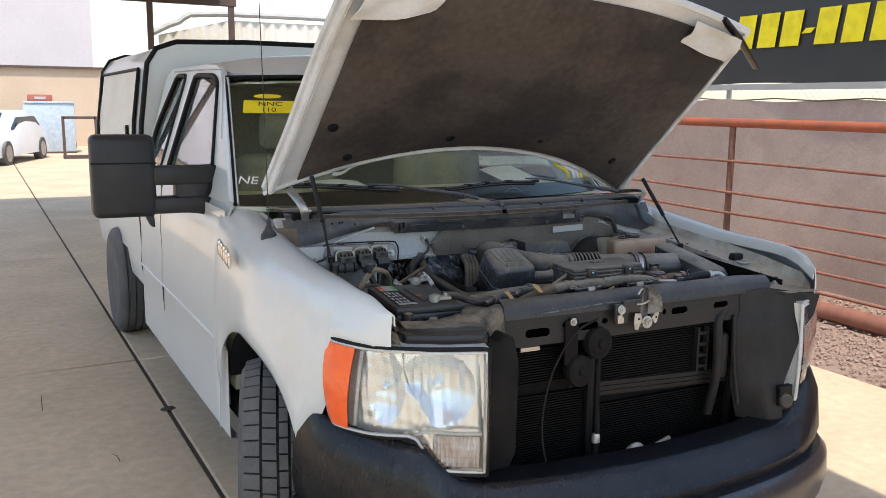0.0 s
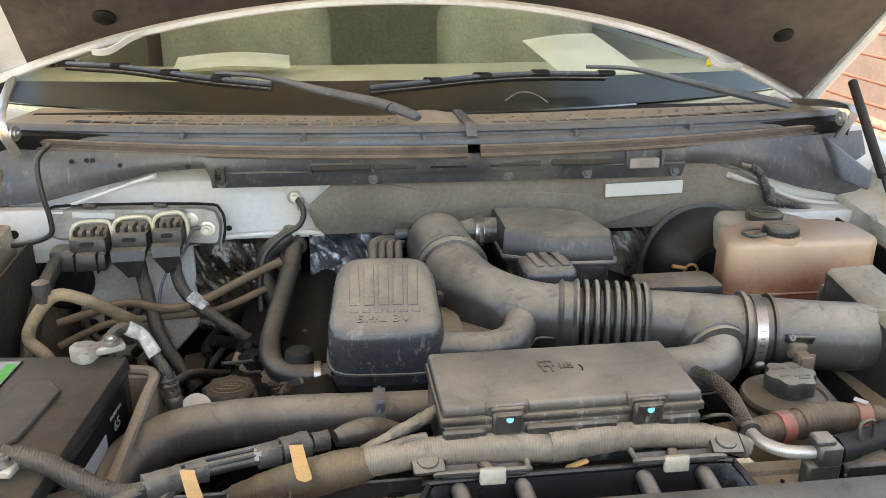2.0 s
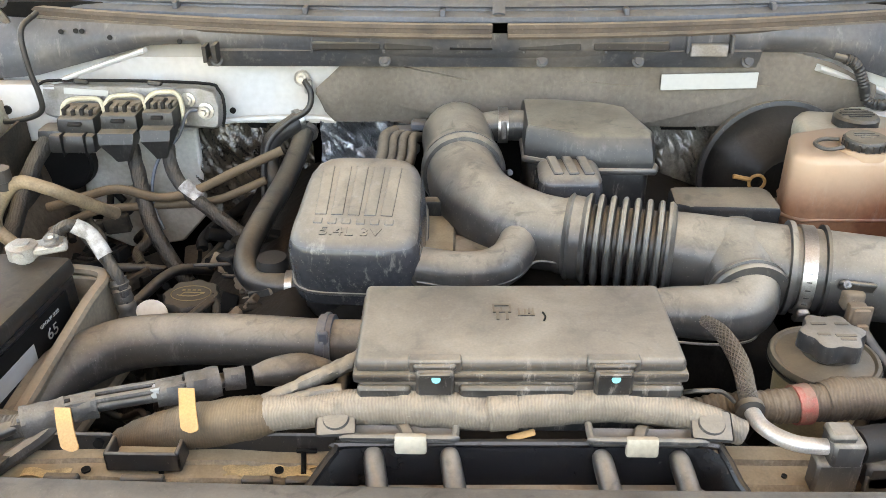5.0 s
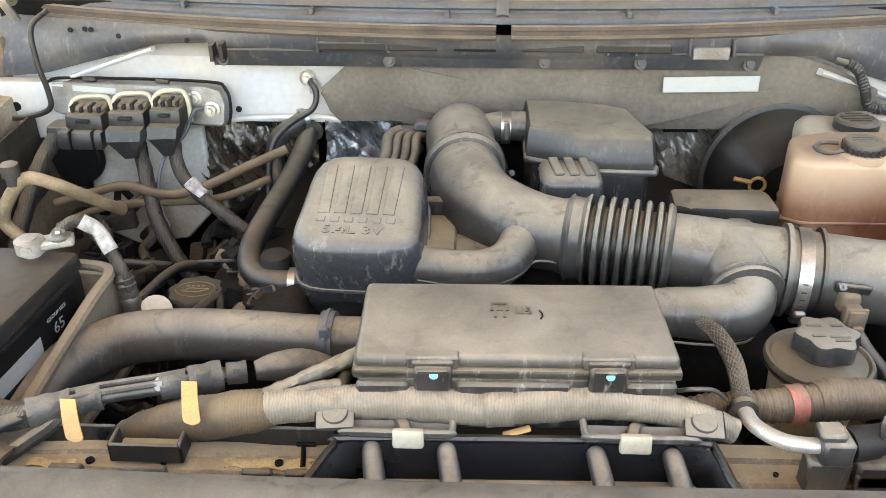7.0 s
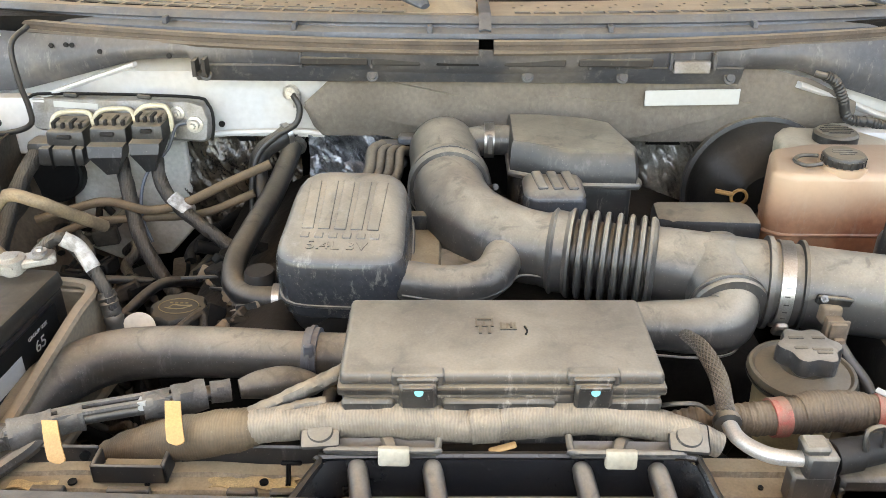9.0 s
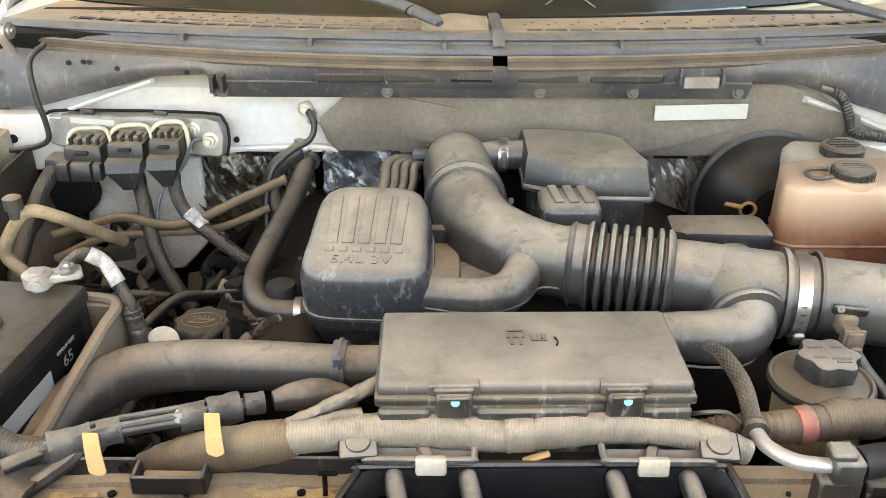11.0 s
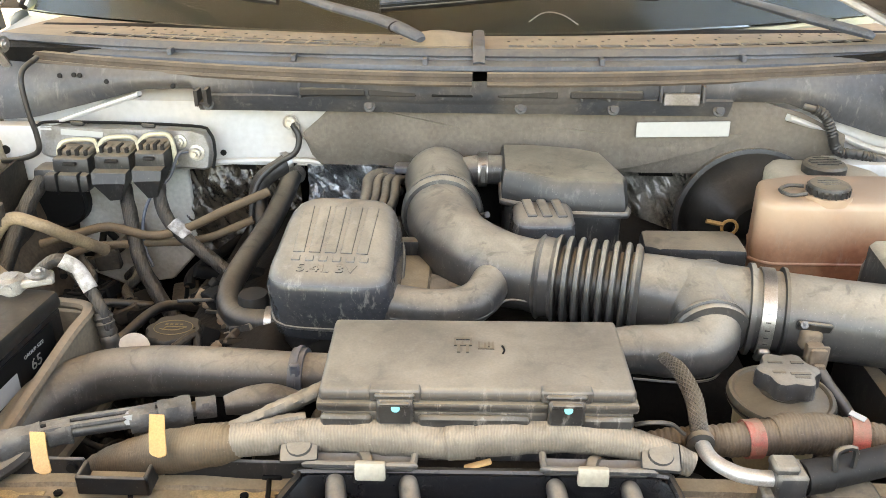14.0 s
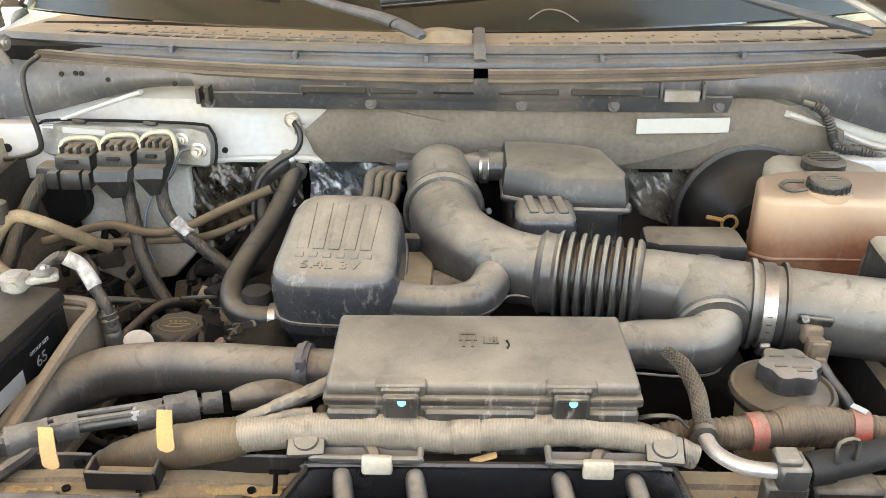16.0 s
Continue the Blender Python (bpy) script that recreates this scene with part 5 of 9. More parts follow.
for s in (0, 1):
    part("side_rib", tube([hoodm(s * 0.975 + 0.0125, k / 12, 0.025) for k in range(13)], 0.012, 8, 2), M_HOODIN, hood, "folded side rib")
    part("side_fold", sheet(lambda u, v: hoodm((0.0 if s == 0 else 1.0) + (0.02 if s == 0 else -0.02) * v, u, 0.066 - 0.05 * v), 14, 2, 0.003), M_HOODIN, hood)
    part("corner_boss", sheet(lambda u, v: hoodm((0.03 + 0.16 * u) if s == 0 else (0.97 - 0.16 * u), 0.86 + 0.12 * v, -0.004 + 0.012 * math.cos(u * 6) * math.cos(v * 5)), 8, 8, 0.004), M_HOODIN, hood, "pressed metal corner")
    part("tab", sheet(lambda u, v: hoodm((0.135 if s == 0 else 0.81) + 0.05 * u, 0.010 + 0.018 * v, 0.002 - 0.01 * math.sin(u * 5)), 6, 3, 0.003), M_HOODIN, hood)
part("grille_corner", tube([hoodm(0.90, 1.015, 0.03), hoodm(0.97, 0.975, 0.02), hoodm(1.02, 0.94, 0.02), hoodm(1.09, 0.90, 0.03)], 0.016, 8, 4, flat=0.7), M_BLACK, hood, "black plastic grille edge")
part("front_edge", tube([hoodm(k / 20, 1.0, 0.045) for k in range(21)], 0.02, 8, 1), M_HOODIN, hood)
for s in (-1, 1):
    p = hoodm(0.045 if s < 0 else 0.955, 0.02, -0.005)
    q = hoodm(0.05 if s < 0 else 0.95, 0.22, -0.008)
    hin = part("hinge", tube([(s * 0.80, 1.0, 1.30), (s * 0.815, 0.99, 1.36), (p.x, p.y, p.z)], 0.016, 8, 4, flat=0.35), M_STEEL, hood, "grey steel hood hinge")
    part("pivot", bolt((s * 0.79, 0.985, 1.34), 0.009, (-s, -0.3, 0)), M_STEEL, hin)
    top = (-0.795, 0.93, 1.475) if s < 0 else (0.775, 0.945, 1.42)
    low = (-0.80, 0.70, 1.20) if s < 0 else (0.735, 0.63, 1.165)
    mid = tuple(a + (b - a) * 0.55 for a, b in zip(top, low))
    st = part("gas_strut", tube([top, mid], 0.0088, 12, 1), M_BAFFLE, truck, "black gas strut holding the hood")
    part("rod", tube([mid, low], 0.0042, 10, 1), M_BAFFLE, st)
    part("ball_socket", lathe([(0, -0.014), (0.012, -0.01), (0.012, 0.01), (0, 0.014)], pose(*low), 12), M_BLACK, st)

part("cowl_corner", box(-0.915, -0.825, 0.985, 1.13, 1.17, 1.272, 0.012, 2, (0.9, 0.9)), M_MUD, truck, "dirty corner panel by the hood hinge")
part("cowl_corner", prism([(0.735, 1.315), (0.785, 1.225), (0.848, 1.20), (0.85, 1.238)], 0.935, 0.965, "y", 0.008, 3), M_COWL, truck, "blue-grey plastic corner by the hood hinge")
ant = part("antenna", lathe([(0.032, -0.02), (0.03, 0.0), (0.016, 0.02), (0.008, 0.035), (0.006, 0.06), (0, 0.06)], pose(-0.955, 0.955, 1.262), 16), M_RUBBER, truck, "thin black whip antenna")
part("mast", tube([(-0.955, 0.955, 1.30), (-0.957, 0.98, 1.75), (-0.96, 1.0, 2.1)], 0.0018, 6, 3), M_RUBBER, ant)
bdg = part("badge", moved(joined(*[box(-0.012, 0.0, 0.032 * k, 0.032 * k + 0.022, 0.0, 0.05, 0.004, 1) for k in range(5)], box(-0.008, 0.0, -0.01, 0.17, 0.018, 0.028)), pose(-1.066, 1.10, 1.112, 8, 0, 0) @ Matrix.Diagonal((1, 1.35, 1.35, 1))), M_CHROME, truck, "chrome fender badge")

# cab: door, pillars, roof, glass
def cabpart(name, bm, material, parent=truck, label="", smooth=40):
    return part(name, moved(bm, CAB), material, parent, label, smooth)


GL0, GL1 = 1.155, 2.02


def ws(u, v, d=0.0):
    """Windshield: bowed across, leaning back."""
    x = (-1 + 2 * u) * (0.957 - 0.145 * v)
    y = 1.15 + 0.30 * (x / 0.94) ** 2 + 0.76 * v
    z = 1.333 + 0.535 * v - 0.015 * (x / 0.94) ** 2
    return (x, y - d * 0.55, z + d * 0.8)


def cab_lean(y, z, s):
    """The cab's upper side, leaning in towards the roof."""
    return (s * (0.985 - 0.16 * (z - 1.31) / 0.55), y, z)


def rounded(pts, r=0.05, n=5):
    """A closed outline with its corners rounded off."""
    out, q = [], [Vector(p) for p in pts]
    for k, p in enumerate(q):
        a, b = q[k - 1] - p, q[(k + 1) % len(q)] - p
        a, b = a.normalized() * min(r, a.length * 0.45), b.normalized() * min(r, b.length * 0.45)
        for j in range(n + 1):
            f = j / n
            out.append(tuple(p + a * (1 - f) ** 2 + b * f ** 2))
    return out


PANES = (rounded([(1.80, 1.335), (2.20, 1.84), (2.32, 1.875), (2.76, 1.885), (2.88, 1.335)], 0.05), rounded([(3.06, 1.335), (2.99, 1.89), (3.26, 1.895), (3.50, 1.60), (3.53, 1.335)], 0.05))


def cab_side(s):
    """Upper cab side in one pressing round two window openings."""
    front = [ws(0, k / 10)[1:] for k in range(11)]
    outline = [(y + 0.035, z + 0.006) for y, z in front] + [(2.22, 1.90), (2.32, 1.925), (2.6, 1.94), (3.45, 1.94), (3.60, 1.90), (3.62, 1.30)]
    bm = bmesh.new()
    for lp in (outline, *PANES):
        v = [bm.verts.new((0, *p)) for p in lp]
        for k in range(len(v)):
            bm.edges.new((v[k], v[(k + 1) % len(v)]))
    bmesh.ops.triangle_fill(bm, use_beauty=True, edges=bm.edges[:])
    for v in bm.verts:
        v.co = cab_lean(v.co.y, v.co.z, s)
    for v in bmesh.ops.extrude_face_region(bm, geom=bm.faces[:])["geom"]:
        if isinstance(v, bmesh.types.BMVert):
            v.co.x -= s * 0.03
    bmesh.ops.recalc_face_normals(bm, faces=bm.faces)
    return bm


windshield = cabpart("windshield", sheet(lambda u, v: ws(u, v), 24, 12, 0.005), M_GLASS, truck, "greenish windshield glass")
windshield.visible_shadow = False
for s in (0, 1):
    sx = -1 if s == 0 else 1
    secs = []
    for k in range(13):
        v = k / 12
        x, y, z = ws(s, v)
        ox, oy, oz = cab_lean(y + 0.035, z + 0.006, sx)
        secs.append([(x - sx * 0.012, y - 0.012, z + 0.010), ((x + ox) / 2, y, z + 0.018), (ox - sx * 0.004, oy - 0.014, oz + 0.010), (ox, oy, oz), (ox - sx * 0.012, oy + 0.05, oz - 0.01), (x, y + 0.06, z - 0.03)])
    cabpart("a_pillar", loft(secs, True, True), M_PAINT)
cabpart("windshield_trim", tube([ws(0, k / 10, 0.008) for k in range(11)] + [ws(k / 12, 1, 0.008) for k in range(1, 13)] + [ws(1, 1 - k / 10, 0.008) for k in range(1, 11)], 0.010, 6, 1), M_INK, truck, "black glass edging")
cabpart("roof", sheet(lambda u, v: ((-1 + 2 * u) * (0.80 - 0.03 * (2 * v - 1) ** 4), 1.90 + 0.26 * (abs(2 * u - 1) ** 2) * (1 - v) + 1.72 * v, 1.885 + 0.12 * math.sin(min(1, v * 3) * math.pi / 2) * (1 - abs(2 * u - 1) ** 3 * 0.62)), 20, 14, 0.02), M_PAINT)
for s in (-1, 1):
    door = cabpart("door", loft([[(s * (1.0 - 0.0 * k), y, z) for k, (y, z) in enumerate([(y0, zz) for zz in (1.30, 1.22, 1.05, 0.85, 0.6, 0.45)])] for y0 in (1.47, 2.0, 2.45)]), M_PAINT, truck, "white cab door")
    cabpart("body_side", loft([[(s * (1.0 + bul), y, z) for bul, z in ((-0.03, 1.315), (0.0, 1.26), (0.015, 1.05), (0.012, 0.9), (0.02, 0.72), (0.012, 0.70), (0.014, 0.5), (0.012, 0.31), (-0.03, 0.30))] for y in (1.44, 2.0, 2.7, 3.62)]), M_PAINT)
    cabpart("sill_line", tube([(s * 1.02, 1.46, 0.71), (s * 1.022, 3.62, 0.71)], 0.006, 6, 1), M_PAINT)
    for y in (2.90,):
        cabpart("panel_gap", tube([(s * (1.0 + b_), y, z) for b_, z in ((-0.002, 1.28), (0.0125, 1.05), (0.0095, 0.9), (0.017, 0.72), (0.0075, 0.5))], 0.0045, 6, 3), M_DOORLINE)
    cabpart("cowl_side", sheet(lambda u, v: (s * (0.86 + 0.07 * u), 1.16 + 0.33 * v + 0.06 * u, 1.268 + 0.035 * v - 0.015 * u * u), 6, 6, 0.006), M_PAINT)
    panel = cabpart("cab_side", cab_side(s), M_PAINT, truck, "white pressed cab side", smooth=25)
    cabpart("drip_line", tube([cab_lean(y + 0.0, z, s) for y, z in ((1.86, 1.58), (2.14, 1.865), (2.30, 1.905), (3.40, 1.92))], 0.005, 6, 4), M_FROST, panel)
    for pane in PANES:
        cabpart("window_seal", tube([cab_lean(*p, s) for p in pane + pane[:1]], 0.013, 6, 1), M_INK, panel, "black rubber window seal")
        bm = bmesh.new()
        bm.faces.new([bm.verts.new((lambda q: (q[0] - s * 0.010, q[1], q[2]))(cab_lean(*p, s))) for p in pane])
        bmesh.ops.solidify(bm, geom=bm.faces[:], thickness=0.004)
        w = cabpart("side_window", bm, M_TINT, panel, "tinted side window", smooth=0)
        w.visible_shadow = False
    cabpart("b_pillar", loft([[cab_lean(2.885, 1.33, s), cab_lean(2.765, 1.885, s)], [cab_lean(2.93, 1.33, s), cab_lean(2.82, 1.89, s)]]), M_INK, panel, "black door pillar strip")
cabpart("cab_back", box(-0.80, 0.80, 3.585, 3.615, 0.5, 1.90), M_PAINT)
cabpart("cab_floor", box(-0.98, 0.98, 1.3, 3.44, 0.40, 0.46), M_DARK)
cabpart("dashboard", sheet(lambda u, v: (-0.95 + 1.9 * u, 1.13 + 0.33 * (2 * u - 1) ** 2 + 0.87 * v * (1 - 0.4 * (2 * u - 1) ** 2), 1.315 + 0.03 * math.sin(v * 3) - 0.25 * max(0, v - 0.85) / 0.15), 20, 12, 0.02), M_DASH, truck, "olive brown dashboard")
for s in (-1, 1):
    cabpart("door_trim", box(s * 0.955 - 0.015, s * 0.955 + 0.015, 1.50, 3.38, 0.5, 1.318, 0.01), M_DASH, truck, "dark door trim panel")
cabpart("glass_band", sheet(lambda u, v: ws(0.01 + 0.98 * u, 0.004 + (0.11 - 0.03 * (2 * u - 1) ** 2) * v, -0.010), 30, 2, 0.001), M_FRIT, truck, "dark band along the foot of the glass")
cabpart("dash_front", box(-0.9, 0.9, 1.75, 1.80, 0.6, 1.10), M_DASH)
cabpart("headliner", sheet(lambda u, v: (-0.74 + 1.48 * u, 2.0 + 1.56 * v, 1.84 + 0.02 * math.sin(u * 3.1)), 8, 8, 0.01), M_TRIM)
cabpart("rear_trim", box(-0.80, 0.80, 3.55, 3.58, 0.5, 1.84), M_TRIM)
cabpart("steering_wheel", tube([(0.42 + 0.19 * math.cos(a), 2.05 - 0.07 * math.sin(a), 1.10 + 0.17 * math.sin(a)) for a in [2 * math.pi * k / 20 for k in range(21)]], 0.016, 8, 1), M_INK)
for x in (-0.45, 0.45):
    cabpart("seat", joined(box(x - 0.27, x + 0.27, 2.25, 2.40, 0.8, 1.48, 0.06, 3), box(x - 0.14, x + 0.14, 2.30, 2.40, 1.50, 1.70, 0.05, 3)), M_SEAT, truck, "tan cloth seat")
cabpart("rearview_mirror", box(-0.13, 0.13, 1.83, 1.86, 1.72, 1.79, 0.02, 2), M_INK)

paper_a = tagged(part("paper", moved(sheet(lambda u, v: (-0.14 + 0.28 * u, -0.07 + 0.14 * v, 0.012 * math.sin(u * 3)), 6, 4, 0.001), pose(-0.47, 1.62, 1.372, 6, 0, 3)), M_PAPER), "white paper sheet lying on the dashboard", "paper")
paper_b = tagged(part("paper", sheet(lambda u, v: (0.319 + 0.192 * u - 0.067 * v, 1.318 + 0.026 * u + 0.228 * v, 1.366 + 0.013 * u + 0.066 * v + 0.006 * math.sin(u * 3)), 6, 4, 0.001), M_PAPER), "large white paper sheet lying on the dashboard", "paper")
sticker = thing("price_sticker", "yellow handwritten sticker on the windshield glass", "sticker")
STK = Matrix.Translation(CAB @ Vector(ws(0.055, 0.70, 0.012)))
STKM = Matrix.Translation((-0.012, 0.0, 0.018)) @ STK @ Matrix.Rotation(radians(-19), 4, "Z") @ Matrix.Rotation(radians(52), 4, "X") @ Matrix.Diagonal((1.28, 1.28, 1, 1))
part("sheet", moved(box(-0.02, 0.16, -0.028, 0.028, 0, 0.0006), STKM), M_YELLOW, sticker)
lettering("writing", "NNC", 0.026, STKM @ pose(0.075, 0.012, 0.0012), M_INK, sticker, 0.0002, 1.5)
lettering("writing", "110", 0.026, STKM @ pose(0.07, -0.014, 0.0012), M_INK, sticker, 0.0002, 1.4)
part("oval", moved(lathe([(0.05, 0), (0.05, 0.0005), (0, 0.0006)], None, 24), STKM @ pose(0.065, 0.048, 0) @ Matrix.Diagonal((1, 0.2, 1, 1))), M_YELLOW, sticker, "yellow oval print")
mark = thing("glass_writing", "white paint-pen letters on the windshield", "writing")
lettering("letters", "NE", 0.056, Matrix.Translation((-0.93, 1.365, 1.428)) @ Matrix.Rotation(radians(-30), 4, "Z") @ Matrix.Rotation(radians(45), 4, "X"), M_WPEN, mark, 0.0003, 1.2)
scrawl = thing("glass_writing", "yellow and white paint-pen strokes on the windshield corner", "writing")
for k, (u, m_) in enumerate(((0.875, M_YELLOW), (0.905, M_WPEN), (0.925, M_WPEN), (0.945, M_YELLOW))):
    part("stroke", moved(tube([ws(u, 0.10, 0.010), ws(u + 0.02, 0.16, 0.010), ws(u - 0.005, 0.22, 0.010), ws(u + 0.012, 0.27, 0.010)], 0.008, 6, 4, flat=0.3), CAB), m_, scrawl)

mir = part("tow_mirror", moved(box(-1.50, -1.235, 1.78, 1.93, 1.24, 1.60, 0.028, 3), Matrix()), M_MIRROR, truck, "extended black towing mirror")
part("mirror_glass", box(-1.485, -1.25, 1.928, 1.936, 1.27, 1.57, 0.004, 1), M_CHROME, mir)
part("seam", box(-1.502, -1.233, 1.777, 1.80, 1.475, 1.482), M_INK, mir)
part("arm_upper", box(-1.26, -0.985, 1.79, 1.88, 1.378, 1.462, 0.014, 2), M_MIRROR, mir)
part("arm_lower", box(-1.26, -0.985, 1.79, 1.88, 1.25, 1.325, 0.014, 2), M_MIRROR, mir)
part("arm_foot", prism([(-1.15, 1.255), (-1.03, 1.24), (-1.01, 1.21), (-0.955, 1.23), (-0.955, 1.462), (-1.15, 1.455)], 1.80, 1.91, "y", 0.012, 2), M_MIRROR, mir)
part("arm_tip", prism([(-1.29, 1.25), (-1.25, 1.25), (-1.245, 1.19), (-1.265, 1.195)], 1.80, 1.84, "y", 0.006, 1), M_MIRROR, mir)

# bed and rear wheels
for s in (-1, 1):
    cabpart("bed_side", loft([[(s * (1.0 + b_), y, z) for b_, z in ((-0.02, 1.33), (0.0, 1.30), (0.02, 1.05), (0.012, 0.80), (0.02, 0.72), (0.0, 0.55 if abs(y - 4.7) > 0.5 else 0.86)) ] for y in (3.645, 3.8, 4.19, 4.22, 4.45, 4.7, 4.95, 5.18, 5.21, 5.6, 5.9)]), M_PAINT)
cabpart("bed_floor", box(-0.98, 0.98, 3.645, 5.9, 0.7, 0.76), M_DARK)
cabpart("tailgate", box(-0.98, 0.98, 5.86, 5.92, 0.6, 1.32, 0.01), M_PAINT)


def rear_wheel(s):
    m = CAB @ Matrix.Translation((s * 0.95, 4.7, 0.40))
    w = part("wheel", moved(lathe([(0, -0.06), (0.2, -0.1), (0.22, 0.1), (0, 0.06)], aim((0, 0, 0), (1, 0, 0)), 24), m), M_RIM, truck)
    part("tyre", moved(lathe([(0.22, -0.11), (0.355, -0.122), (0.39, -0.10), (0.40, -0.075)] + [q for k in (-0.05, 0.0, 0.05) for q in ((0.40, k - 0.018), (0.388, k - 0.012), (0.388, k - 0.006), (0.40, k))] + [(0.40, 0.085), (0.39, 0.10), (0.355, 0.122), (0.22, 0.11)], aim((0, 0, 0), (1, 0, 0)), 40), m), M_TYRE, w)


rear_wheel(-1)
rear_wheel(1)

shell = thing("camper_shell", "white fibreglass camper shell with black trim on the truck bed", "camper shell")
def shell_sec(y, grow=0.0):
    half, top = 0.99, 2.13
    return [(s * x, y, z) for s, x, z in ((-1, half + grow, 1.33), (-1, half - 0.02 + grow, 1.6), (-1, half - 0.07 + grow, 1.98), (-1, half - 0.13 + grow, 2.07 + grow), (-1, half - 0.25, 2.115 + grow), (-1, 0.3, top + grow), (1, 0.3, top + grow), (1, half - 0.25, 2.115 + grow), (1, half - 0.13 + grow, 2.07 + grow), (1, half - 0.07 + grow, 1.98), (1, half - 0.02 + grow, 1.6), (1, half + grow, 1.33))]
part("body", moved(loft([shell_sec(3.66), shell_sec(4.2), shell_sec(5.9)], False, True), CAB), M_PAINT, shell)
part("front_trim", tube([CAB @ Vector(p) for p in shell_sec(3.66, 0.004)], 0.016, 8, 1), M_INK, shell, "black front edge trim")
part("rear_trim", tube([CAB @ Vector(p) for p in shell_sec(5.88, 0.004)], 0.016, 8, 1), M_INK, shell)
for s in (-1, 1):
    part("side_hatch", moved(loft([[(s * 0.998, y, 1.40), (s * 0.982, y, 1.62), (s * 0.936, y, 1.95)] for y in (3.9, 5.7)]), CAB), M_SHEET, shell, "pale side hatch")
    part("hatch_trim", moved(tube([(s * 1.0, 3.9, 1.39), (s * 0.985, 3.9, 1.62), (s * 0.94, 3.9, 1.95), (s * 0.94, 5.7, 1.95), (s * 1.0, 5.7, 1.39), (s * 1.0, 3.9, 1.39)], 0.012, 6, 1), CAB), M_INK, shell)
    part("handle", moved(box(s * 1.0 - 0.008, s * 1.0 + 0.008, 4.1, 4.15, 1.47, 1.58, 0.004, 1), CAB), M_INK, shell)

# ---- engine bay ----
def arc_y(x, y0=0.905, k=0.21):
    return y0 + k * x * x


# cowl: slotted grille below the glass, front band, rubber seal, apron
cowl = thing("wiper_cowl", "sun-faded slotted cowl panel covered in tan dust", "cowl panel")


def cowl_top(u, v, lift=0.0):
    x = -0.86 + 1.72 * u
    y = arc_y(x, 0.955 + 0.20 * v, 0.21 + 0.10 * v)
    return (x, y, 1.347 - 0.020 * v + lift - 0.012 * (x / 0.82) ** 2)


bm = bmesh.new()
nu, nv = 328, 14
g = [[bm.verts.new(cowl_top(i / nu, j / nv)) for j in range(nv + 1)] for i in range(nu + 1)]
for i in range(nu):
    for j in range(nv):
        u = (i + 0.5) / nu
        field = 0.07 < u < 0.44 or 0.545 < u < 0.93
        inner = 0.16 < u < 0.42
        if field and ((j in (2, 3) and i % 8) or (j == 5 and inner and i % 8) or (j == 7 and i % 8 == 3) or (j == 9 and i % 8 == 6)):
            continue
        bm.faces.new((g[i][j], g[i + 1][j], g[i + 1][j + 1], g[i][j + 1]))
bmesh.ops.delete(bm, geom=[v for v in bm.verts if not v.link_faces], context="VERTS")
bmesh.ops.solidify(bm, geom=bm.faces[:], thickness=0.003)
part("slotted_top", bm, M_COWLTAN, cowl, "tan dust-covered slotted grille")
part("well", sheet(lambda u, v: cowl_top(u, v, -0.009), 20, 2, 0.002), M_SEAL, cowl, "dust-filled slots")
part("front_band", sheet(lambda u, v: (lambda x, a: (x, arc_y(x, a[0]), a[1] - 0.012 * (x / 0.82) ** 2))(-0.86 + 1.72 * u, [(0.957, 1.3475), (0.945, 1.3455), (0.939, 1.339), (0.944, 1.335), (0.944, 1.331), (0.933, 1.329), (0.928, 1.325), (0.927, 1.317), (0.935, 1.314)][round(v * 8)]), 40, 8, 0.002), M_COWL, cowl, "blue-grey faded front lip")
for x in (-0.5, -0.28, -0.06, 0.23, 0.47):
    part("clip", box(x - 0.004, x + 0.004, arc_y(x, 0.924), arc_y(x, 0.945), 1.326, 1.337, 0.001, 1), M_COWL, cowl)
part("joint_cover", sheet(lambda u, v: (0.018 + 0.020 * u, arc_y(0.03, 0.922 + 0.20 * v), lerp([(0, 1.332), (0.13, 1.351), (1, 1.343)], v) + 0.002 * math.sin(u * 3.1)), 4, 8, 0.004), M_COWL, cowl, "dusty centre joint strip")
part("centre_boss", sheet(lambda u, v: (-0.10 + 0.115 * u, arc_y(0, 0.985 + 0.11 * v), 1.345 + 0.014 * math.sin(u * 3.1) * math.sin(v * 3.1)), 8, 6, 0.003), M_COWLTAN, cowl)
part("stray_wire", tube([(0.115, 1.06, 1.372), (0.14, 1.05, 1.390), (0.17, 1.045, 1.388), (0.20, 1.05, 1.37)], 0.0012, 5, 4), M_STEEL, cowl, "thin loose wire")

seal = thing("hood_seal", "tan dusty rubber weatherstrip along the cowl edge", "seal")
for a, b in ((-0.86, 0.018), (0.042, 0.86)):
    part("strip", tube([(a + (b - a) * k / 20, arc_y(a + (b - a) * k / 20, 0.914), 1.3125) for k in range(21)], 0.0070, 8, 2), M_SEAL, seal)
    part("web", sheet(lambda u, v: (a + (b - a) * u, arc_y(a + (b - a) * u, 0.910), 1.299 + 0.014 * v), 20, 2, 0.002), M_SEAL, seal)
    part("lip", tube([(a + (b - a) * k / 20, arc_y(a + (b - a) * k / 20, 0.908), 1.300) for k in range(21)], 0.0045, 6, 2), M_SEAL, seal)

apron = thing("cowl_apron", "dark plastic apron under the cowl with moulded ribs", "panel")


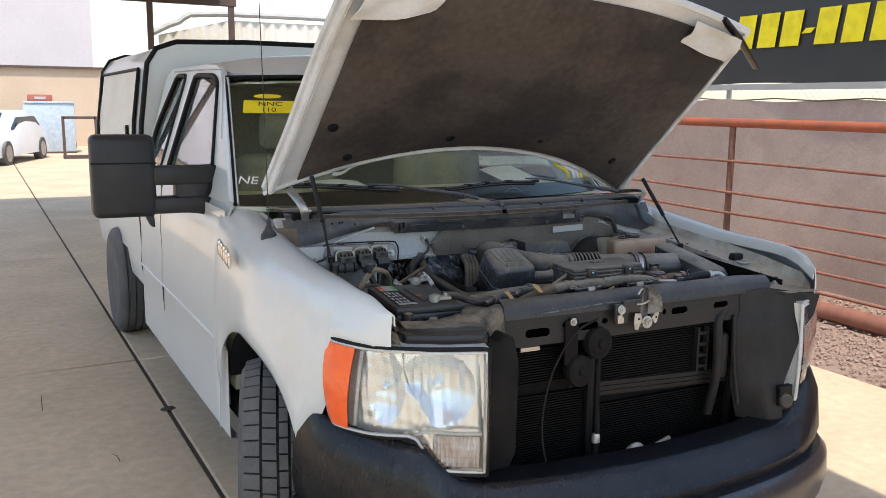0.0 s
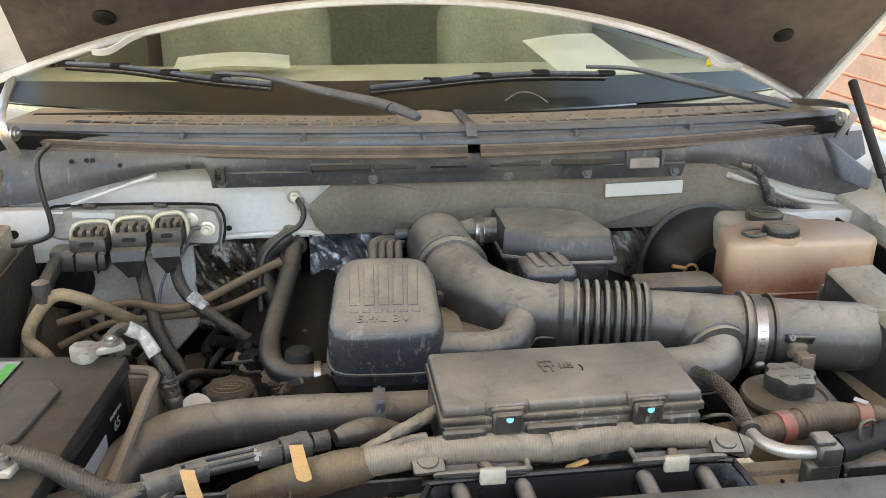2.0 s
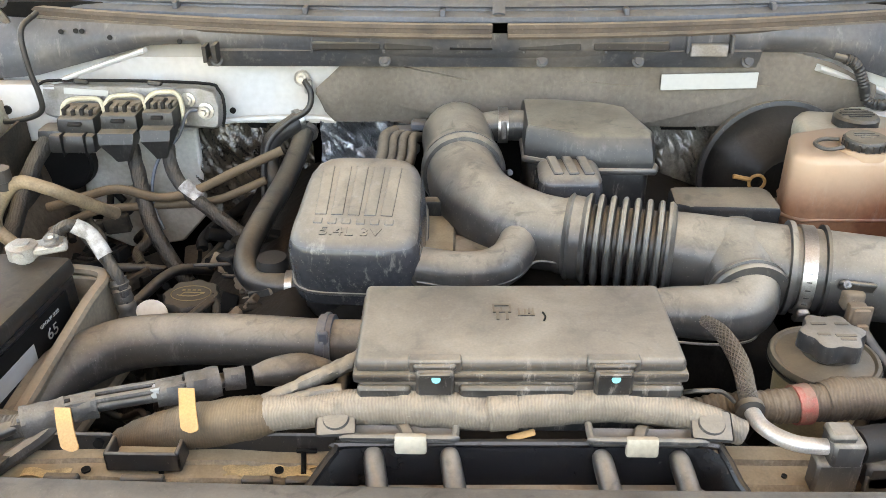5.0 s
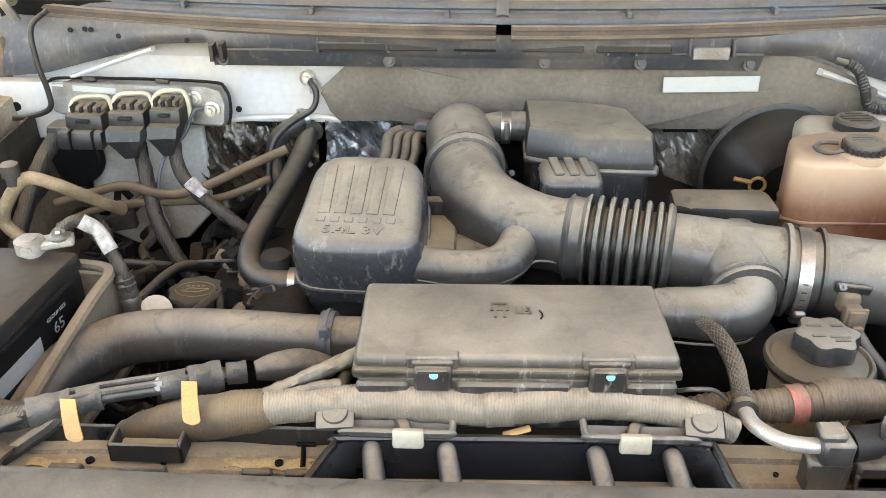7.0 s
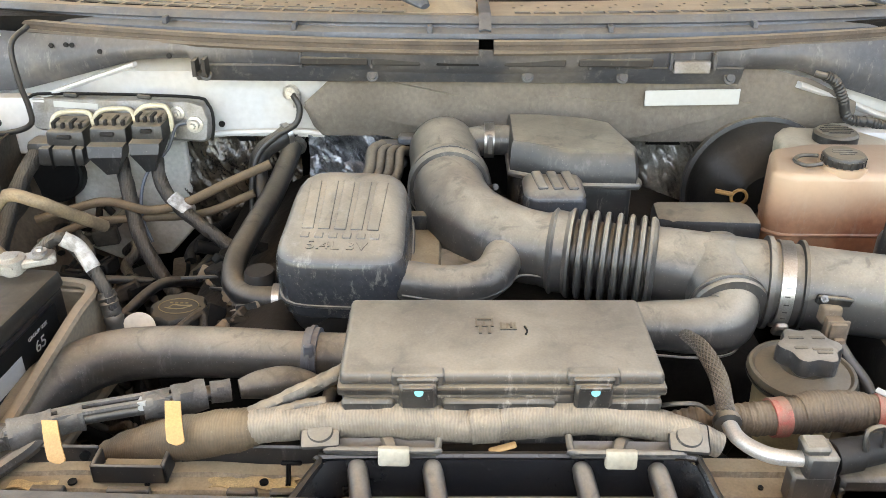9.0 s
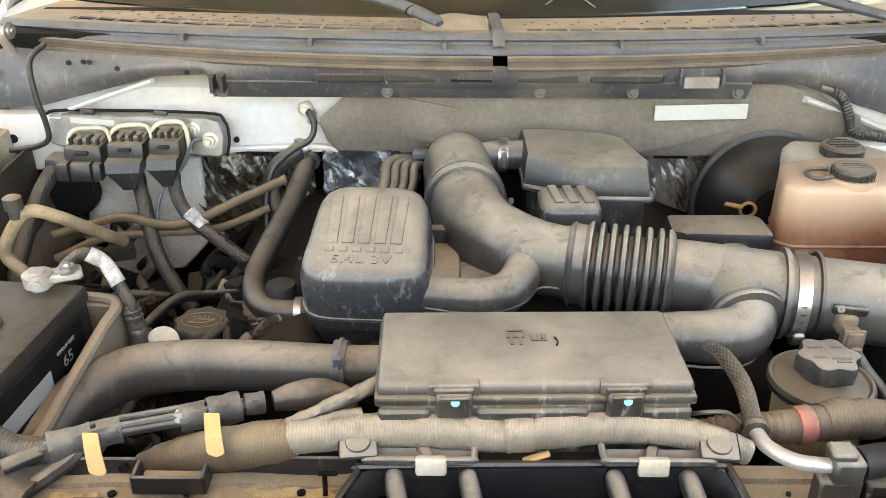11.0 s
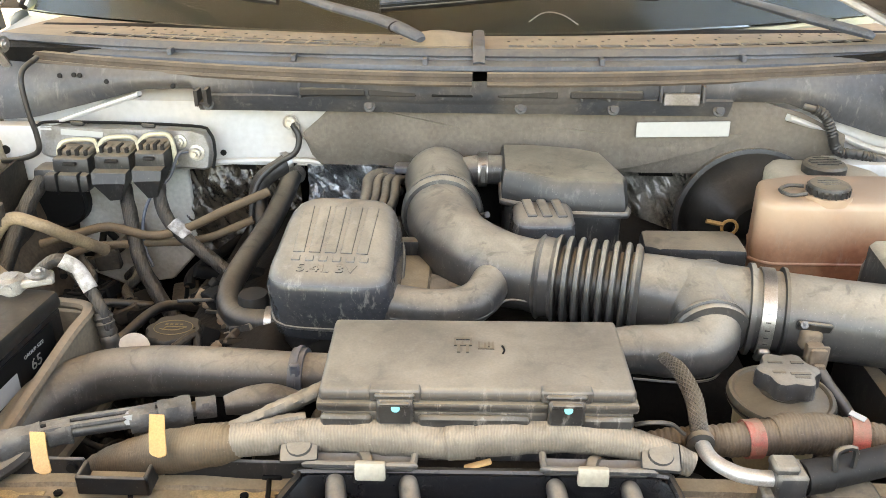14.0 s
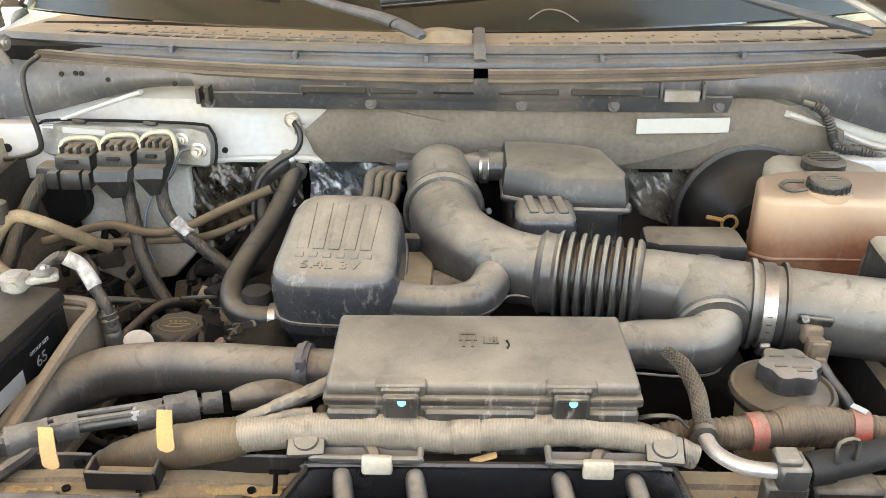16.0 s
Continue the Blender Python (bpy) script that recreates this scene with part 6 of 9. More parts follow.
def apron_low(x):
    return lerp([(-0.90, 1.20), (-0.80, 1.207), (-0.757, 1.212), (-0.55, 1.268), (-0.46, 1.272), (-0.455, 1.242), (0.45, 1.238), (0.46, 1.260), (0.55, 1.258), (0.62, 1.232), (0.72, 1.20), (0.9, 1.16)], x)


part("panel", sheet(lambda u, v: (lambda x: (x, arc_y(x, 0.915 + 0.045 * v - 0.012 * math.sin(v * 3.1), 0.17 - 0.13 * v), 1.302 + (apron_low(x) - 1.302) * v))(-0.88 + 1.76 * u), 164, 8, 0.004), M_APRON, apron)
part("lower_rail", sheet(lambda u, v: (-0.45 + 0.90 * u, 0.938 + 0.018 * v, 1.268 - 0.026 * v + 0.004 * (v < 0.2)), 40, 3, 0.006), M_APRON, apron)
for x in (-0.27, -0.155, -0.03, 0.07, 0.2, 0.245, 0.33, 0.40):
    part("rib", box(x - 0.003, x + 0.003, 0.925, 0.95, 1.268, 1.296, 0.0015, 1), M_APRON, apron)
for x0, x1 in ((-0.27, -0.16), (-0.155, -0.075), (-0.05, 0.02), (0.06, 0.16), (0.18, 0.3)):
    part("recess", box(x0, x1, 0.921, 0.935, 1.274, 1.287, 0.002, 1), M_INK if x0 in (-0.05,) else M_PLASTIC, apron)
part("window_cutout", box(0.335, 0.395, 0.928, 0.936, 1.262, 1.283, 0.002, 1), M_CASE, apron, "pale gap in the apron")
part("clip", joined(box(-0.443, -0.437, 0.905, 0.93, 1.258, 1.284), box(-0.427, -0.421, 0.905, 0.93, 1.262, 1.286), box(-0.443, -0.421, 0.912, 0.93, 1.258, 1.263)), M_PLASTIC, apron)
for x in (-0.43, -0.155, 0.255, 0.10, 0.43):
    part("screw", lathe([(0.010, 0), (0.010, 0.003), (0.006, 0.004), (0.006, 0.008), (0, 0.008)], aim((x, 0.938, 1.252), (0, -1, 0.5)), 14), M_PLASTIC, apron)
for x, z in ((-0.70, 1.287), (-0.672, 1.29), (-0.661, 1.29), (-0.612, 1.282), (-0.49, 1.281)):
    part("hole", lathe([(0.0045, 0), (0.004, 0.002), (0, 0.002)], aim((x, arc_y(x, 0.9105, 0.147), z), (0, -1, 0.2)), 10), M_INK, apron)

# firewall
fw = thing("firewall", "white painted firewall behind the engine with dusty felt", "firewall", kind="structure")
part("upper_panel", loft([[(x, 1.03, 1.12), (x, 0.998, 1.122), (x, 0.998, 1.24), (x, 1.075, 1.305), (x, 1.10, 1.30), (x, 1.03, 1.23)] for x in (-0.9, -0.45, 0, 0.45, 0.9)], True, True), M_PAINT_IN, fw)
# Cowl box and lower panel carry the shade behind the engine as colour.
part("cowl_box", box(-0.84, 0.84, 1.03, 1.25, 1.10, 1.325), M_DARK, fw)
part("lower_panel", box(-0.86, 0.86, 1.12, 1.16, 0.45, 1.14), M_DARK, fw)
part("felt", sheet(lambda u, v: (lambda x: (x, 0.985 - 0.012 * math.sin(v * 2.6) - 0.004 * math.sin(x * 23), lerp([(-0.275, 1.185), (-0.255, 1.135), (-0.15, 1.135), (-0.12, 1.128), (0.45, 1.128), (0.52, 1.15), (0.66, 1.16)], x) * (1 - v) + v * lerp([(-0.275, 1.19), (-0.215, 1.25), (0.50, 1.26), (0.58, 1.24), (0.66, 1.20)], x)))(-0.275 + 0.935 * u), 70, 8, 0.006), M_FELT, fw, "brown dusty felt liner")
part("felt_fold", sheet(lambda u, v: (-0.135 + 0.62 * u, 0.972 - 0.006 * v * math.sin(u * math.pi), 1.205 + 0.03 * (1 - u) ** 8 - 0.07 * v * (1 - u ** 6) + 0.004 * math.sin(u * 17)), 30, 4, 0.005), M_FELT, fw)
part("edge_flange", tube([(-0.85, 0.99, 1.115), (-0.62, 0.99, 1.10), (-0.45, 0.99, 1.128), (-0.3, 0.99, 1.135), (-0.25, 0.99, 1.13)], 0.006, 8, 6), M_PAINT_IN, fw)
part("brace", tube([(-0.73, 0.968, 1.202), (-0.64, 0.950, 1.236), (-0.545, 0.935, 1.270)], 0.0075, 8, 4, flat=0.6), M_PAINT_IN, fw, "white diagonal brace")
part("brace", tube([(0.555, 0.965, 1.235), (0.64, 0.98, 1.205), (0.72, 0.98, 1.175), (0.82, 0.98, 1.16)], 0.012, 8, 4, flat=0.5), M_PAINT_IN, fw, "white diagonal brace")
part("white_shelf", box(0.62, 0.84, 0.93, 1.02, 1.10, 1.165, 0.008), M_PAINT_IN, fw)
part("inner_panel", prism([(-0.735, 0.90), (-0.66, 0.865), (-0.56, 0.88), (-0.505, 0.94), (-0.505, 1.115), (-0.72, 1.115)], 1.0, 1.02, "y", 0.004, 1), M_WINGLEDGE, fw, "stained pale inner panel")
part("side_panel", box(-0.90, -0.715, 0.955, 0.985, 1.10, 1.205, 0.006), M_PAINT_IN, fw)
part("hole", lathe([(0.008, 0), (0.008, 0.003), (0, 0.003)], aim((-0.81, 0.955, 1.16), (0, -1, 0)), 14), M_INK, fw)
part("hole", lathe([(0.0055, 0), (0.0055, 0.003), (0, 0.003)], aim((-0.432, 0.998, 1.145), (0, -1, 0)), 12), M_INK, fw)
part("round_opening", lathe([(0.052, -0.02), (0.052, 0.004), (0.047, 0.006), (0.044, 0.003), (0, 0.003)], aim((-0.745, 0.985, 1.05), (0, -1, 0.1)), 26), M_INK, fw, "dark round opening")
for s in (-1, 1):
    # Right apron again near black, with the depth's shade in its tone.
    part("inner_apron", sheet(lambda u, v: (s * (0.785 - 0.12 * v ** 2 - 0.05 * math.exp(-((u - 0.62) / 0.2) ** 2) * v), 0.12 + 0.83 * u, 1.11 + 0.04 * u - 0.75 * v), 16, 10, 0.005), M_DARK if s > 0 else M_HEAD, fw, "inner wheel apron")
label = single("information_label", moved(box(-0.079, 0.079, -0.001, 0.001, -0.0135, 0.0135, 0.0008, 1), pose(0.379, 0.9545, 1.214, 0, -1.5, 0)), M_WHITE, "blank white sticker on the firewall felt", "label")
def creases(u, v, seed):
    """Broad folds with fine slanting creases over them."""
    fold = noise.noise(Vector((u * 3 + v * 2, v * 1.5 - u, seed)))
    fine = abs(noise.noise(Vector((u * 17 + v * 9, v * 3 - u * 2, seed + 3))))
    return 0.035 * fold - 0.020 * fine


foil = thing("heat_shield", "crinkled dark foil sheet behind the engine", "heat shield")
part("sheet", sheet(lambda u, v: (-0.52 + 0.22 * u, 1.02 + creases(u, v, 1), 0.93 + 0.19 * v), 60, 50, 0.001), M_FILM, foil, smooth=60)
part("sheet", sheet(lambda u, v: (-0.28 + 0.16 * u, 1.0 + creases(u, v, 5), 0.98 + 0.15 * v), 50, 50, 0.001), M_FOIL, foil, smooth=55)
part("sheet", sheet(lambda u, v: (0.24 + 0.20 * u, 1.03 + creases(u, v, 9), 0.95 + 0.185 * v), 60, 50, 0.001), M_CLEARFILM, foil, smooth=60)

# engine: block, heads and a thicket below the covers
engine = thing("engine", "dark dusty V8 engine block filling the bay", "engine")
# Block, heads and tray share the tone that has deep shade in it.
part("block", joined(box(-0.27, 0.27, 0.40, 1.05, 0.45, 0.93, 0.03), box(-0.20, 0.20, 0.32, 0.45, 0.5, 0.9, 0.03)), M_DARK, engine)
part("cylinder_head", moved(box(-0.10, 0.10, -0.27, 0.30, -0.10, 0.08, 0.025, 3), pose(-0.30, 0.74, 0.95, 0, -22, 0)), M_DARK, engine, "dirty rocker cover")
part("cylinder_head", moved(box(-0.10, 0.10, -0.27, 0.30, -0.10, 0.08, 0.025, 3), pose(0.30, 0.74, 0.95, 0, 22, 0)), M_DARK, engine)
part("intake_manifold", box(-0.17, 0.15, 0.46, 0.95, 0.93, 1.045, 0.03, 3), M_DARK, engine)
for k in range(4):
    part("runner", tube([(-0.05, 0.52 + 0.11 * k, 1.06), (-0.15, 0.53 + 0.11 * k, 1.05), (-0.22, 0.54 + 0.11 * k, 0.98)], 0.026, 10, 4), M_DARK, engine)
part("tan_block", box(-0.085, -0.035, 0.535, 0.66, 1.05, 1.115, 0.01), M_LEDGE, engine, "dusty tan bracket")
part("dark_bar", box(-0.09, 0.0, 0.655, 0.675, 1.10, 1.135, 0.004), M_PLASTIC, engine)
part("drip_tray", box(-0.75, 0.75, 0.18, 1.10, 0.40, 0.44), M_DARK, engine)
part("fan_cowl", box(-0.36, 0.42, 0.19, 0.28, 0.5, 1.02, 0.02), M_PLASTIC, engine, "black plastic fan shroud")

# moulded cover over the throttle, with raised lettering
ec = thing("engine_cover", "black moulded engine cover with raised ribs and lettering", "engine cover")
ECM = Matrix.Translation((-0.158, 0.545, 1.155)) @ Matrix.Rotation(radians(-3), 4, "Z") @ Matrix.Rotation(radians(19), 4, "X")


def ec_shell(grow=0.0, z=0.0):
    secs = []
    for (w0, w1, d0, d1, h) in ((0.088, 0.078, 0.072, 0.115, -0.075), (0.088, 0.078, 0.072, 0.115, -0.02), (0.087, 0.076, 0.070, 0.112, 0.004), (0.083, 0.071, 0.064, 0.107, 0.018), (0.074, 0.063, 0.052, 0.098, 0.026), (0.055, 0.045, 0.035, 0.08, 0.029)):
        ring = []
        for k in range(40):
            a = 2 * math.pi * k / 40
            c, s_ = math.cos(a), math.sin(a)
            p = 5.0
            rr = (abs(c) ** p + abs(s_) ** p) ** (-1 / p)
            w = w0 + (w1 - w0) * (s_ + 1) / 2
            y = s_ * rr * (d1 if s_ > 0 else d0)
            ring.append(ECM @ Vector((c * rr * w, y, h + z)))
        secs.append(ring)
    bm = loft(secs, True)
    bm.verts.ensure_lookup_table()
    bm.faces.new([bm.verts[len(bm.verts) - 40 + k] for k in range(40)])
    return bm


part("shell", ec_shell(), M_COVER, ec, smooth=60)
part("skirt", moved(box(-0.078, 0.07, -0.062, 0.10, -0.13, -0.06, 0.02, 2), ECM), M_PLASTIC, ec)
for k in range(5):
    x = -0.0455 + 0.0215 * k
    part("raised_pad", moved(box(-0.0078, 0.0078, -0.044, 0.046, -0.001, 0.0016, 0.0011, 2, (0.94, 0.99)), ECM @ pose(x, 0.032, 0.0288, 0, 0, 2.0 - 1.0 * k)), M_COVER, ec)
flange = []
for k in range(61):
    a = 2 * math.pi * k / 60
    c, s_ = math.cos(a), math.sin(a)
    rr = (abs(c) ** 5 + abs(s_) ** 5) ** (-1 / 5) * 1.008
    flange.append(tuple(ECM @ Vector((c * rr * (0.088 - 0.005 * (s_ + 1)), s_ * rr * (0.115 if s_ > 0 else 0.072), -0.052))))
part("base_flange", tube(flange, 0.0026, 6, 1, False), M_FUSE, ec)
for k in range(6):
    part("raised_bar", moved(box(-0.052 + 0.0178 * k, -0.039 + 0.0178 * k, -0.028, -0.016, 0.024, 0.0302, 0.002, 1), ECM), M_COVER, ec)
lettering("raised_letters", "5.4L 3V", 0.017, ECM @ pose(-0.003, -0.0395, 0.0275, 8, 0, 0), M_COVER, ec, 0.0022, 1.5)

# intake duct with bellows, clamp and branch elbow
duct = thing("intake_duct", "dusty black air intake tube with bellows and metal clamp", "intake duct")
part("tube", tube([(0.62, 0.455, 1.118, 0.052), (0.50, 0.475, 1.120, 0.052), (0.40, 0.497, 1.122, 0.052), (0.27, 0.535, 1.124, 0.050), (0.23, 0.548, 1.124, 0.048)], 0.05, 24, 6), M_DUSTY, duct)
part("elbow", tube([(0.115, 0.575, 1.124, 0.049), (0.06, 0.60, 1.124, 0.052), (0.005, 0.655, 1.125, 0.056), (-0.02, 0.73, 1.125, 0.056), (-0.028, 0.80, 1.124, 0.056)], 0.05, 26, 7), M_DUSTY, duct)
part("throttle_dome", tube([(-0.028, 0.805, 1.126, 0.054), (-0.032, 0.86, 1.133, 0.057), (-0.036, 0.91, 1.130, 0.059), (-0.038, 0.945, 1.10, 0.058), (-0.038, 0.955, 1.03, 0.055)], 0.055, 26, 7), M_DUSTY, duct)
bellows = part("bellows", tube([(0.112, 0.576, 1.124), (0.17, 0.562, 1.124), (0.238, 0.546, 1.124)], 0.0465, 26, 6), M_PLASTIC, duct, "black corrugated bellows")
for k in range(6):
    x = 0.152 + 0.0149 * k
    part("ridge", lathe([(0.044, -0.0058), (0.055, -0.0046), (0.0592, -0.0028), (0.0604, 0.0), (0.0592, 0.0028), (0.055, 0.0046), (0.044, 0.0058)], aim((x, 0.5715 - 0.228 * (x - 0.131), 1.124), (1, -0.24, 0)), 40), M_DUSTY, bellows)
part("flared_collar", lathe([(0.0495, -0.024), (0.0515, -0.014), (0.0565, -0.0105), (0.0585, -0.008), (0.0555, -0.005), (0.0545, 0.008), (0.0575, 0.011), (0.0605, 0.0135), (0.0605, 0.017), (0.046, 0.019)], aim((0.124, 0.5735, 1.124), (1, -0.24, 0)), 40), M_DUSTY, duct)
part("collar", lathe([(0.046, -0.006), (0.0590, -0.005), (0.0605, -0.001), (0.0560, 0.004), (0.048, 0.006)], aim((0.240, 0.5455, 1.124), (1, -0.24, 0)), 40), M_DUSTY, duct)
part("collar", lathe([(0.054, -0.020), (0.062, -0.018), (0.0655, -0.012), (0.0655, -0.006), (0.0585, -0.004), (0.0585, 0.001), (0.064, 0.003), (0.0645, 0.014), (0.054, 0.018)], aim((-0.026, 0.79, 1.124), (-0.05, 1, 0)), 32), M_DUSTY, duct)
part("collar_screw", lathe([(0.005, 0), (0.005, 0.02), (0, 0.02)], aim((0.036, 0.775, 1.125), (0.3, -0.5, 0.3)), 10), M_LATCH, duct)
cl = part("hose_clamp", lathe([(0.053, -0.008), (0.0555, -0.008), (0.0555, 0.008), (0.053, 0.008)], aim((0.393, 0.498, 1.122), (1, -0.2, 0)), 36), M_STEEL, duct, "bright worm-drive clamp")
for k in range(5):
    a = radians(200 - 11 * k)
    way = Vector((-0.196 * math.cos(a) * -1, 0.98 * math.cos(a), math.sin(a)))
    part("slot", moved(box(-0.0030, 0.0030, -0.0008, 0.0008, -0.0006, 0.0002), Matrix.Translation(Vector((0.393, 0.498, 1.122)) + way * 0.0556) @ Matrix.Rotation(radians(-11.3), 4, "Z") @ Matrix.Rotation(a - radians(90), 4, "X")), M_LATCH, cl, smooth=0)
part("screw_housing", moved(box(-0.008, 0.008, -0.012, 0.012, 0, 0.01, 0.003, 1), aim((0.382, 0.452, 1.090), (0, -0.8, -0.55))), M_STEEL, cl)
part("clamp_rib", lathe([(0.052, -0.004), (0.059, -0.003), (0.059, 0.003), (0.052, 0.004)], aim((0.375, 0.502, 1.122), (1, -0.2, 0)), 30), M_DUSTY, duct)
part("clamp_rib", lathe([(0.052, -0.003), (0.058, -0.002), (0.058, 0.002), (0.052, 0.003)], aim((0.413, 0.493, 1.122), (1, -0.2, 0)), 30), M_PLASTIC, duct)
part("branch_elbow", tube([(0.322, 0.50, 1.118, 0.038), (0.318, 0.462, 1.112, 0.038), (0.305, 0.438, 1.103, 0.037), (0.268, 0.432, 1.100, 0.033), (0.20, 0.436, 1.094, 0.029), (0.10, 0.42, 1.055, 0.029)], 0.04, 26, 8), M_DUSTY, duct, "branch pipe under the fuse box")
part("branch_saddle", lathe([(0.053, -0.055), (0.049, -0.03), (0.045, -0.01), (0.041, 0.0)], aim((0.319, 0.468, 1.114), (0.05, -1, -0.2)), 40), M_DUSTY, duct)
part("branch_collar", lathe([(0.042, -0.008), (0.0475, -0.007), (0.0485, -0.003), (0.0455, -0.001), (0.0455, 0.002), (0.0485, 0.004), (0.047, 0.008), (0.041, 0.009)], aim((0.318, 0.460, 1.112), (0.05, -1, -0.2)), 40), M_DUSTY, duct)
part("seam", tube([(0.338, 0.445, 1.074), (0.318, 0.420, 1.069), (0.275, 0.408, 1.071), (0.22, 0.412, 1.072)], 0.0016, 6, 5), M_DUSTY, duct)
part("breather_pipe", tube([(-0.085, 0.515, 1.112, 0.026), (-0.03, 0.505, 1.11, 0.026), (0.01, 0.507, 1.112, 0.027), (0.035, 0.525, 1.118, 0.027), (0.048, 0.56, 1.124, 0.026), (0.05, 0.60, 1.125, 0.022)], 0.026, 18, 7), M_DUSTY, duct, "short breather pipe")
part("breather_seam", tube([(-0.082, 0.490, 1.104), (-0.03, 0.480, 1.102), (0.012, 0.482, 1.104), (0.045, 0.498, 1.108), (0.068, 0.528, 1.112), (0.10, 0.532, 1.108)], 0.0017, 6, 5), M_FUSE, duct)
part("web", sheet(lambda u, v: (-0.06 + 0.10 * u, 0.53 + 0.10 * v * (1 - u * 0.6), 1.105), 4, 4, 0.005), M_DUSTY, duct)
sen = part("air_sensor", box(0.419, 0.444, 0.425, 0.452, 1.106, 1.132, 0.006, 3), M_MUD, duct, "brown air flow sensor plug")
part("sensor_plate", moved(box(-0.019, 0.021, -0.003, 0.003, -0.008, 0.008, 0.002, 1), pose(0.432, 0.434, 1.137, 30, 0, -12)), M_PLASTIC, sen)
part("screw", bolt((0.420, 0.4315, 1.141), 0.0030, (0, -0.9, 0.5), 0.003), M_LATCH, sen)
part("plug", joined(box(0.422, 0.443, 0.404, 0.428, 1.096, 1.122, 0.004), box(0.419, 0.446, 0.408, 0.413, 1.094, 1.124, 0.002), box(0.426, 0.440, 0.396, 0.404, 1.090, 1.106, 0.003)), M_MUD, sen)
part("cable", tube([(0.434, 0.402, 1.096), (0.444, 0.388, 1.082), (0.462, 0.37, 1.06), (0.478, 0.345, 1.02), (0.48, 0.33, 0.98)], 0.0085, 10, 6), M_RUBBER, sen)

# resonator box behind the elbow
res = thing("resonator_box", "black plastic resonator box with a lipped lid", "resonator")
top = [(0.068, 0.945), (0.068, 0.80), (0.10, 0.785), (0.135, 0.76), (0.155, 0.752), (0.255, 0.750), (0.262, 0.77), (0.235, 0.90), (0.20, 0.925), (0.12, 0.945)]
part("lid", loft([[(x, y, 1.145) for x, y in top], [(x, y, 1.158) for x, y in top], [(0.155 + (x - 0.155) * 0.97, 0.86 + (y - 0.86) * 0.86, 1.186) for x, y in top], [(0.155 + (x - 0.155) * 0.94, 0.86 + (y - 0.86) * 0.82, 1.191) for x, y in top]], True, True), M_LID, res, smooth=50)
part("lip", prism([(x + (0.006 if x > 0.15 else -0.004), y - 0.005 if y < 0.85 else y) for x, y in top], 1.136, 1.146, "z", 0.003, 1), M_DUSTY, res)
part("body", prism([(0.16 + (x - 0.16) * 0.94, 0.85 + (y - 0.85) * 0.94) for x, y in top], 1.0, 1.137, "z", 0.008, 2), M_BOX, res)
part("neck", tube([(0.0, 0.90, 1.150), (0.035, 0.895, 1.158), (0.075, 0.89, 1.160)], 0.025, 18, 4), M_DUSTY, res)
nk = part("neck_clamp", lathe([(0.025, -0.008), (0.029, -0.008), (0.029, 0.008), (0.025, 0.008)], aim((0.038, 0.895, 1.158), (1, 0, 0)), 24), M_STEEL, res, "spring clamp")
part("tongue", box(0.034, 0.044, 0.862, 0.87, 1.145, 1.178, 0.002, 1), M_STEEL, nk)
part("bracket", tube([(0.02, 0.80, 1.11), (0.05, 0.79, 1.10), (0.075, 0.77, 1.06)], 0.012, 6, 4, flat=0.3), M_PLASTIC, res)

cv = thing("coil_cover", "small rounded black cover with three ribs", "cover")
part("cap", box(0.078, 0.178, 0.675, 0.765, 1.10, 1.162, 0.017, 3, (0.92, 0.9)), M_COVER, cv)
for k in range(3):
    part("rib", moved(box(-0.0075, 0.0075, -0.028, 0.028, -0.002, 0.0035, 0.002, 1), pose(0.107 + 0.022 * k, 0.720, 1.1625, 3, 0, 8)), M_COVER, cv)
part("base", box(0.088, 0.168, 0.675, 0.755, 0.98, 1.102, 0.01), M_PLASTIC, cv)

sb = thing("relay_cover", "flat dark plastic cover beside the coolant tank", "cover")
part("lid", prism([(0.268, 0.655), (0.272, 0.712), (0.405, 0.715), (0.415, 0.70), (0.415, 0.64), (0.29, 0.645)], 1.075, 1.137, "z", 0.009, 2), M_PLASTIC, sb)
part("boss", lathe([(0.03, -0.02), (0.028, 0), (0.02, 0.012), (0, 0.014)], pose(0.355, 0.625, 1.11), 18), M_DUSTY, sb)
part("base", box(0.285, 0.40, 0.65, 0.705, 0.95, 1.076, 0.006), M_PLASTIC, sb)

# brake booster and fluid tanks
bo = thing("brake_booster", "round black brake booster drum on the firewall", "brake booster")
part("drum", lathe([(0.0, 0.075), (0.05, 0.072), (0.055, 0.055), (0.105, 0.04), (0.122, 0.012), (0.128, 0.0), (0.128, -0.012), (0.118, -0.02), (0.110, -0.06), (0, -0.06)], aim((0.515, 0.955, 1.045), (0, -1, 0.10)), 60), M_BOOSTER, bo, smooth=60)
part("rim", lathe([(0.124, -0.012), (0.133, -0.008), (0.133, 0.004), (0.124, 0.006)], aim((0.515, 0.955, 1.045), (0, -1, 0.10)), 44), M_PLASTIC, bo)
part("hose", tube([(0.50, 0.88, 1.03), (0.50, 0.86, 1.03), (0.52, 0.84, 1.01), (0.55, 0.84, 0.97)], 0.009, 10, 5), M_RUBBER, bo)
part("dipstick_ring", tube([(0.456 + 0.013 * math.cos(a), 0.868, 1.071 + 0.013 * math.sin(a)) for a in [2 * math.pi * k / 14 for k in range(15)]], 0.0028, 6, 1), M_STRAP, bo, "yellow dipstick ring")
part("dipstick", tube([(0.416, 0.868, 1.082), (0.445, 0.868, 1.076)], 0.004, 6, 1), M_STRAP, bo)

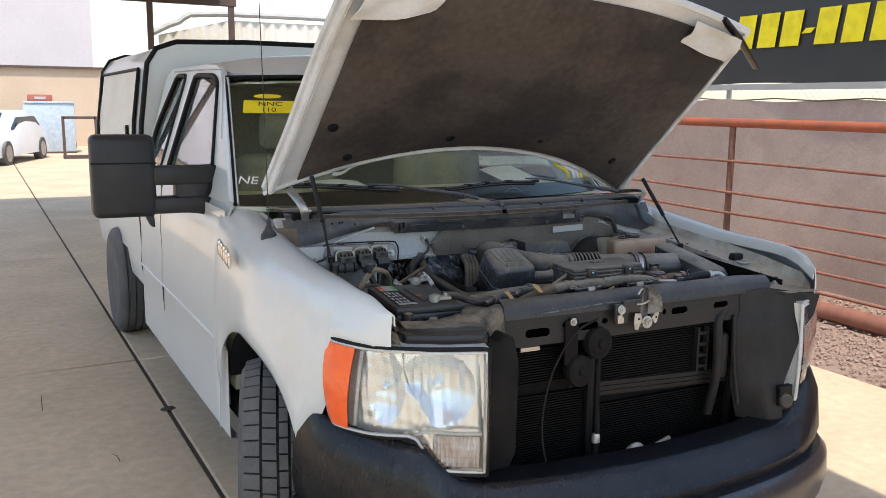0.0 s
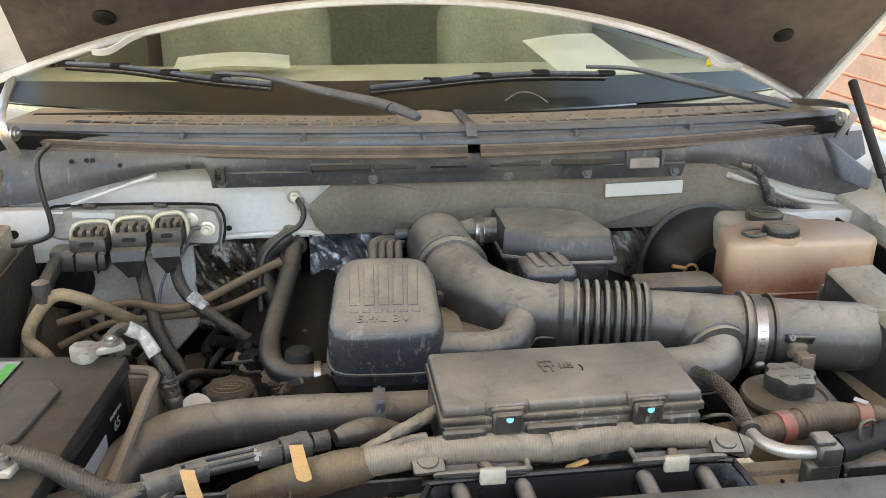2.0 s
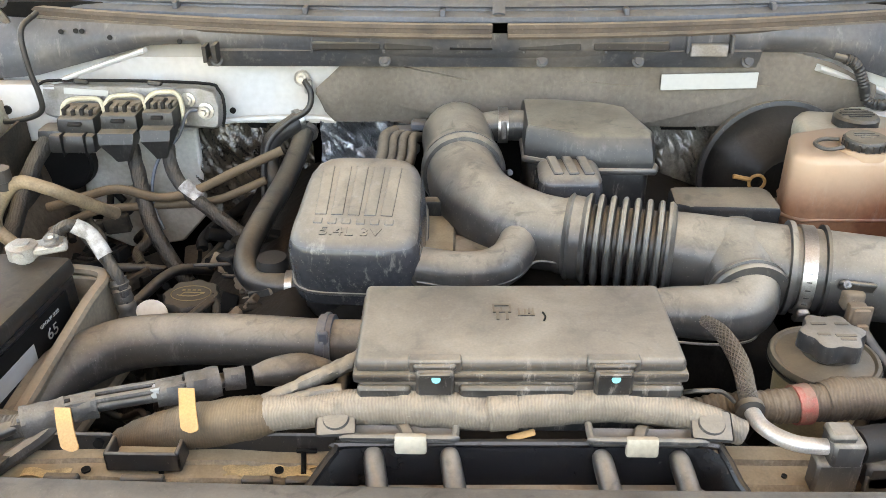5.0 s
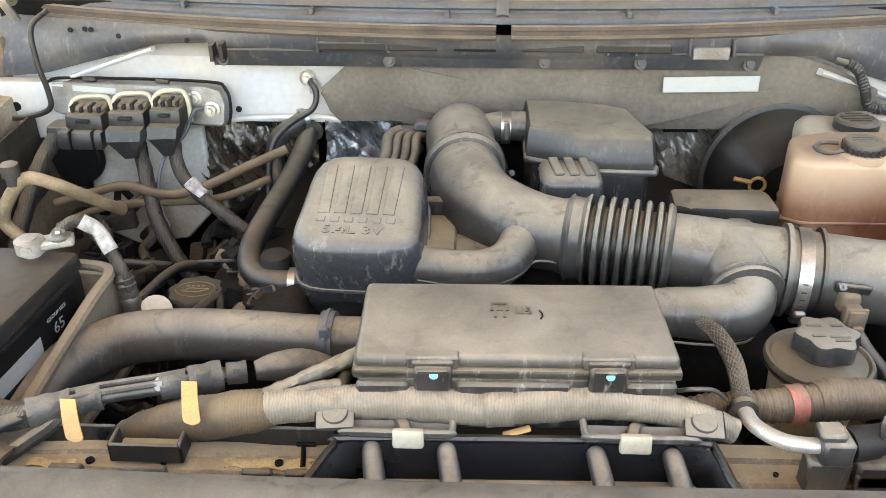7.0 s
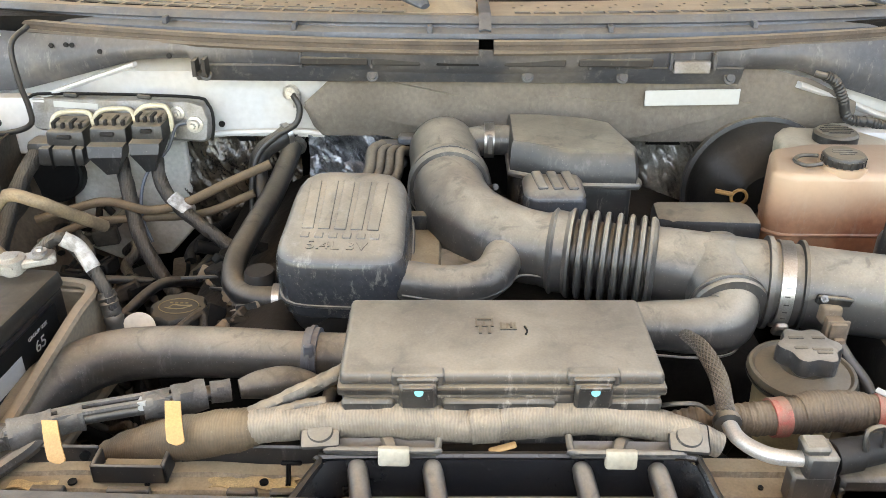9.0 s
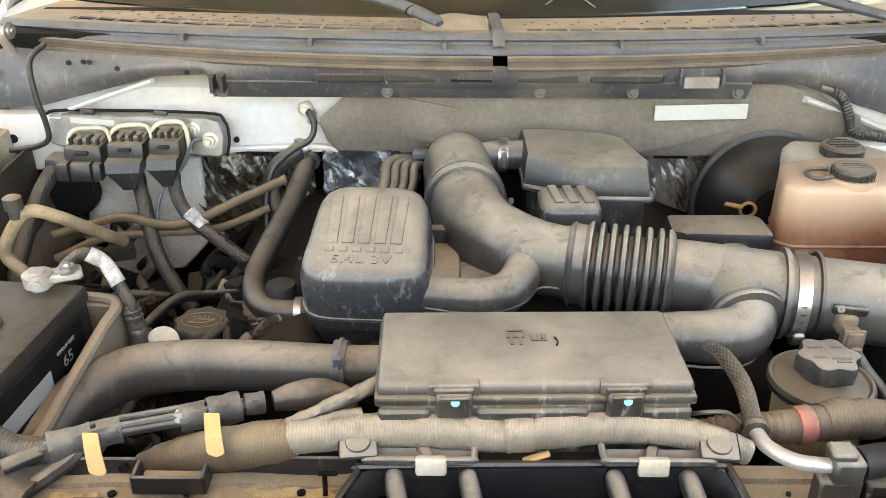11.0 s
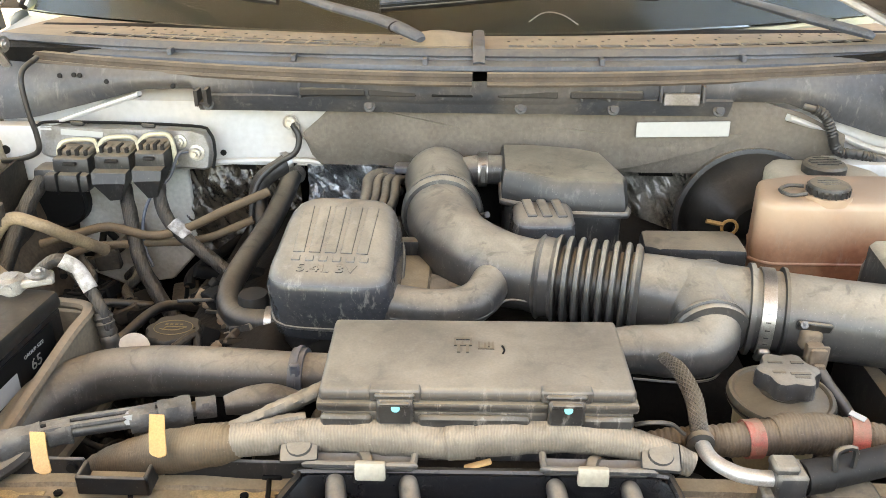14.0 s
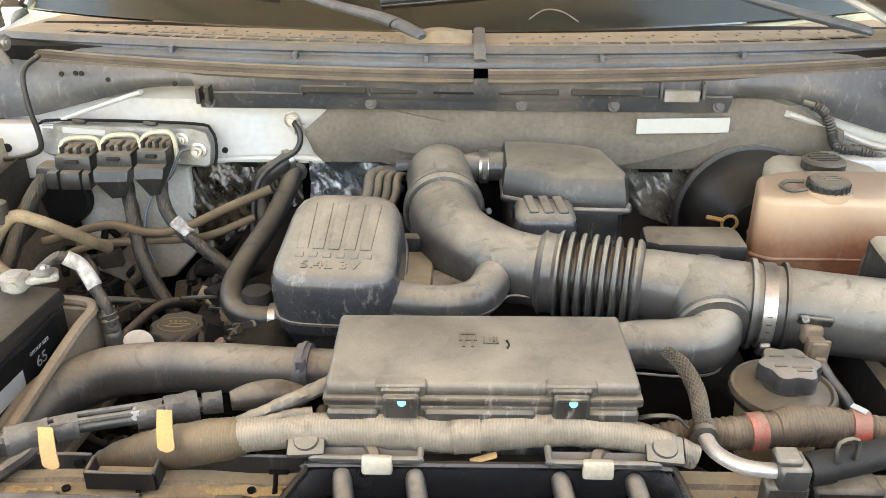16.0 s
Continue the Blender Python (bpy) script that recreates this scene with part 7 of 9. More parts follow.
tank = thing("coolant_tank", "pink-stained plastic coolant tank with a black cap", "coolant tank")
tp = [(0.432, 0.69), (0.455, 0.672), (0.69, 0.672), (0.71, 0.69), (0.71, 0.77), (0.66, 0.80), (0.52, 0.80), (0.455, 0.775)]
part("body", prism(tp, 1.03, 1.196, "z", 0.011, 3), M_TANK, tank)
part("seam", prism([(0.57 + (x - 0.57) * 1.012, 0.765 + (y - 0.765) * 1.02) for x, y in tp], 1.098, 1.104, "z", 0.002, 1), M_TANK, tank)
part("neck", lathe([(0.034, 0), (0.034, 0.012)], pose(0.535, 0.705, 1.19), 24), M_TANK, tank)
cp = part("cap", lathe([(0.027, 0.0), (0.0295, 0.003), (0.0295, 0.013), (0.027, 0.016), (0.020, 0.0165), (0.0, 0.017)], pose(0.535, 0.705, 1.20), 32), M_PLASTIC, tank, "black ribbed screw cap")
part("grip", joined(*[moved(box(-0.0018, 0.0018, 0.027, 0.0305, 0.002, 0.012), pose(0.535, 0.705, 1.20, 0, 0, 18 * k)) for k in range(20)]), M_PLASTIC, cp, smooth=0)
part("print", joined(*[box(0.535 - w, 0.535 + w, 0.705 + y, 0.705 + y + 0.0035, 1.2168, 1.2176) for w, y in ((0.014, 0.008), (0.017, 0.0), (0.010, -0.008))]), M_FUSE, cp, "raised print", smooth=0)
part("tether", tube([(0.50, 0.69, 1.206), (0.478, 0.69, 1.203), (0.468, 0.71, 1.203), (0.485, 0.728, 1.203), (0.505, 0.72, 1.206)], 0.003, 6, 5), M_PLASTIC, tank)
part("front_nub", box(0.685, 0.72, 0.672, 0.70, 1.05, 1.12, 0.006), M_PLASTIC, tank)

bt = thing("brake_reservoir", "cloudy white reservoir with a dark ribbed cap", "reservoir")
part("body", prism([(0.515, 0.815), (0.69, 0.815), (0.70, 0.90), (0.66, 0.95), (0.54, 0.965), (0.515, 0.93)], 1.02, 1.165, "z", 0.016, 3), M_TANKW, bt)
c2 = part("cap", lathe([(0.030, 0), (0.035, 0.003), (0.035, 0.015), (0.031, 0.019), (0, 0.020)], pose(0.60, 0.885, 1.164), 32), M_PLASTIC, bt, "dark ribbed cap")
part("ridge", joined(*[box(0.60 - w, 0.60 + w, 0.885 + y, 0.885 + y + 0.004, 1.1835, 1.1855) for w, y in ((0.013, 0.018), (0.022, 0.010), (0.026, 0.002), (0.025, -0.006), (0.017, -0.014))]), M_PLASTIC, c2, smooth=0)
part("plug", box(0.70, 0.735, 0.88, 0.91, 1.12, 1.15, 0.006), M_PLASTIC, bt)
part("plug_end", lathe([(0.006, 0), (0.006, 0.02), (0, 0.02)], aim((0.716, 0.88, 1.138), (0, -1, 0)), 10), M_CHROME, bt)

conv = thing("convoluted_hose", "ribbed black conduit running down beside the reservoir", "hose")
part("hose", tube([(0.592, 0.95, 1.254), (0.611, 0.95, 1.243), (0.629, 0.95, 1.214), (0.645, 0.95, 1.181), (0.687, 0.95, 1.174), (0.728, 0.95, 1.159), (0.82, 0.94, 1.12)], 0.0085, 12, 12, ripple=0.0011, pitch=0.006), M_RUBBER, conv)
part("tail", tube([(0.576, 0.957, 1.256), (0.594, 0.95, 1.253)], 0.006, 10, 2), M_HOSE, conv)

# air filter box
ab = thing("air_filter_box", "black plastic air filter box with a sloping lid", "air filter box")
part("lid", loft([[(0.538, 0.560, 1.186), (0.546, 0.562, 1.192), (0.618, 0.565, 1.194), (0.626, 0.56, 1.186), (0.645, 0.555, 1.10), (0.53, 0.55, 1.06)], [(0.552, 0.40, 1.152), (0.56, 0.40, 1.158), (0.642, 0.402, 1.160), (0.650, 0.40, 1.152), (0.67, 0.40, 1.08), (0.545, 0.395, 1.04)], [(0.567, 0.305, 1.126), (0.575, 0.303, 1.132), (0.660, 0.300, 1.134), (0.668, 0.30, 1.126), (0.685, 0.29, 1.06), (0.56, 0.295, 1.02)], [(0.570, 0.292, 1.112), (0.578, 0.288, 1.116), (0.662, 0.284, 1.118), (0.670, 0.285, 1.110), (0.688, 0.275, 1.05), (0.565, 0.28, 1.0)]], True, True), M_LID, ab)
part("base", box(0.52, 0.69, 0.25, 0.56, 0.80, 1.06, 0.02), M_PLASTIC, ab)
part("lid_step", box(0.545, 0.68, 0.555, 0.60, 1.06, 1.16, 0.02, 2), M_DUSTY, ab)
part("snorkel", loft([[(0.585, 0.26, 1.05), (0.735, 0.26, 1.06), (0.735, 0.26, 0.98), (0.585, 0.26, 0.98)], [(0.62, 0.18, 1.085), (0.80, 0.18, 1.075), (0.80, 0.18, 1.0), (0.62, 0.18, 1.0)], [(0.64, 0.13, 1.07), (0.80, 0.13, 1.06), (0.80, 0.13, 1.0), (0.64, 0.13, 1.0)]], True, True), M_TANHOSE, ab, "dusty brown snorkel")

# power steering reservoir
ps = thing("steering_reservoir", "yellowed steering fluid reservoir with a black knob cap", "reservoir")
part("body", lathe([(0.0, 1.0), (0.042, 1.0), (0.047, 1.03), (0.050, 1.085), (0.0, 1.085)], pose(0.376, 0.355, 0), 32), M_RESV, ps)
part("flange", lathe([(0.046, 1.078), (0.057, 1.081), (0.0595, 1.085), (0.0595, 1.092), (0.0575, 1.096), (0.054, 1.0965), (0.051, 1.094), (0.036, 1.0965), (0.026, 1.100), (0.025, 1.108), (0, 1.108)], pose(0.376, 0.355, 0), 40), M_PSLID, ps)
part("groove", lathe([(0.0585, 1.0865), (0.0607, 1.0875), (0.0607, 1.0885), (0.0585, 1.0895)], pose(0.376, 0.355, 0), 36), M_INK, ps)
rings = []
for h, sc in ((1.104, 0.84), (1.107, 0.92), (1.121, 0.92), (1.1265, 0.88), (1.128, 0.80)):
    rings.append([(0.379 + math.cos(a) * (0.036 + 0.004 * math.cos(6 * a)) * sc, 0.357 + math.sin(a) * (0.036 + 0.004 * math.cos(6 * a)) * sc, h) for a in [2 * math.pi * k / 48 for k in range(48)]])
bm = loft(rings, True, True)
kn = part("cap", bm, M_FUSE, ps, "dusty knob with six lobes")
part("print", joined(*[box(0.379 + x - w, 0.379 + x + w, 0.357 + y - 0.002, 0.357 + y + 0.002, 1.1278, 1.1287) for x, y, w in ((-0.012, 0.012, 0.008), (0.013, 0.012, 0.007), (-0.013, -0.008, 0.007), (0.010, -0.010, 0.011), (0.010, -0.017, 0.008))]), M_PLASTIC, kn, smooth=0)

# fuse box
fb = thing("fuse_box", "dusty black fuse box with two snap latches", "fuse box")
FBM = Matrix.Translation((0.027, 0.255, 1.2055)) @ Matrix.Rotation(radians(1.2), 4, "Z") @ Matrix.Rotation(radians(0.5), 4, "X")
part("lid", moved(box(-0.149, 0.149, -0.064, 0.066, -0.014, 0.0, 0.005, 3, (0.985, 0.97)), FBM), M_FUSE, fb)
part("lid_skirt", moved(box(-0.1505, 0.1505, -0.066, 0.067, -0.024, -0.0135, 0.003, 2), FBM), M_BOX, fb)
part("body", moved(box(-0.147, 0.147, -0.063, 0.064, -0.085, -0.0235, 0.005, 2), FBM), M_BOX, fb)
for x0, x1 in ((-0.147, -0.098), (-0.055, 0.05), (0.095, 0.147)):
    part("lower_lip", moved(box(x0, x1, -0.068, -0.058, -0.041, -0.0275, 0.003, 1), FBM), M_BOX, fb)
for x in (-0.0765, 0.0825):
    lt = part("latch", moved(joined(box(x - 0.017, x + 0.017, -0.073, -0.064, -0.034, -0.006, 0.003, 1), box(x - 0.019, x + 0.019, -0.070, -0.062, -0.008, -0.001, 0.002, 1), box(x - 0.014, x + 0.014, -0.0755, -0.071, -0.011, -0.007, 0.001, 1)), FBM), M_BOX, fb, "plastic snap latch")
    part("paint_dot", moved(lathe([(0.0042, 0), (0.004, 0.001), (0, 0.0012)], aim((x + 0.001, -0.0732, -0.0135), (0, -1, 0)), 14), FBM), M_CYAN, lt, "pale blue paint dot")
    part("hinge_step", moved(box(x - 0.024, x + 0.024, -0.067, -0.054, -0.012, 0.0015, 0.002, 1), FBM), M_FUSE, fb)
for a, b, c, d in ((-0.022, -0.004, 0.023, 0.026), (-0.022, -0.004, 0.012, 0.014), (-0.022, -0.020, 0.014, 0.023), (-0.006, -0.004, 0.014, 0.023), (-0.019, -0.016, 0.0, 0.012), (-0.010, -0.007, 0.0, 0.012), (-0.0145, -0.0125, 0.014, 0.02), (0.002, 0.018, 0.006, 0.008), (0.002, 0.004, 0.008, 0.019), (0.008, 0.010, 0.008, 0.017), (0.012, 0.014, 0.010, 0.019), (0.016, 0.018, 0.008, 0.019)):
    part("lid_mark", moved(box(a, b, c, d, -0.001, 0.0011), FBM), M_BOX, fb, "moulded symbol stroke", smooth=0)
part("scratch", moved(tube([(0.026, 0.012, 0.0005), (0.028, 0.004, 0.0005), (0.026, -0.002, 0.0005)], 0.001, 5, 3), FBM), M_INK, fb)
part("loop", tube([(0.178, 0.20, 1.165), (0.19, 0.19, 1.175), (0.21, 0.195, 1.17), (0.225, 0.20, 1.155)], 0.0022, 6, 5), M_RUBBER, fb)

# battery
bat = thing("battery", "black car battery with a striped label and two clamps", "battery")
BM = Matrix.Translation((-0.640, 0.350, 1.132)) @ Matrix.Rotation(radians(-5.5), 4, "Z") @ Matrix.Diagonal((1.16, 1.13, 1, 1))
part("case", moved(box(-0.093, 0.093, -0.145, 0.140, -0.175, -0.022, 0.006, 2), BM), M_BLACK, bat)
lidb = part("lid", moved(box(-0.096, 0.096, -0.148, 0.143, -0.024, 0.0, 0.006, 2, (0.98, 0.985)), BM), M_BATLID, bat, "ribbed black battery lid")
part("vent_cover", moved(prism([(0.0, -0.10), (0.045, -0.05), (0.05, 0.05), (0.03, 0.075), (-0.005, 0.07)], 0.0, 0.005, "z", 0.002, 1), BM), M_BATLID, lidb)
lab = part("label_sheet", moved(box(-0.080, -0.022, -0.118, 0.125, 0.0005, 0.0015), BM), M_INK, bat, "black label with coloured print")
for y0, y1 in ((0.062, 0.123), (-0.116, -0.098)):
    part("print", moved(box(-0.076, -0.024, y0, y1, 0.0015, 0.002), BM), M_WHITE, lab, "white print", smooth=0)
part("print", moved(box(-0.037, -0.025, 0.064, 0.116, 0.002, 0.0025), BM), M_GREEN, lab, "green stripe", smooth=0)
part("print", moved(box(-0.076, -0.060, 0.092, 0.116, 0.002, 0.0025), BM), M_RED, lab, "red block", smooth=0)
part("print", moved(box(-0.076, -0.060, 0.064, 0.091, 0.002, 0.0025), BM), M_ORANGE, lab, "orange stripe", smooth=0)
random.seed(3)
for c in range(4):
    for r in range(4):
        part("print", moved(box(-0.075 + 0.011 * c, -0.069 + 0.011 * c, -0.09 + 0.036 * r, -0.09 + 0.036 * r + random.uniform(0.014, 0.03), 0.0015, 0.002), BM), M_SLEEVE, lab, smooth=0)
part("red_dot", moved(lathe([(0.011, 0), (0.011, 0.0012), (0, 0.0012)], pose(0.005, -0.037, 0.0055), 18), BM), M_RED, bat, "red round sticker")
part("side_label", moved(box(0.0935, 0.0945, -0.13, 0.115, -0.10, -0.032), BM), M_INK, bat)
part("side_print", moved(box(0.0945, 0.095, -0.12, 0.04, -0.078, -0.054), BM), M_WHITE, bat, "white side stripe")
lettering("print", "GROUP SIZE", 0.0068, BM @ pose(0.0952, 0.075, -0.045, 90, 0, 90), M_WHITE, bat, 0.0002)
lettering("print", "65", 0.021, BM @ pose(0.0952, 0.075, -0.063, 90, 0, 90), M_WHITE, bat, 0.0002)
for (x, y, a) in ((0.049, 0.126, 30), (0.027, -0.1085, -5)):
    t = part("terminal", moved(joined(lathe([(0.010, 0), (0.009, 0.026), (0, 0.026)], None, 16), lathe([(0.013, 0.004), (0.016, 0.006), (0.016, 0.022), (0.012, 0.024)], None, 18), box(0.008, 0.045, -0.012, 0.012, 0.008, 0.02, 0.003, 1), moved(lathe([(0.006, -0.02), (0.006, 0.02), (0, 0.02)], None, 10), pose(-0.004, 0, 0.015, 90, 0, 0))), BM @ pose(x, y, 0, 0, 0, a)), M_LEAD, bat, "worn bright metal clamp")
    part("nut", moved(bolt((0.03, 0, 0.02), 0.008), BM @ pose(x, y, 0, 0, 0, a)), M_STEEL, t)
tray = thing("battery_tray", "dusty brown plastic battery tray with a raised rim", "tray")
part("floor", moved(box(-0.11, 0.125, -0.165, 0.165, -0.19, -0.175, 0.004, 1), BM), M_TRAY, tray)
part("side", moved(prism([(-0.165, -0.19), (0.165, -0.19), (0.165, -0.05), (0.14, -0.04), (-0.10, -0.10), (-0.165, -0.13)], 0.112, 0.120, "x", 0.002, 1), BM), M_TRAY, tray)
part("rim", moved(tube([(0.11, -0.16, -0.125), (0.118, -0.05, -0.085), (0.12, 0.10, -0.045), (0.118, 0.15, -0.04), (0.10, 0.168, -0.04), (0.05, 0.17, -0.04)], 0.007, 8, 5), BM), M_TRAY, tray)
part("back", moved(box(-0.05, 0.115, 0.16, 0.168, -0.19, -0.045, 0.002, 1), BM), M_TRAY, tray)

# cables from the battery
cab1 = thing("battery_cable", "black battery cable with a worn white sleeve", "cable")
part("cable", tube([(-0.548, 0.515, 1.146), (-0.532, 0.528, 1.158), (-0.515, 0.535, 1.150), (-0.487, 0.525, 1.115), (-0.468, 0.51, 1.085), (-0.462, 0.50, 1.03), (-0.46, 0.49, 0.97)], 0.0085, 10, 7, rough=0.12), M_LOOM, cab1)
part("sleeve", tube([(-0.522, 0.532, 1.158), (-0.505, 0.535, 1.143), (-0.487, 0.526, 1.117)], 0.0105, 10, 5), M_SLEEVE, cab1, "scuffed white sleeve")
part("conduit", tube([(-0.473, 0.515, 1.09), (-0.464, 0.505, 1.05), (-0.46, 0.495, 1.0)], 0.0125, 12, 10, ripple=0.0012, pitch=0.007), M_HOSE, cab1)
cab2 = thing("battery_cable", "taped cable leaving the front battery clamp", "cable")
part("cable", tube([(-0.59, 0.235, 1.152), (-0.545, 0.225, 1.145), (-0.50, 0.205, 1.13), (-0.46, 0.185, 1.125), (-0.43, 0.187, 1.128)], 0.012, 10, 6, rough=0.15), M_LOOM, cab2)

# radiator hose
rh = thing("radiator_hose", "thick dusty upper radiator hose with a plastic clip", "hose")
part("hose", tube([(-0.09, 0.375, 1.092, 0.026), (-0.18, 0.373, 1.093, 0.027), (-0.28, 0.395, 1.080, 0.030), (-0.38, 0.425, 1.058, 0.032), (-0.455, 0.432, 1.040, 0.034), (-0.505, 0.395, 1.028, 0.034), (-0.528, 0.32, 1.015, 0.033), (-0.54, 0.23, 0.99, 0.033), (-0.545, 0.16, 0.95, 0.033)], 0.03, 20, 8), M_HOSE, rh)
part("clip", joined(lathe([(0.028, -0.008), (0.0325, -0.008), (0.0325, 0.008), (0.028, 0.008)], aim((-0.178, 0.373, 1.093), (1, -0.05, 0)), 24), lathe([(0.03, -0.002), (0.035, -0.002), (0.035, 0.002), (0.03, 0.002)], aim((-0.178, 0.373, 1.093), (1, -0.05, 0)), 24), box(-0.184, -0.172, 0.345, 0.352, 1.09, 1.125, 0.002, 1)), M_COWL, rh, "blue-grey plastic clip")

# wiring along the front
hn = thing("wiring_harness", "thick tape-wrapped wiring harness, pale with dust", "wiring harness")
part("trunk", tube([(-0.212, 0.184, 1.144, 0.0135), (-0.20, 0.184, 1.147, 0.0165), (-0.185, 0.185, 1.149, 0.0165), (-0.16, 0.187, 1.150, 0.016), (-0.10, 0.191, 1.152, 0.0175), (-0.05, 0.189, 1.152, 0.018), (0.003, 0.187, 1.150, 0.0165), (0.06, 0.194, 1.153, 0.0185), (0.11, 0.198, 1.153, 0.0180), (0.16, 0.194, 1.150, 0.016), (0.20, 0.185, 1.146, 0.013), (0.23, 0.18, 1.135, 0.012)], 0.018, 18, 30, rough=0.09), M_TAPE, hn)
part("conduit", tube([(-0.196, 0.184, 1.146, 0.0155), (-0.215, 0.184, 1.143, 0.0205), (-0.25, 0.188, 1.132, 0.0215), (-0.30, 0.205, 1.108, 0.021), (-0.35, 0.222, 1.075, 0.021), (-0.40, 0.24, 1.03, 0.02)], 0.02, 16, 16, ripple=0.0003, pitch=0.006, rough=0.08), M_CONDUIT, hn, "brown corrugated conduit")
part("tape_wrap", tube([(0.0, 0.187, 1.150), (0.012, 0.188, 1.151), (0.025, 0.190, 1.151)], 0.0185, 18, 4, rough=0.05), M_TAPE, hn)
part("branch", tube([(-0.205, 0.190, 1.155), (-0.17, 0.205, 1.165), (-0.13, 0.225, 1.175), (-0.105, 0.235, 1.185)], 0.008, 12, 20, rough=0.16, ripple=0.0003, pitch=0.012), M_HOSE, hn)
part("branch", tube([(-0.195, 0.185, 1.155), (-0.165, 0.192, 1.162), (-0.135, 0.20, 1.163)], 0.0065, 12, 20, rough=0.16, ripple=0.0003, pitch=0.011), M_HOSE, hn)
part("tag", moved(box(-0.022, 0.022, -0.006, 0.006, -0.003, 0.003, 0.002, 1), pose(0.030, 0.176, 1.132, 10, -14, 8) @ Matrix.Diagonal((0.6, 0.6, 0.5, 1))), M_STRAP, hn, "torn yellow tape end")
h2 = thing("wiring_harness", "dark taped harness with two red tape bands", "wiring harness")
part("trunk", tube([(0.19, 0.235, 1.112, 0.012), (0.235, 0.235, 1.12, 0.014), (0.29, 0.235, 1.122, 0.017), (0.36, 0.245, 1.124, 0.019), (0.41, 0.243, 1.124, 0.017), (0.46, 0.225, 1.12, 0.016), (0.52, 0.20, 1.105, 0.015), (0.58, 0.19, 1.08, 0.015)], 0.017, 16, 34, rough=0.1, ripple=0.0006, pitch=0.0075), M_WRAP, h2)
part("wrap", tube([(0.325, 0.240, 1.124, 0.0195), (0.35, 0.244, 1.125, 0.021), (0.39, 0.245, 1.125, 0.0195)], 0.02, 16, 22, rough=0.1, ripple=0.0005, pitch=0.007), M_WRAP, h2, "brown tape wrap")
for a, b in (((0.296, 0.236, 1.1225), (0.312, 0.238, 1.123)), ((0.402, 0.244, 1.124), (0.418, 0.241, 1.124))):
    part("red_band", tube([a, tuple((p + q) / 2 for p, q in zip(a, b)), b], 0.0198, 16, 6, rough=0.06), M_RED, h2, "red tape band")
part("white_tag", moved(box(-0.003, 0.003, -0.008, 0.008, -0.0005, 0.0005), pose(0.408, 0.247, 1.146, 0, -20, 40)), M_WHITE, h2)
rod = thing("cable_channel", "taped connector rod tied down with two yellow straps", "cable")
part("channel_rail", tube([(-0.435, 0.180, 1.139), (-0.385, 0.205, 1.139), (-0.32, 0.226, 1.139), (-0.283, 0.241, 1.139)], 0.0035, 8, 4), M_GREYTAPE, rod)
part("channel_rail", tube([(-0.435, 0.192, 1.139), (-0.385, 0.217, 1.139), (-0.32, 0.238, 1.139), (-0.283, 0.253, 1.139)], 0.0035, 8, 4), M_GREYTAPE, rod)
part("channel", tube([(-0.47, 0.165, 1.125), (-0.435, 0.186, 1.13), (-0.385, 0.211, 1.13), (-0.32, 0.232, 1.13), (-0.283, 0.247, 1.13), (-0.245, 0.261, 1.129)], 0.0095, 12, 6, flat=0.75), M_PLASTIC, rod)
for a, b, r in (((-0.435, 0.186, 1.13), (-0.40, 0.204, 1.13), 0.0145), ((-0.395, 0.206, 1.13), (-0.375, 0.215, 1.13), 0.0125), ((-0.322, 0.231, 1.13), (-0.298, 0.240, 1.13), 0.013), ((-0.296, 0.241, 1.13), (-0.266, 0.254, 1.13), 0.0155), ((-0.262, 0.255, 1.13), (-0.243, 0.262, 1.129), 0.011)):
    part("tape_wrap", tube([a, tuple((p + q) / 2 for p, q in zip(a, b)), b], r, 14, 12, rough=0.2), M_GREYTAPE, rod)
part("bulb_end", tube([(-0.235, 0.265, 1.127, 0.010), (-0.215, 0.273, 1.127, 0.015), (-0.19, 0.28, 1.125, 0.017), (-0.165, 0.285, 1.12, 0.012), (-0.155, 0.287, 1.117, 0.006)], 0.015, 14, 6), M_HOSE, rod)
part("white_chip", box(-0.324, -0.316, 0.222, 0.232, 1.132, 1.142), M_WHITE, rod)
for (x0, y0, z0), (x1, y1, z1) in (((-0.388, 0.178, 1.156), (-0.374, 0.15, 1.129)), ((-0.276, 0.192, 1.169), (-0.266, 0.158, 1.146))):
    part("strap", sheet(lambda u, v: (x0 + (x1 - x0) * v + (u - 0.5) * (0.0145 + 0.002 * v) * math.sqrt(max(0.02, 1 - (max(0, v - 0.86) / 0.14) ** 2)), y0 + (y1 - y0) * v - 0.002 * math.sin(v * 3) + 0.0, z0 + (z1 - z0) * v), 4, 18, 0.002), M_STRAP, rod, "yellowed tie strap")

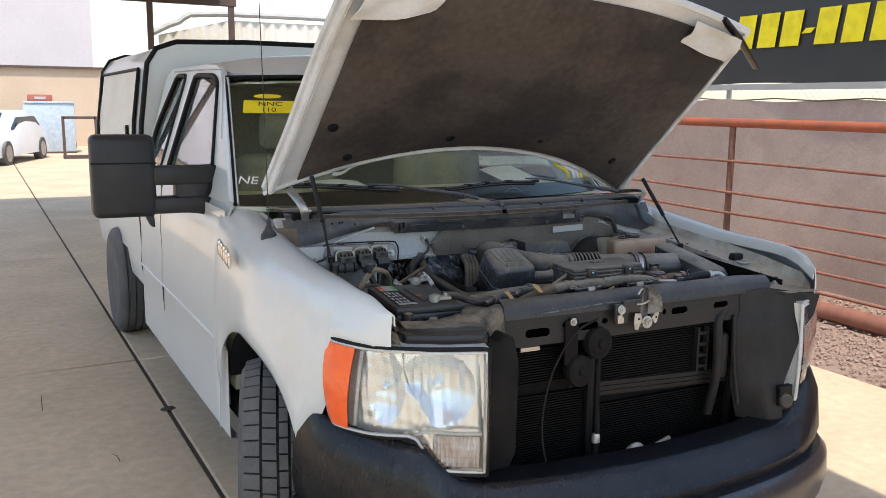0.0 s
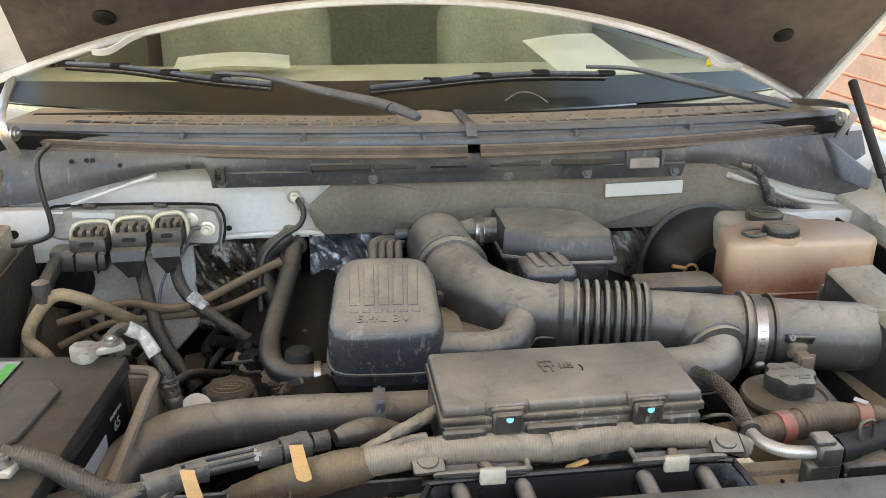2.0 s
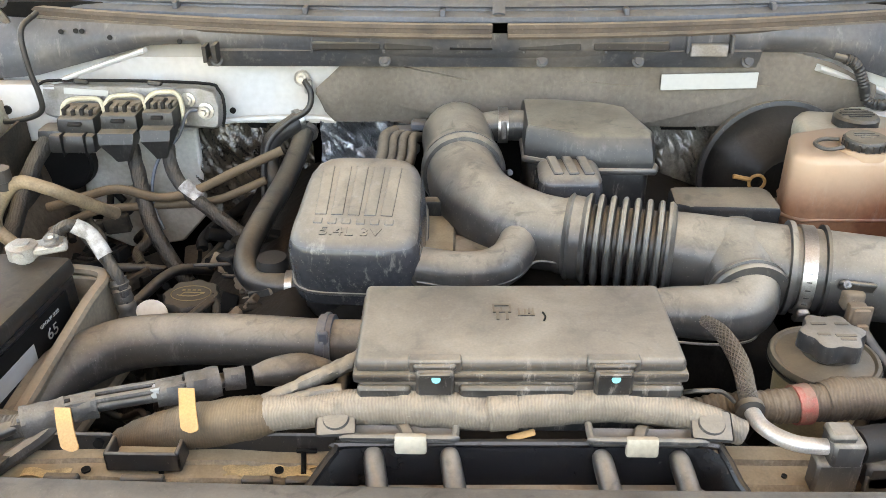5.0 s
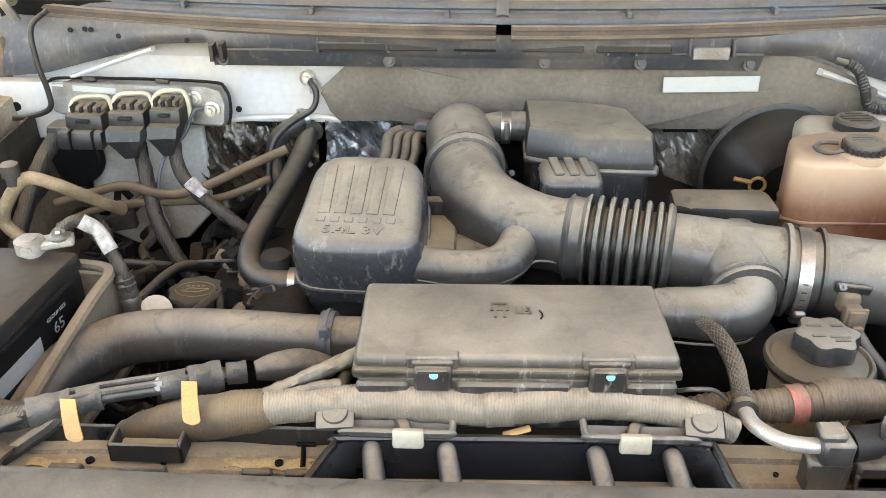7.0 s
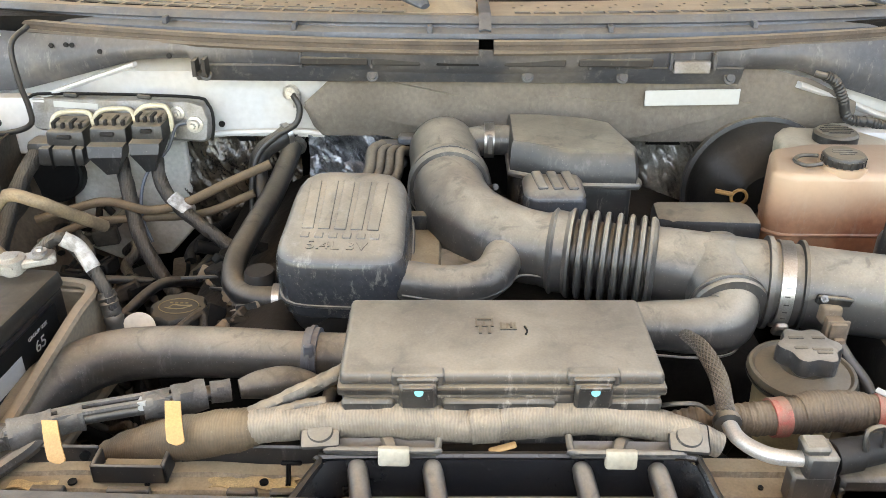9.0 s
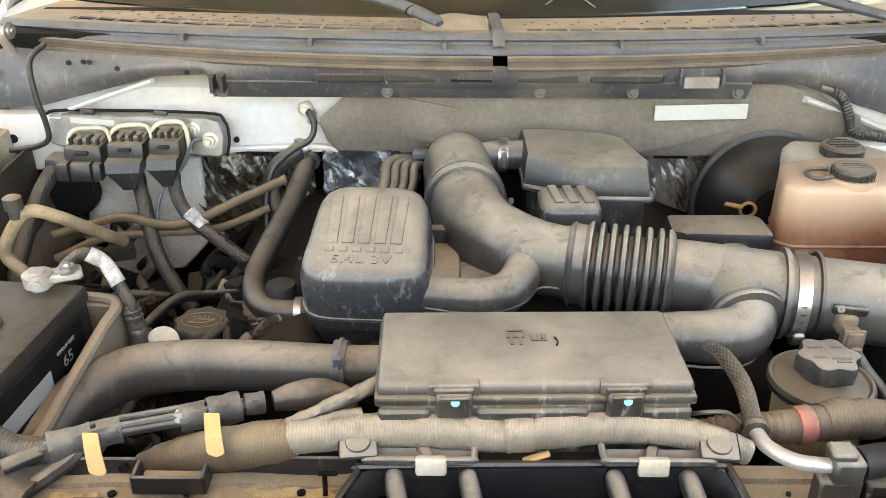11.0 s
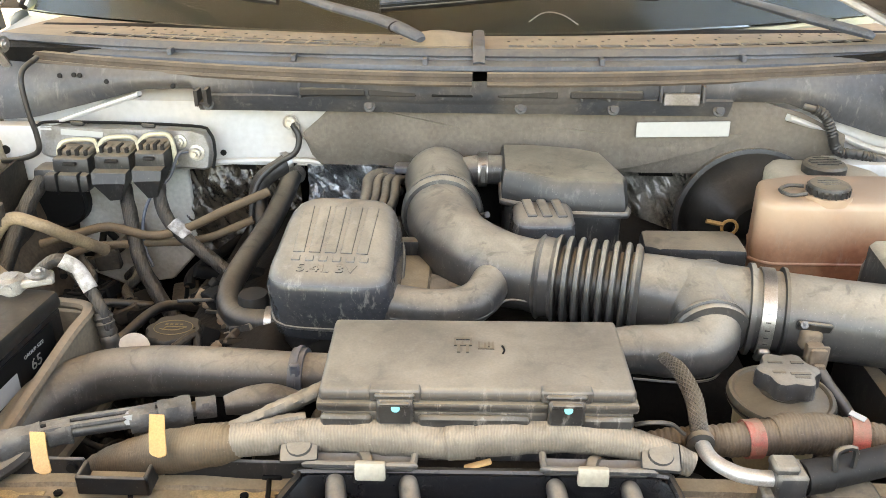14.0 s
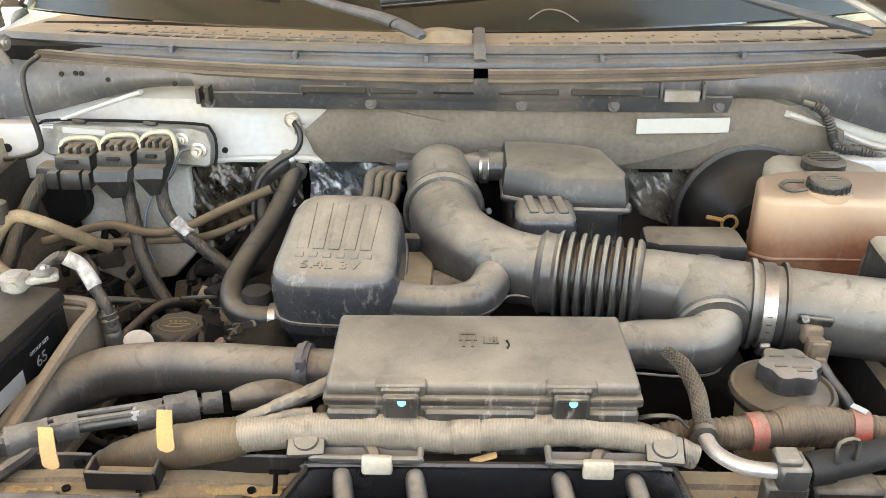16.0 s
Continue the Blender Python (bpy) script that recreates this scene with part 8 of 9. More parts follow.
# front crossmember details
sh = thing("radiator_shroud", "black radiator sight shield with upright pegs", "shroud")
part("wall", loft([[(-0.156, 0.118, 1.118), (-0.148, 0.100, 1.09)], [(-0.138, 0.158, 1.124), (-0.128, 0.145, 1.09)], [(-0.123, 0.166, 1.126), (-0.115, 0.152, 1.092)], [(0.075, 0.171, 1.126), (0.076, 0.156, 1.092)], [(0.195, 0.172, 1.126), (0.190, 0.158, 1.092)], [(0.210, 0.161, 1.124), (0.202, 0.146, 1.09)], [(0.224, 0.122, 1.112), (0.214, 0.11, 1.085)]]), M_BLACK, sh, "glossy black upright wall")
part("rim", tube([(-0.160, 0.112, 1.118), (-0.138, 0.159, 1.125), (-0.123, 0.167, 1.127), (0.075, 0.172, 1.127), (0.195, 0.173, 1.127), (0.211, 0.162, 1.125), (0.222, 0.128, 1.115), (0.245, 0.118, 1.11), (0.42, 0.124, 1.11)], 0.0042, 8, 4), M_BLACK, sh)
part("floor", prism([(-0.15, 0.100), (-0.12, 0.160), (0.19, 0.166), (0.215, 0.11)], 1.080, 1.092, "z", 0.003, 1), M_DUSTY, sh)
for x in (-0.104, -0.035, 0.102, 0.171):
    part("peg", tube([(x, 0.166, 1.118, 0.008), (x + 0.001, 0.158, 1.118, 0.0095), (x + 0.005, 0.138, 1.108, 0.010), (x + 0.009, 0.118, 1.095, 0.011)], 0.01, 14, 5), M_DUSTY, sh)
for x, s in ((-0.137, 1), (0.198, -1)):
    br = thing("harness_bracket", "dusty stamped bracket with a bolt boss", "bracket")
    part("plate", moved(box(-0.018, 0.018, -0.016, 0.016, 0, 0.004, 0.0035, 2), pose(x, 0.172, 1.149, 16, 0, s * 6)), M_FUSE, br)
    part("boss", moved(lathe([(0.0125, 0.003), (0.011, 0.006), (0, 0.0065)], None, 24), pose(x, 0.172, 1.149, 16, 0, 0)), M_FUSE, br)
    part("pan", sheet(lambda u, v: (x + s * (0.014 + 0.092 * u), 0.158 + 0.018 * v, 1.142 - 0.008 * math.sin(v * 3.1)), 10, 4, 0.003), M_FUSE, br)
    part("rim", tube([(x + s * 0.008, 0.158, 1.142), (x + s * 0.016, 0.157, 1.144), (x + s * 0.100, 0.157, 1.144), (x + s * 0.107, 0.160, 1.144), (x + s * 0.108, 0.178, 1.145)], 0.0035, 8, 4), M_FUSE, br)
    part("stay", tube([(x + s * 0.066, 0.158, 1.144), (x + s * 0.060, 0.175, 1.142), (x + s * 0.048, 0.195, 1.125)], 0.006, 8, 4, flat=0.6), M_HOSE, br)
    part("tab", moved(box(-0.0145, 0.0145, -0.004, 0.004, -0.016, 0.003, 0.003, 2), pose(x + s * (0.068 if s > 0 else 0.063), 0.156, 1.146, -12, 0, 0)), M_TANKW, br, "bare pale metal tab")
cs = thing("cross_strip", "tan dusty steel strip with dark holes behind the beam", "steel strip")
part("strip", sheet(lambda u, v: (-0.52 + 0.385 * u, 0.148 + 0.045 * v, lerp([(0, 1.078), (0.12, 1.094), (0.5, 1.095), (0.55, 1.099), (0.85, 1.100), (1, 1.094)], v) + 0.0015 * math.sin(u * 20)), 30, 20, 0.004), M_LEDGE, cs)
part("strip", sheet(lambda u, v: (0.215 + 0.42 * u, 0.152 + 0.052 * v, lerp([(0, 1.078), (0.12, 1.092), (0.6, 1.093), (0.65, 1.098), (1, 1.098)], v)), 30, 20, 0.004), M_LEDGE, cs)
part("zinc_patch", sheet(lambda u, v: (-0.243 + 0.082 * u + 0.004 * math.sin(v * 7), 0.157 + 0.014 * v + 0.002 * math.sin(u * 16), 1.0965), 12, 4, 0.001), M_PATCH, cs, "yellowed bare plate")
part("zinc_patch", sheet(lambda u, v: (-0.43 + 0.045 * u, 0.152 + 0.010 * v + 0.002 * math.sin(u * 9), 1.0965), 8, 3, 0.001), M_PATCH, cs, "yellowed bare plate")
for x, y, r in ((-0.192, 0.163, 0.0042), (-0.371, 0.160, 0.0042), (-0.30, 0.158, 0.0025), (0.27, 0.165, 0.0025)):
    part("hole", lathe([(r, 0), (r, 0.0022), (r * 0.7, 0.0016), (0, 0.0012)], pose(x, y, 1.0968), 16), M_INK, cs)
part("slot", tube([(-0.174, 0.190, 1.100), (-0.172, 0.180, 1.099), (-0.169, 0.160, 1.097)], 0.0025, 6, 3), M_INK, cs)
part("slot", box(-0.18, -0.160, 0.184, 0.188, 1.0985, 1.103, 0.001, 1), M_INK, cs)
for x, w in ((-0.315, 0.02), (-0.21, 0.014), (-0.172, 0.012), (-0.39, 0.016)):
    part("edge_clip", box(x - w, x + w, 0.146, 0.1545, 1.088, 1.101, 0.002, 1), M_PLASTIC, cs)
rt = part("retainer", joined(prism([(-0.349, 0.160), (-0.281, 0.160), (-0.281, 0.164), (-0.285, 0.182), (-0.345, 0.182), (-0.349, 0.164)], 1.098, 1.106, "z", 0.001, 1), box(-0.351, -0.281, 0.158, 0.162, 1.098, 1.120, 0.0015, 1), box(-0.351, -0.347, 0.158, 0.184, 1.098, 1.120, 0.0015, 1), box(-0.285, -0.281, 0.158, 0.184, 1.098, 1.122, 0.0015, 1)), M_PLASTIC, cs, "black plastic retainer tray")
part("tray_dust", box(-0.344, -0.287, 0.164, 0.181, 1.106, 1.108), M_LEDGE, rt)
part("retainer_wall", box(-0.278, -0.140, 0.187, 0.191, 1.096, 1.120, 0.002, 1), M_PLASTIC, cs, "black plastic retainer wall")
part("retainer_wall", box(-0.435, -0.352, 0.184, 0.188, 1.096, 1.120, 0.002, 1), M_PLASTIC, cs, "black plastic retainer wall")
part("retainer_eye", joined(lathe([(0.012, -0.003), (0.012, 0.003), (0, 0.003)], aim((-0.272, 0.186, 1.117), (0, -1, 0.1)), 20), lathe([(0.005, 0.0), (0.005, 0.0045), (0, 0.0045)], aim((-0.272, 0.186, 1.117), (0, -1, 0.1)), 14)), M_PLASTIC, cs)
part("hole", lathe([(0.005, 0.0), (0.005, 0.0045), (0, 0.0045)], aim((-0.365, 0.1845, 1.110), (0, -1, 0.1)), 12), M_INK, cs)
part("arm", tube([(-0.455, 0.155, 1.10), (-0.435, 0.172, 1.108), (-0.415, 0.186, 1.118), (-0.405, 0.20, 1.128)], 0.008, 8, 4), M_HOSE, cs)
part("left_bracket", box(-0.53, -0.462, 0.15, 0.185, 1.08, 1.103, 0.004, 1), M_PLASTIC, cs)
part("right_clip", joined(box(0.335, 0.50, 0.150, 0.156, 1.092, 1.112, 0.002, 1), box(0.40, 0.406, 0.13, 0.16, 1.09, 1.105, 0.001, 1), box(0.40, 0.48, 0.128, 0.133, 1.09, 1.103, 0.001, 1), box(0.476, 0.482, 0.13, 0.16, 1.09, 1.105, 0.001, 1)), M_PLASTIC, cs, "black cable clip")

# coolant/steering line at the right
ln = thing("fluid_line", "aluminium fluid line with braided sleeve and rubber hose", "fluid line")
SLV = spline([(0.238, 0.352, 1.142, 0.0062), (0.246, 0.320, 1.148, 0.0076), (0.250, 0.27, 1.149, 0.0082), (0.247, 0.23, 1.144, 0.0078), (0.244, 0.207, 1.140, 0.0078)], 10)
slv = part("sleeve", tube([tuple(q) for q in SLV], 0.009, 16, 1), M_RUBBER, ln, "braided black sleeve")
strands = []
for s in (-1, 1):
    for k in range(13):
        pts = []
        for i, q in enumerate(SLV):
            a = 2 * math.pi * k / 13 + s * i * 0.26
            pts.append((q[0] + math.cos(a) * (q[3] + 0.0005), q[1], q[2] + math.sin(a) * (q[3] + 0.0005)))
        strands.append(tube(pts, 0.0008, 4, 1, False))
tagged(part("braid", joined(*strands), M_BRAID, slv, smooth=0), kind="stuff")
part("pipe", tube([(0.244, 0.21, 1.140), (0.25, 0.185, 1.138), (0.27, 0.165, 1.138), (0.30, 0.160, 1.138), (0.33, 0.162, 1.138)], 0.0075, 12, 7), M_ALU, ln)
part("tie", lathe([(0.0105, -0.004), (0.0135, -0.003), (0.0135, 0.003), (0.0105, 0.004)], aim((0.244, 0.207, 1.140), (0, -1, -0.1)), 14), M_PLASTIC, ln)
bk = part("clip_block", joined(box(0.298, 0.326, 0.145, 0.175, 1.125, 1.152, 0.003, 1), box(0.294, 0.318, 0.148, 0.17, 1.15, 1.160, 0.003, 1), box(0.29, 0.33, 0.15, 0.17, 1.09, 1.126, 0.003, 1)), M_DUSTY, ln, "grey plastic clip")
part("hose", tube([(0.332, 0.163, 1.138), (0.37, 0.175, 1.138), (0.42, 0.19, 1.14), (0.46, 0.20, 1.14), (0.50, 0.205, 1.135)], 0.0145, 14, 6), M_BAFFLE, ln)
part("hose_end", tube([(0.325, 0.162, 1.138), (0.35, 0.168, 1.138)], 0.016, 14, 3), M_BAFFLE, ln)
part("crimp", lathe([(0.0155, -0.010), (0.0165, -0.008), (0.0165, 0.008), (0.0155, 0.010)], aim((0.50, 0.205, 1.135), (1, 0.05, -0.05)), 16), M_ALU, ln)
part("pipe", tube([(0.50, 0.205, 1.135), (0.54, 0.205, 1.138), (0.565, 0.195, 1.12), (0.58, 0.19, 1.08)], 0.009, 12, 6), M_ALU, ln)
part("spring_clip", tube([(0.352, 0.158, 1.15), (0.352, 0.163, 1.168), (0.37, 0.168, 1.168), (0.37, 0.164, 1.15)], 0.003, 6, 3), M_PLASTIC, ln)
part("base", box(0.335, 0.40, 0.15, 0.18, 1.095, 1.124, 0.004, 1), M_PLASTIC, ln)
wc = thing("filler_cap", "cloudy white washer filler cap", "cap")
part("cap", lathe([(0.032, 0), (0.034, 0.006), (0.030, 0.020), (0, 0.022)], pose(0.565, 0.205, 1.098), 24), M_TANKW, wc)
part("neck", lathe([(0.024, -0.06), (0.024, 0.002)], pose(0.565, 0.205, 1.098), 20), M_RUBBER, wc)

# engine control unit and its plugs
pcm = thing("control_unit", "aluminium engine control unit with three cream plugs", "control unit")
PC = Matrix.Translation((-0.59, 0.965, 1.172)) @ Matrix.Rotation(radians(4), 4, "Y") @ Matrix.Rotation(radians(-8), 4, "X")
part("case", moved(prism([(-0.155, -0.03), (-0.155, 0.022), (0.115, 0.036), (0.140, 0.03), (0.150, 0.005), (0.148, -0.03), (0.14, -0.036), (-0.14, -0.036)], -0.012, 0.02, "y", 0.004, 1), PC), M_CASE, pcm)
part("gasket", moved(tube([(-0.158, -0.012, 0.02), (-0.12, -0.012, 0.030), (0.11, -0.012, 0.042), (0.148, -0.012, 0.032), (0.157, -0.012, 0.0), (0.154, -0.012, -0.03)], 0.0028, 6, 4), PC), M_INK, pcm)
part("sticker", moved(box(-0.115, -0.04, -0.0135, -0.012, 0.008, 0.018), PC), M_WHITE, pcm, "faded white strip label")
for x in (-0.085, 0.04):
    part("clip", moved(box(x - 0.012, x + 0.012, -0.016, -0.006, 0.026 + 0.05 * (x + 0.09), 0.034 + 0.05 * (x + 0.09), 0.002, 1), PC), M_PLASTIC, pcm)
part("stud", moved(bolt((0.125, -0.014, -0.005), 0.009, (0, -1, 0), 0.012), PC), M_STEEL, pcm)
part("stud", moved(bolt((0.095, -0.014, 0.012), 0.008, (0, -1, 0), 0.008), PC), M_STEEL, pcm)
for k, (x, w) in enumerate(((-0.667, 0.034), (-0.594, 0.033), (-0.528, 0.028))):
    z = 1.158 + 0.006 * k
    cn = part("plug", box(x - w * 0.95, x + w * 0.95, 0.888, 0.945, z - 0.020, z + 0.010, 0.004, 2, (0.96, 0.85)), M_PLASTIC, pcm, "black multi-pin plug")
    part("lever", tube([(x - w - 0.002, 0.925, z - 0.022), (x - w - 0.001, 0.932, z + 0.012), (x - w + 0.009, 0.94, z + 0.024), (x, 0.942, z + 0.027), (x + w - 0.009, 0.94, z + 0.026), (x + w + 0.001, 0.932, z + 0.014), (x + w + 0.004, 0.925, z - 0.022)], 0.0042, 8, 4, flat=1.3), M_CREAM, cn, "cream locking lever")
    part("shelf", box(x - w * 0.85, x + w * 0.85, 0.91, 0.948, z + 0.008, z + 0.018, 0.003, 1), M_TAPE, cn)
    for q in range(4):
        xr = x - w * 0.66 + w * 0.44 * q
        part("rib", box(xr - 0.003, xr + 0.003, 0.905, 0.93, z + 0.009, z + 0.021 - 0.003 * (q % 2), 0.001, 1), M_BAFFLE, cn)
    part("latch_slot", box(x - w * 0.35, x + w * 0.35, 0.884, 0.892, z - 0.002, z + 0.004, 0.0015, 1), M_BAFFLE, cn)
    if k == 0:
        part("hood", box(x - 0.046, x + w, 0.872, 0.925, z - 0.046, z - 0.014, 0.007, 2, (0.97, 0.85)), M_PLASTIC, cn, "dusty cable hood")
        for q in (-0.02, 0.018):
            part("tie", box(x + q - 0.0015, x + q + 0.0015, 0.869, 0.928, z - 0.049, z - 0.0115, 0.002, 1), M_INK, cn, "black cable tie")
    else:
        part("hood", loft([[(x - w * 0.9, 0.870, z - 0.014), (x + w * 0.9, 0.870, z - 0.014), (x + w * 0.9, 0.93, z - 0.010), (x - w * 0.9, 0.93, z - 0.010)], [(x - w * 0.85, 0.864, z - 0.032), (x + w * 0.85, 0.864, z - 0.030), (x + w * 0.85, 0.925, z - 0.024), (x - w * 0.85, 0.925, z - 0.026)], [(x - w * 0.40, 0.866, z - 0.050), (x + w * 0.62, 0.866, z - 0.046), (x + w * 0.62, 0.912, z - 0.042), (x - w * 0.40, 0.912, z - 0.046)], [(x - w * 0.15, 0.870, z - 0.064), (x + w * 0.45, 0.870, z - 0.062), (x + w * 0.45, 0.905, z - 0.062), (x - w * 0.15, 0.905, z - 0.064)]], True, True), M_PLASTIC, cn, "tapering black cable hood", smooth=25)
part("back_shell", box(-0.735, -0.69, 0.885, 0.93, 1.11, 1.15, 0.01, 2), M_PLASTIC, pcm)


def loom(name, label, pts, r, material=M_LOOM, cat="hose", rough=0.12, **k):
    return single(name, tube(pts, r, 10, 7, rough=rough, **k), material, label, cat)


loom("wire_loom", "taped wire loom hanging from a control plug", [(-0.585, 0.905, 1.115), (-0.575, 0.885, 1.08), (-0.563, 0.86, 1.045), (-0.545, 0.83, 1.0), (-0.51, 0.80, 0.95), (-0.48, 0.78, 0.92)], 0.0125, M_LOOM, "cable")
loom("wire_loom", "taped wire loom curving down to the engine", [(-0.52, 0.895, 1.12), (-0.512, 0.875, 1.085), (-0.49, 0.86, 1.055), (-0.45, 0.84, 1.03), (-0.40, 0.82, 1.0), (-0.34, 0.80, 0.96)], 0.0115, M_LOOM, "cable")
single("cable_sleeve", tube([(-0.492, 0.861, 1.066), (-0.480, 0.857, 1.054), (-0.467, 0.850, 1.042)], 0.0125, 12, 3, rough=0.15), M_SLEEVE, "scuffed white cable sleeve", "cable")
loom("wire_loom", "taped wire loom behind the battery", [(-0.72, 0.895, 1.13), (-0.735, 0.86, 1.10), (-0.745, 0.80, 1.05), (-0.735, 0.72, 1.0), (-0.69, 0.66, 0.96)], 0.014, M_LOOM, "cable")
loom("ground_strap", "black ground cable bolted to the white panel", [(-0.300, 0.985, 1.205), (-0.288, 0.978, 1.182), (-0.296, 0.972, 1.155), (-0.33, 0.965, 1.135), (-0.365, 0.955, 1.10), (-0.375, 0.93, 1.04), (-0.37, 0.90, 0.98)], 0.0055, M_RUBBER, "cable", 0.05)
st = single("ground_stud", joined(bolt((-0.304, 0.995, 1.205), 0.009, (0, -1, 0.1), 0.01), lathe([(0.014, 0), (0.014, 0.003), (0, 0.003)], aim((-0.304, 0.993, 1.205), (0, -1, 0)), 16), box(-0.300, -0.286, 0.982, 0.99, 1.18, 1.205, 0.002, 1)), M_STEEL, "steel ground bolt with a ring lug", "bolt")
loom("green_wire", "thin grey-green wire looping to the control unit", [(-0.475, 0.935, 1.168), (-0.49, 0.925, 1.165), (-0.505, 0.91, 1.13), (-0.535, 0.885, 1.10), (-0.548, 0.87, 1.06), (-0.545, 0.855, 1.02), (-0.53, 0.84, 0.99)], 0.0028, M_COWL, "wire", 0.0)
loom("release_cable", "thin black cable along the firewall edge", [(-0.735, 0.985, 1.318), (-0.745, 0.94, 1.30), (-0.742, 0.93, 1.243), (-0.735, 0.93, 1.195), (-0.74, 0.93, 1.165), (-0.785, 0.935, 1.148), (-0.85, 0.945, 1.14)], 0.0048, M_RUBBER, "cable", 0.03)
HOSE_A = loom("heater_hose", "long dusty heater hose running to the engine front", [(-0.305, 1.02, 1.12), (-0.315, 0.96, 1.085), (-0.325, 0.86, 1.065), (-0.335, 0.74, 1.06), (-0.338, 0.65, 1.055), (-0.325, 0.60, 1.045), (-0.29, 0.575, 1.045), (-0.24, 0.575, 1.045)], 0.018, M_RUBBER, rough=0.02)
HOSE_B = loom("heater_hose", "black heater hose bending at the firewall", [(-0.30, 1.03, 1.135), (-0.325, 0.985, 1.125), (-0.36, 0.975, 1.10), (-0.368, 0.96, 1.06), (-0.35, 0.93, 1.02), (-0.34, 0.90, 0.97)], 0.017, M_RUBBER, rough=0.02)
for hose, at, way, r in ((HOSE_A, (-0.306, 1.0, 1.105), (-0.1, -1, -0.5), 0.0185), (HOSE_B, (-0.318, 0.995, 1.128), (-1, -0.8, -0.2), 0.018), (HOSE_A, (-0.262, 0.575, 1.045), (1, 0, 0), 0.0185)):
    band = part("clamp", lathe([(r, -0.005), (r + 0.0025, -0.005), (r + 0.0025, 0.005), (r, 0.005)], aim(at, way), 20), M_STEEL, hose, "bright wire hose clamp")
loom("refrigerant_pipe", "tan dusty air-conditioning pipe across the firewall", [(-0.33, 0.90, 1.11), (-0.40, 0.875, 1.085), (-0.47, 0.86, 1.055), (-0.53, 0.85, 1.045), (-0.60, 0.85, 1.06), (-0.66, 0.85, 1.045), (-0.72, 0.84, 1.03)], 0.0078, M_TANHOSE, "pipe", 0.03)
loom("refrigerant_pipe", "second thin tan pipe below the first", [(-0.36, 0.89, 1.06), (-0.45, 0.87, 1.03), (-0.55, 0.86, 1.025), (-0.64, 0.85, 1.02), (-0.72, 0.83, 0.99)], 0.007, M_TANHOSE, "pipe", 0.03)
loom("refrigerant_pipe", "bent tan pipe with a service valve by the battery", [(-0.56, 0.74, 1.07), (-0.59, 0.68, 1.125), (-0.615, 0.66, 1.150), (-0.655, 0.66, 1.158), (-0.69, 0.66, 1.122), (-0.704, 0.66, 1.086), (-0.678, 0.655, 1.055), (-0.66, 0.65, 1.0)], 0.0098, M_TANPALE, "pipe", 0.02)
single("service_valve", lathe([(0.009, 0), (0.009, 0.012), (0.013, 0.014), (0.013, 0.032), (0.010, 0.034), (0, 0.034)], pose(-0.672, 0.655, 1.150), 14), M_HOSE, "ribbed valve cap on the tan pipe", "valve")
vac = thing("vacuum_fitting", "small black vacuum fitting with four thin hoses", "fitting")
part("body", joined(box(-0.145, -0.11, 0.93, 0.96, 1.115, 1.135, 0.004, 1), box(-0.115, -0.085, 0.925, 0.95, 1.135, 1.15, 0.004, 1), box(-0.14, -0.10, 0.92, 0.94, 1.095, 1.11, 0.004, 1)), M_COWL, vac)
for k in range(4):
    x = -0.15 + 0.016 * k
    part("hose", tube([(x + 0.01, 0.94, 1.13 - 0.004 * k), (x - 0.008, 0.92, 1.125), (x - 0.012, 0.88, 1.10), (x - 0.04, 0.82, 1.07), (x - 0.06, 0.78, 1.02)], 0.0085 if k else 0.011, 10, 6), M_HOSE, vac)
OCX, OCY = -0.392, 0.548
rings = []
for h, sc in ((1.008, 0.90), (1.016, 1.0), (1.036, 1.0), (1.044, 0.965), (1.047, 0.90)):
    rings.append([(OCX + math.cos(a) * (0.0385 + 0.0022 * math.cos(8 * a + 0.4)) * sc, OCY + math.sin(a) * (0.0385 + 0.0022 * math.cos(8 * a + 0.4)) * sc, h) for a in [2 * math.pi * k / 64 for k in range(64)]])
oc = part("oil_cap", loft(rings, True, True), M_OILCAP, engine, "dusty black oil filler cap with a tan symbol")
part("symbol", joined(tube([(OCX + 0.027 * math.cos(a), OCY + 0.019 * math.sin(a), 1.0475) for a in [2 * math.pi * k / 24 for k in range(25)]], 0.0006, 4, 1), tube([(OCX - 0.018, OCY - 0.004, 1.0475), (OCX - 0.012, OCY - 0.006, 1.0475), (OCX + 0.004, OCY - 0.007, 1.0475), (OCX + 0.018, OCY + 0.001, 1.0475)], 0.0008, 4, 3), tube([(OCX - 0.013, OCY - 0.006, 1.0475), (OCX - 0.009, OCY + 0.002, 1.0475), (OCX + 0.005, OCY + 0.0015, 1.0475), (OCX + 0.018, OCY + 0.002, 1.0475)], 0.0008, 4, 3), *[box(OCX - 0.014 + 0.007 * k, OCX - 0.010 + 0.007 * k, OCY + 0.007, OCY + 0.0095, 1.047, 1.0478) for k in range(4)]), M_PRINT, oc, "tan oil-can print")
part("neck", lathe([(0.026, -0.10), (0.026, -0.03)], pose(OCX, OCY, 1.045), 24), M_DARK, oc)
ss = thing("oil_separator", "small bright metal canister by the engine cover", "canister")
part("can", lathe([(0.0, 0), (0.014, 0), (0.014, 0.05), (0.022, 0.058), (0.022, 0.085), (0.020, 0.09), (0, 0.091)], pose(-0.29, 0.60, 0.985), 24), M_BAFFLE, ss)
di = thing("dial_disc", "pale metal disc bracket beside the hose", "bracket")
part("disc", lathe([(0.022, 0), (0.022, 0.003), (0, 0.004)], aim((-0.434, 0.505, 1.038), (0.2, -0.65, 0.7)), 24), M_WINGLEDGE, di)

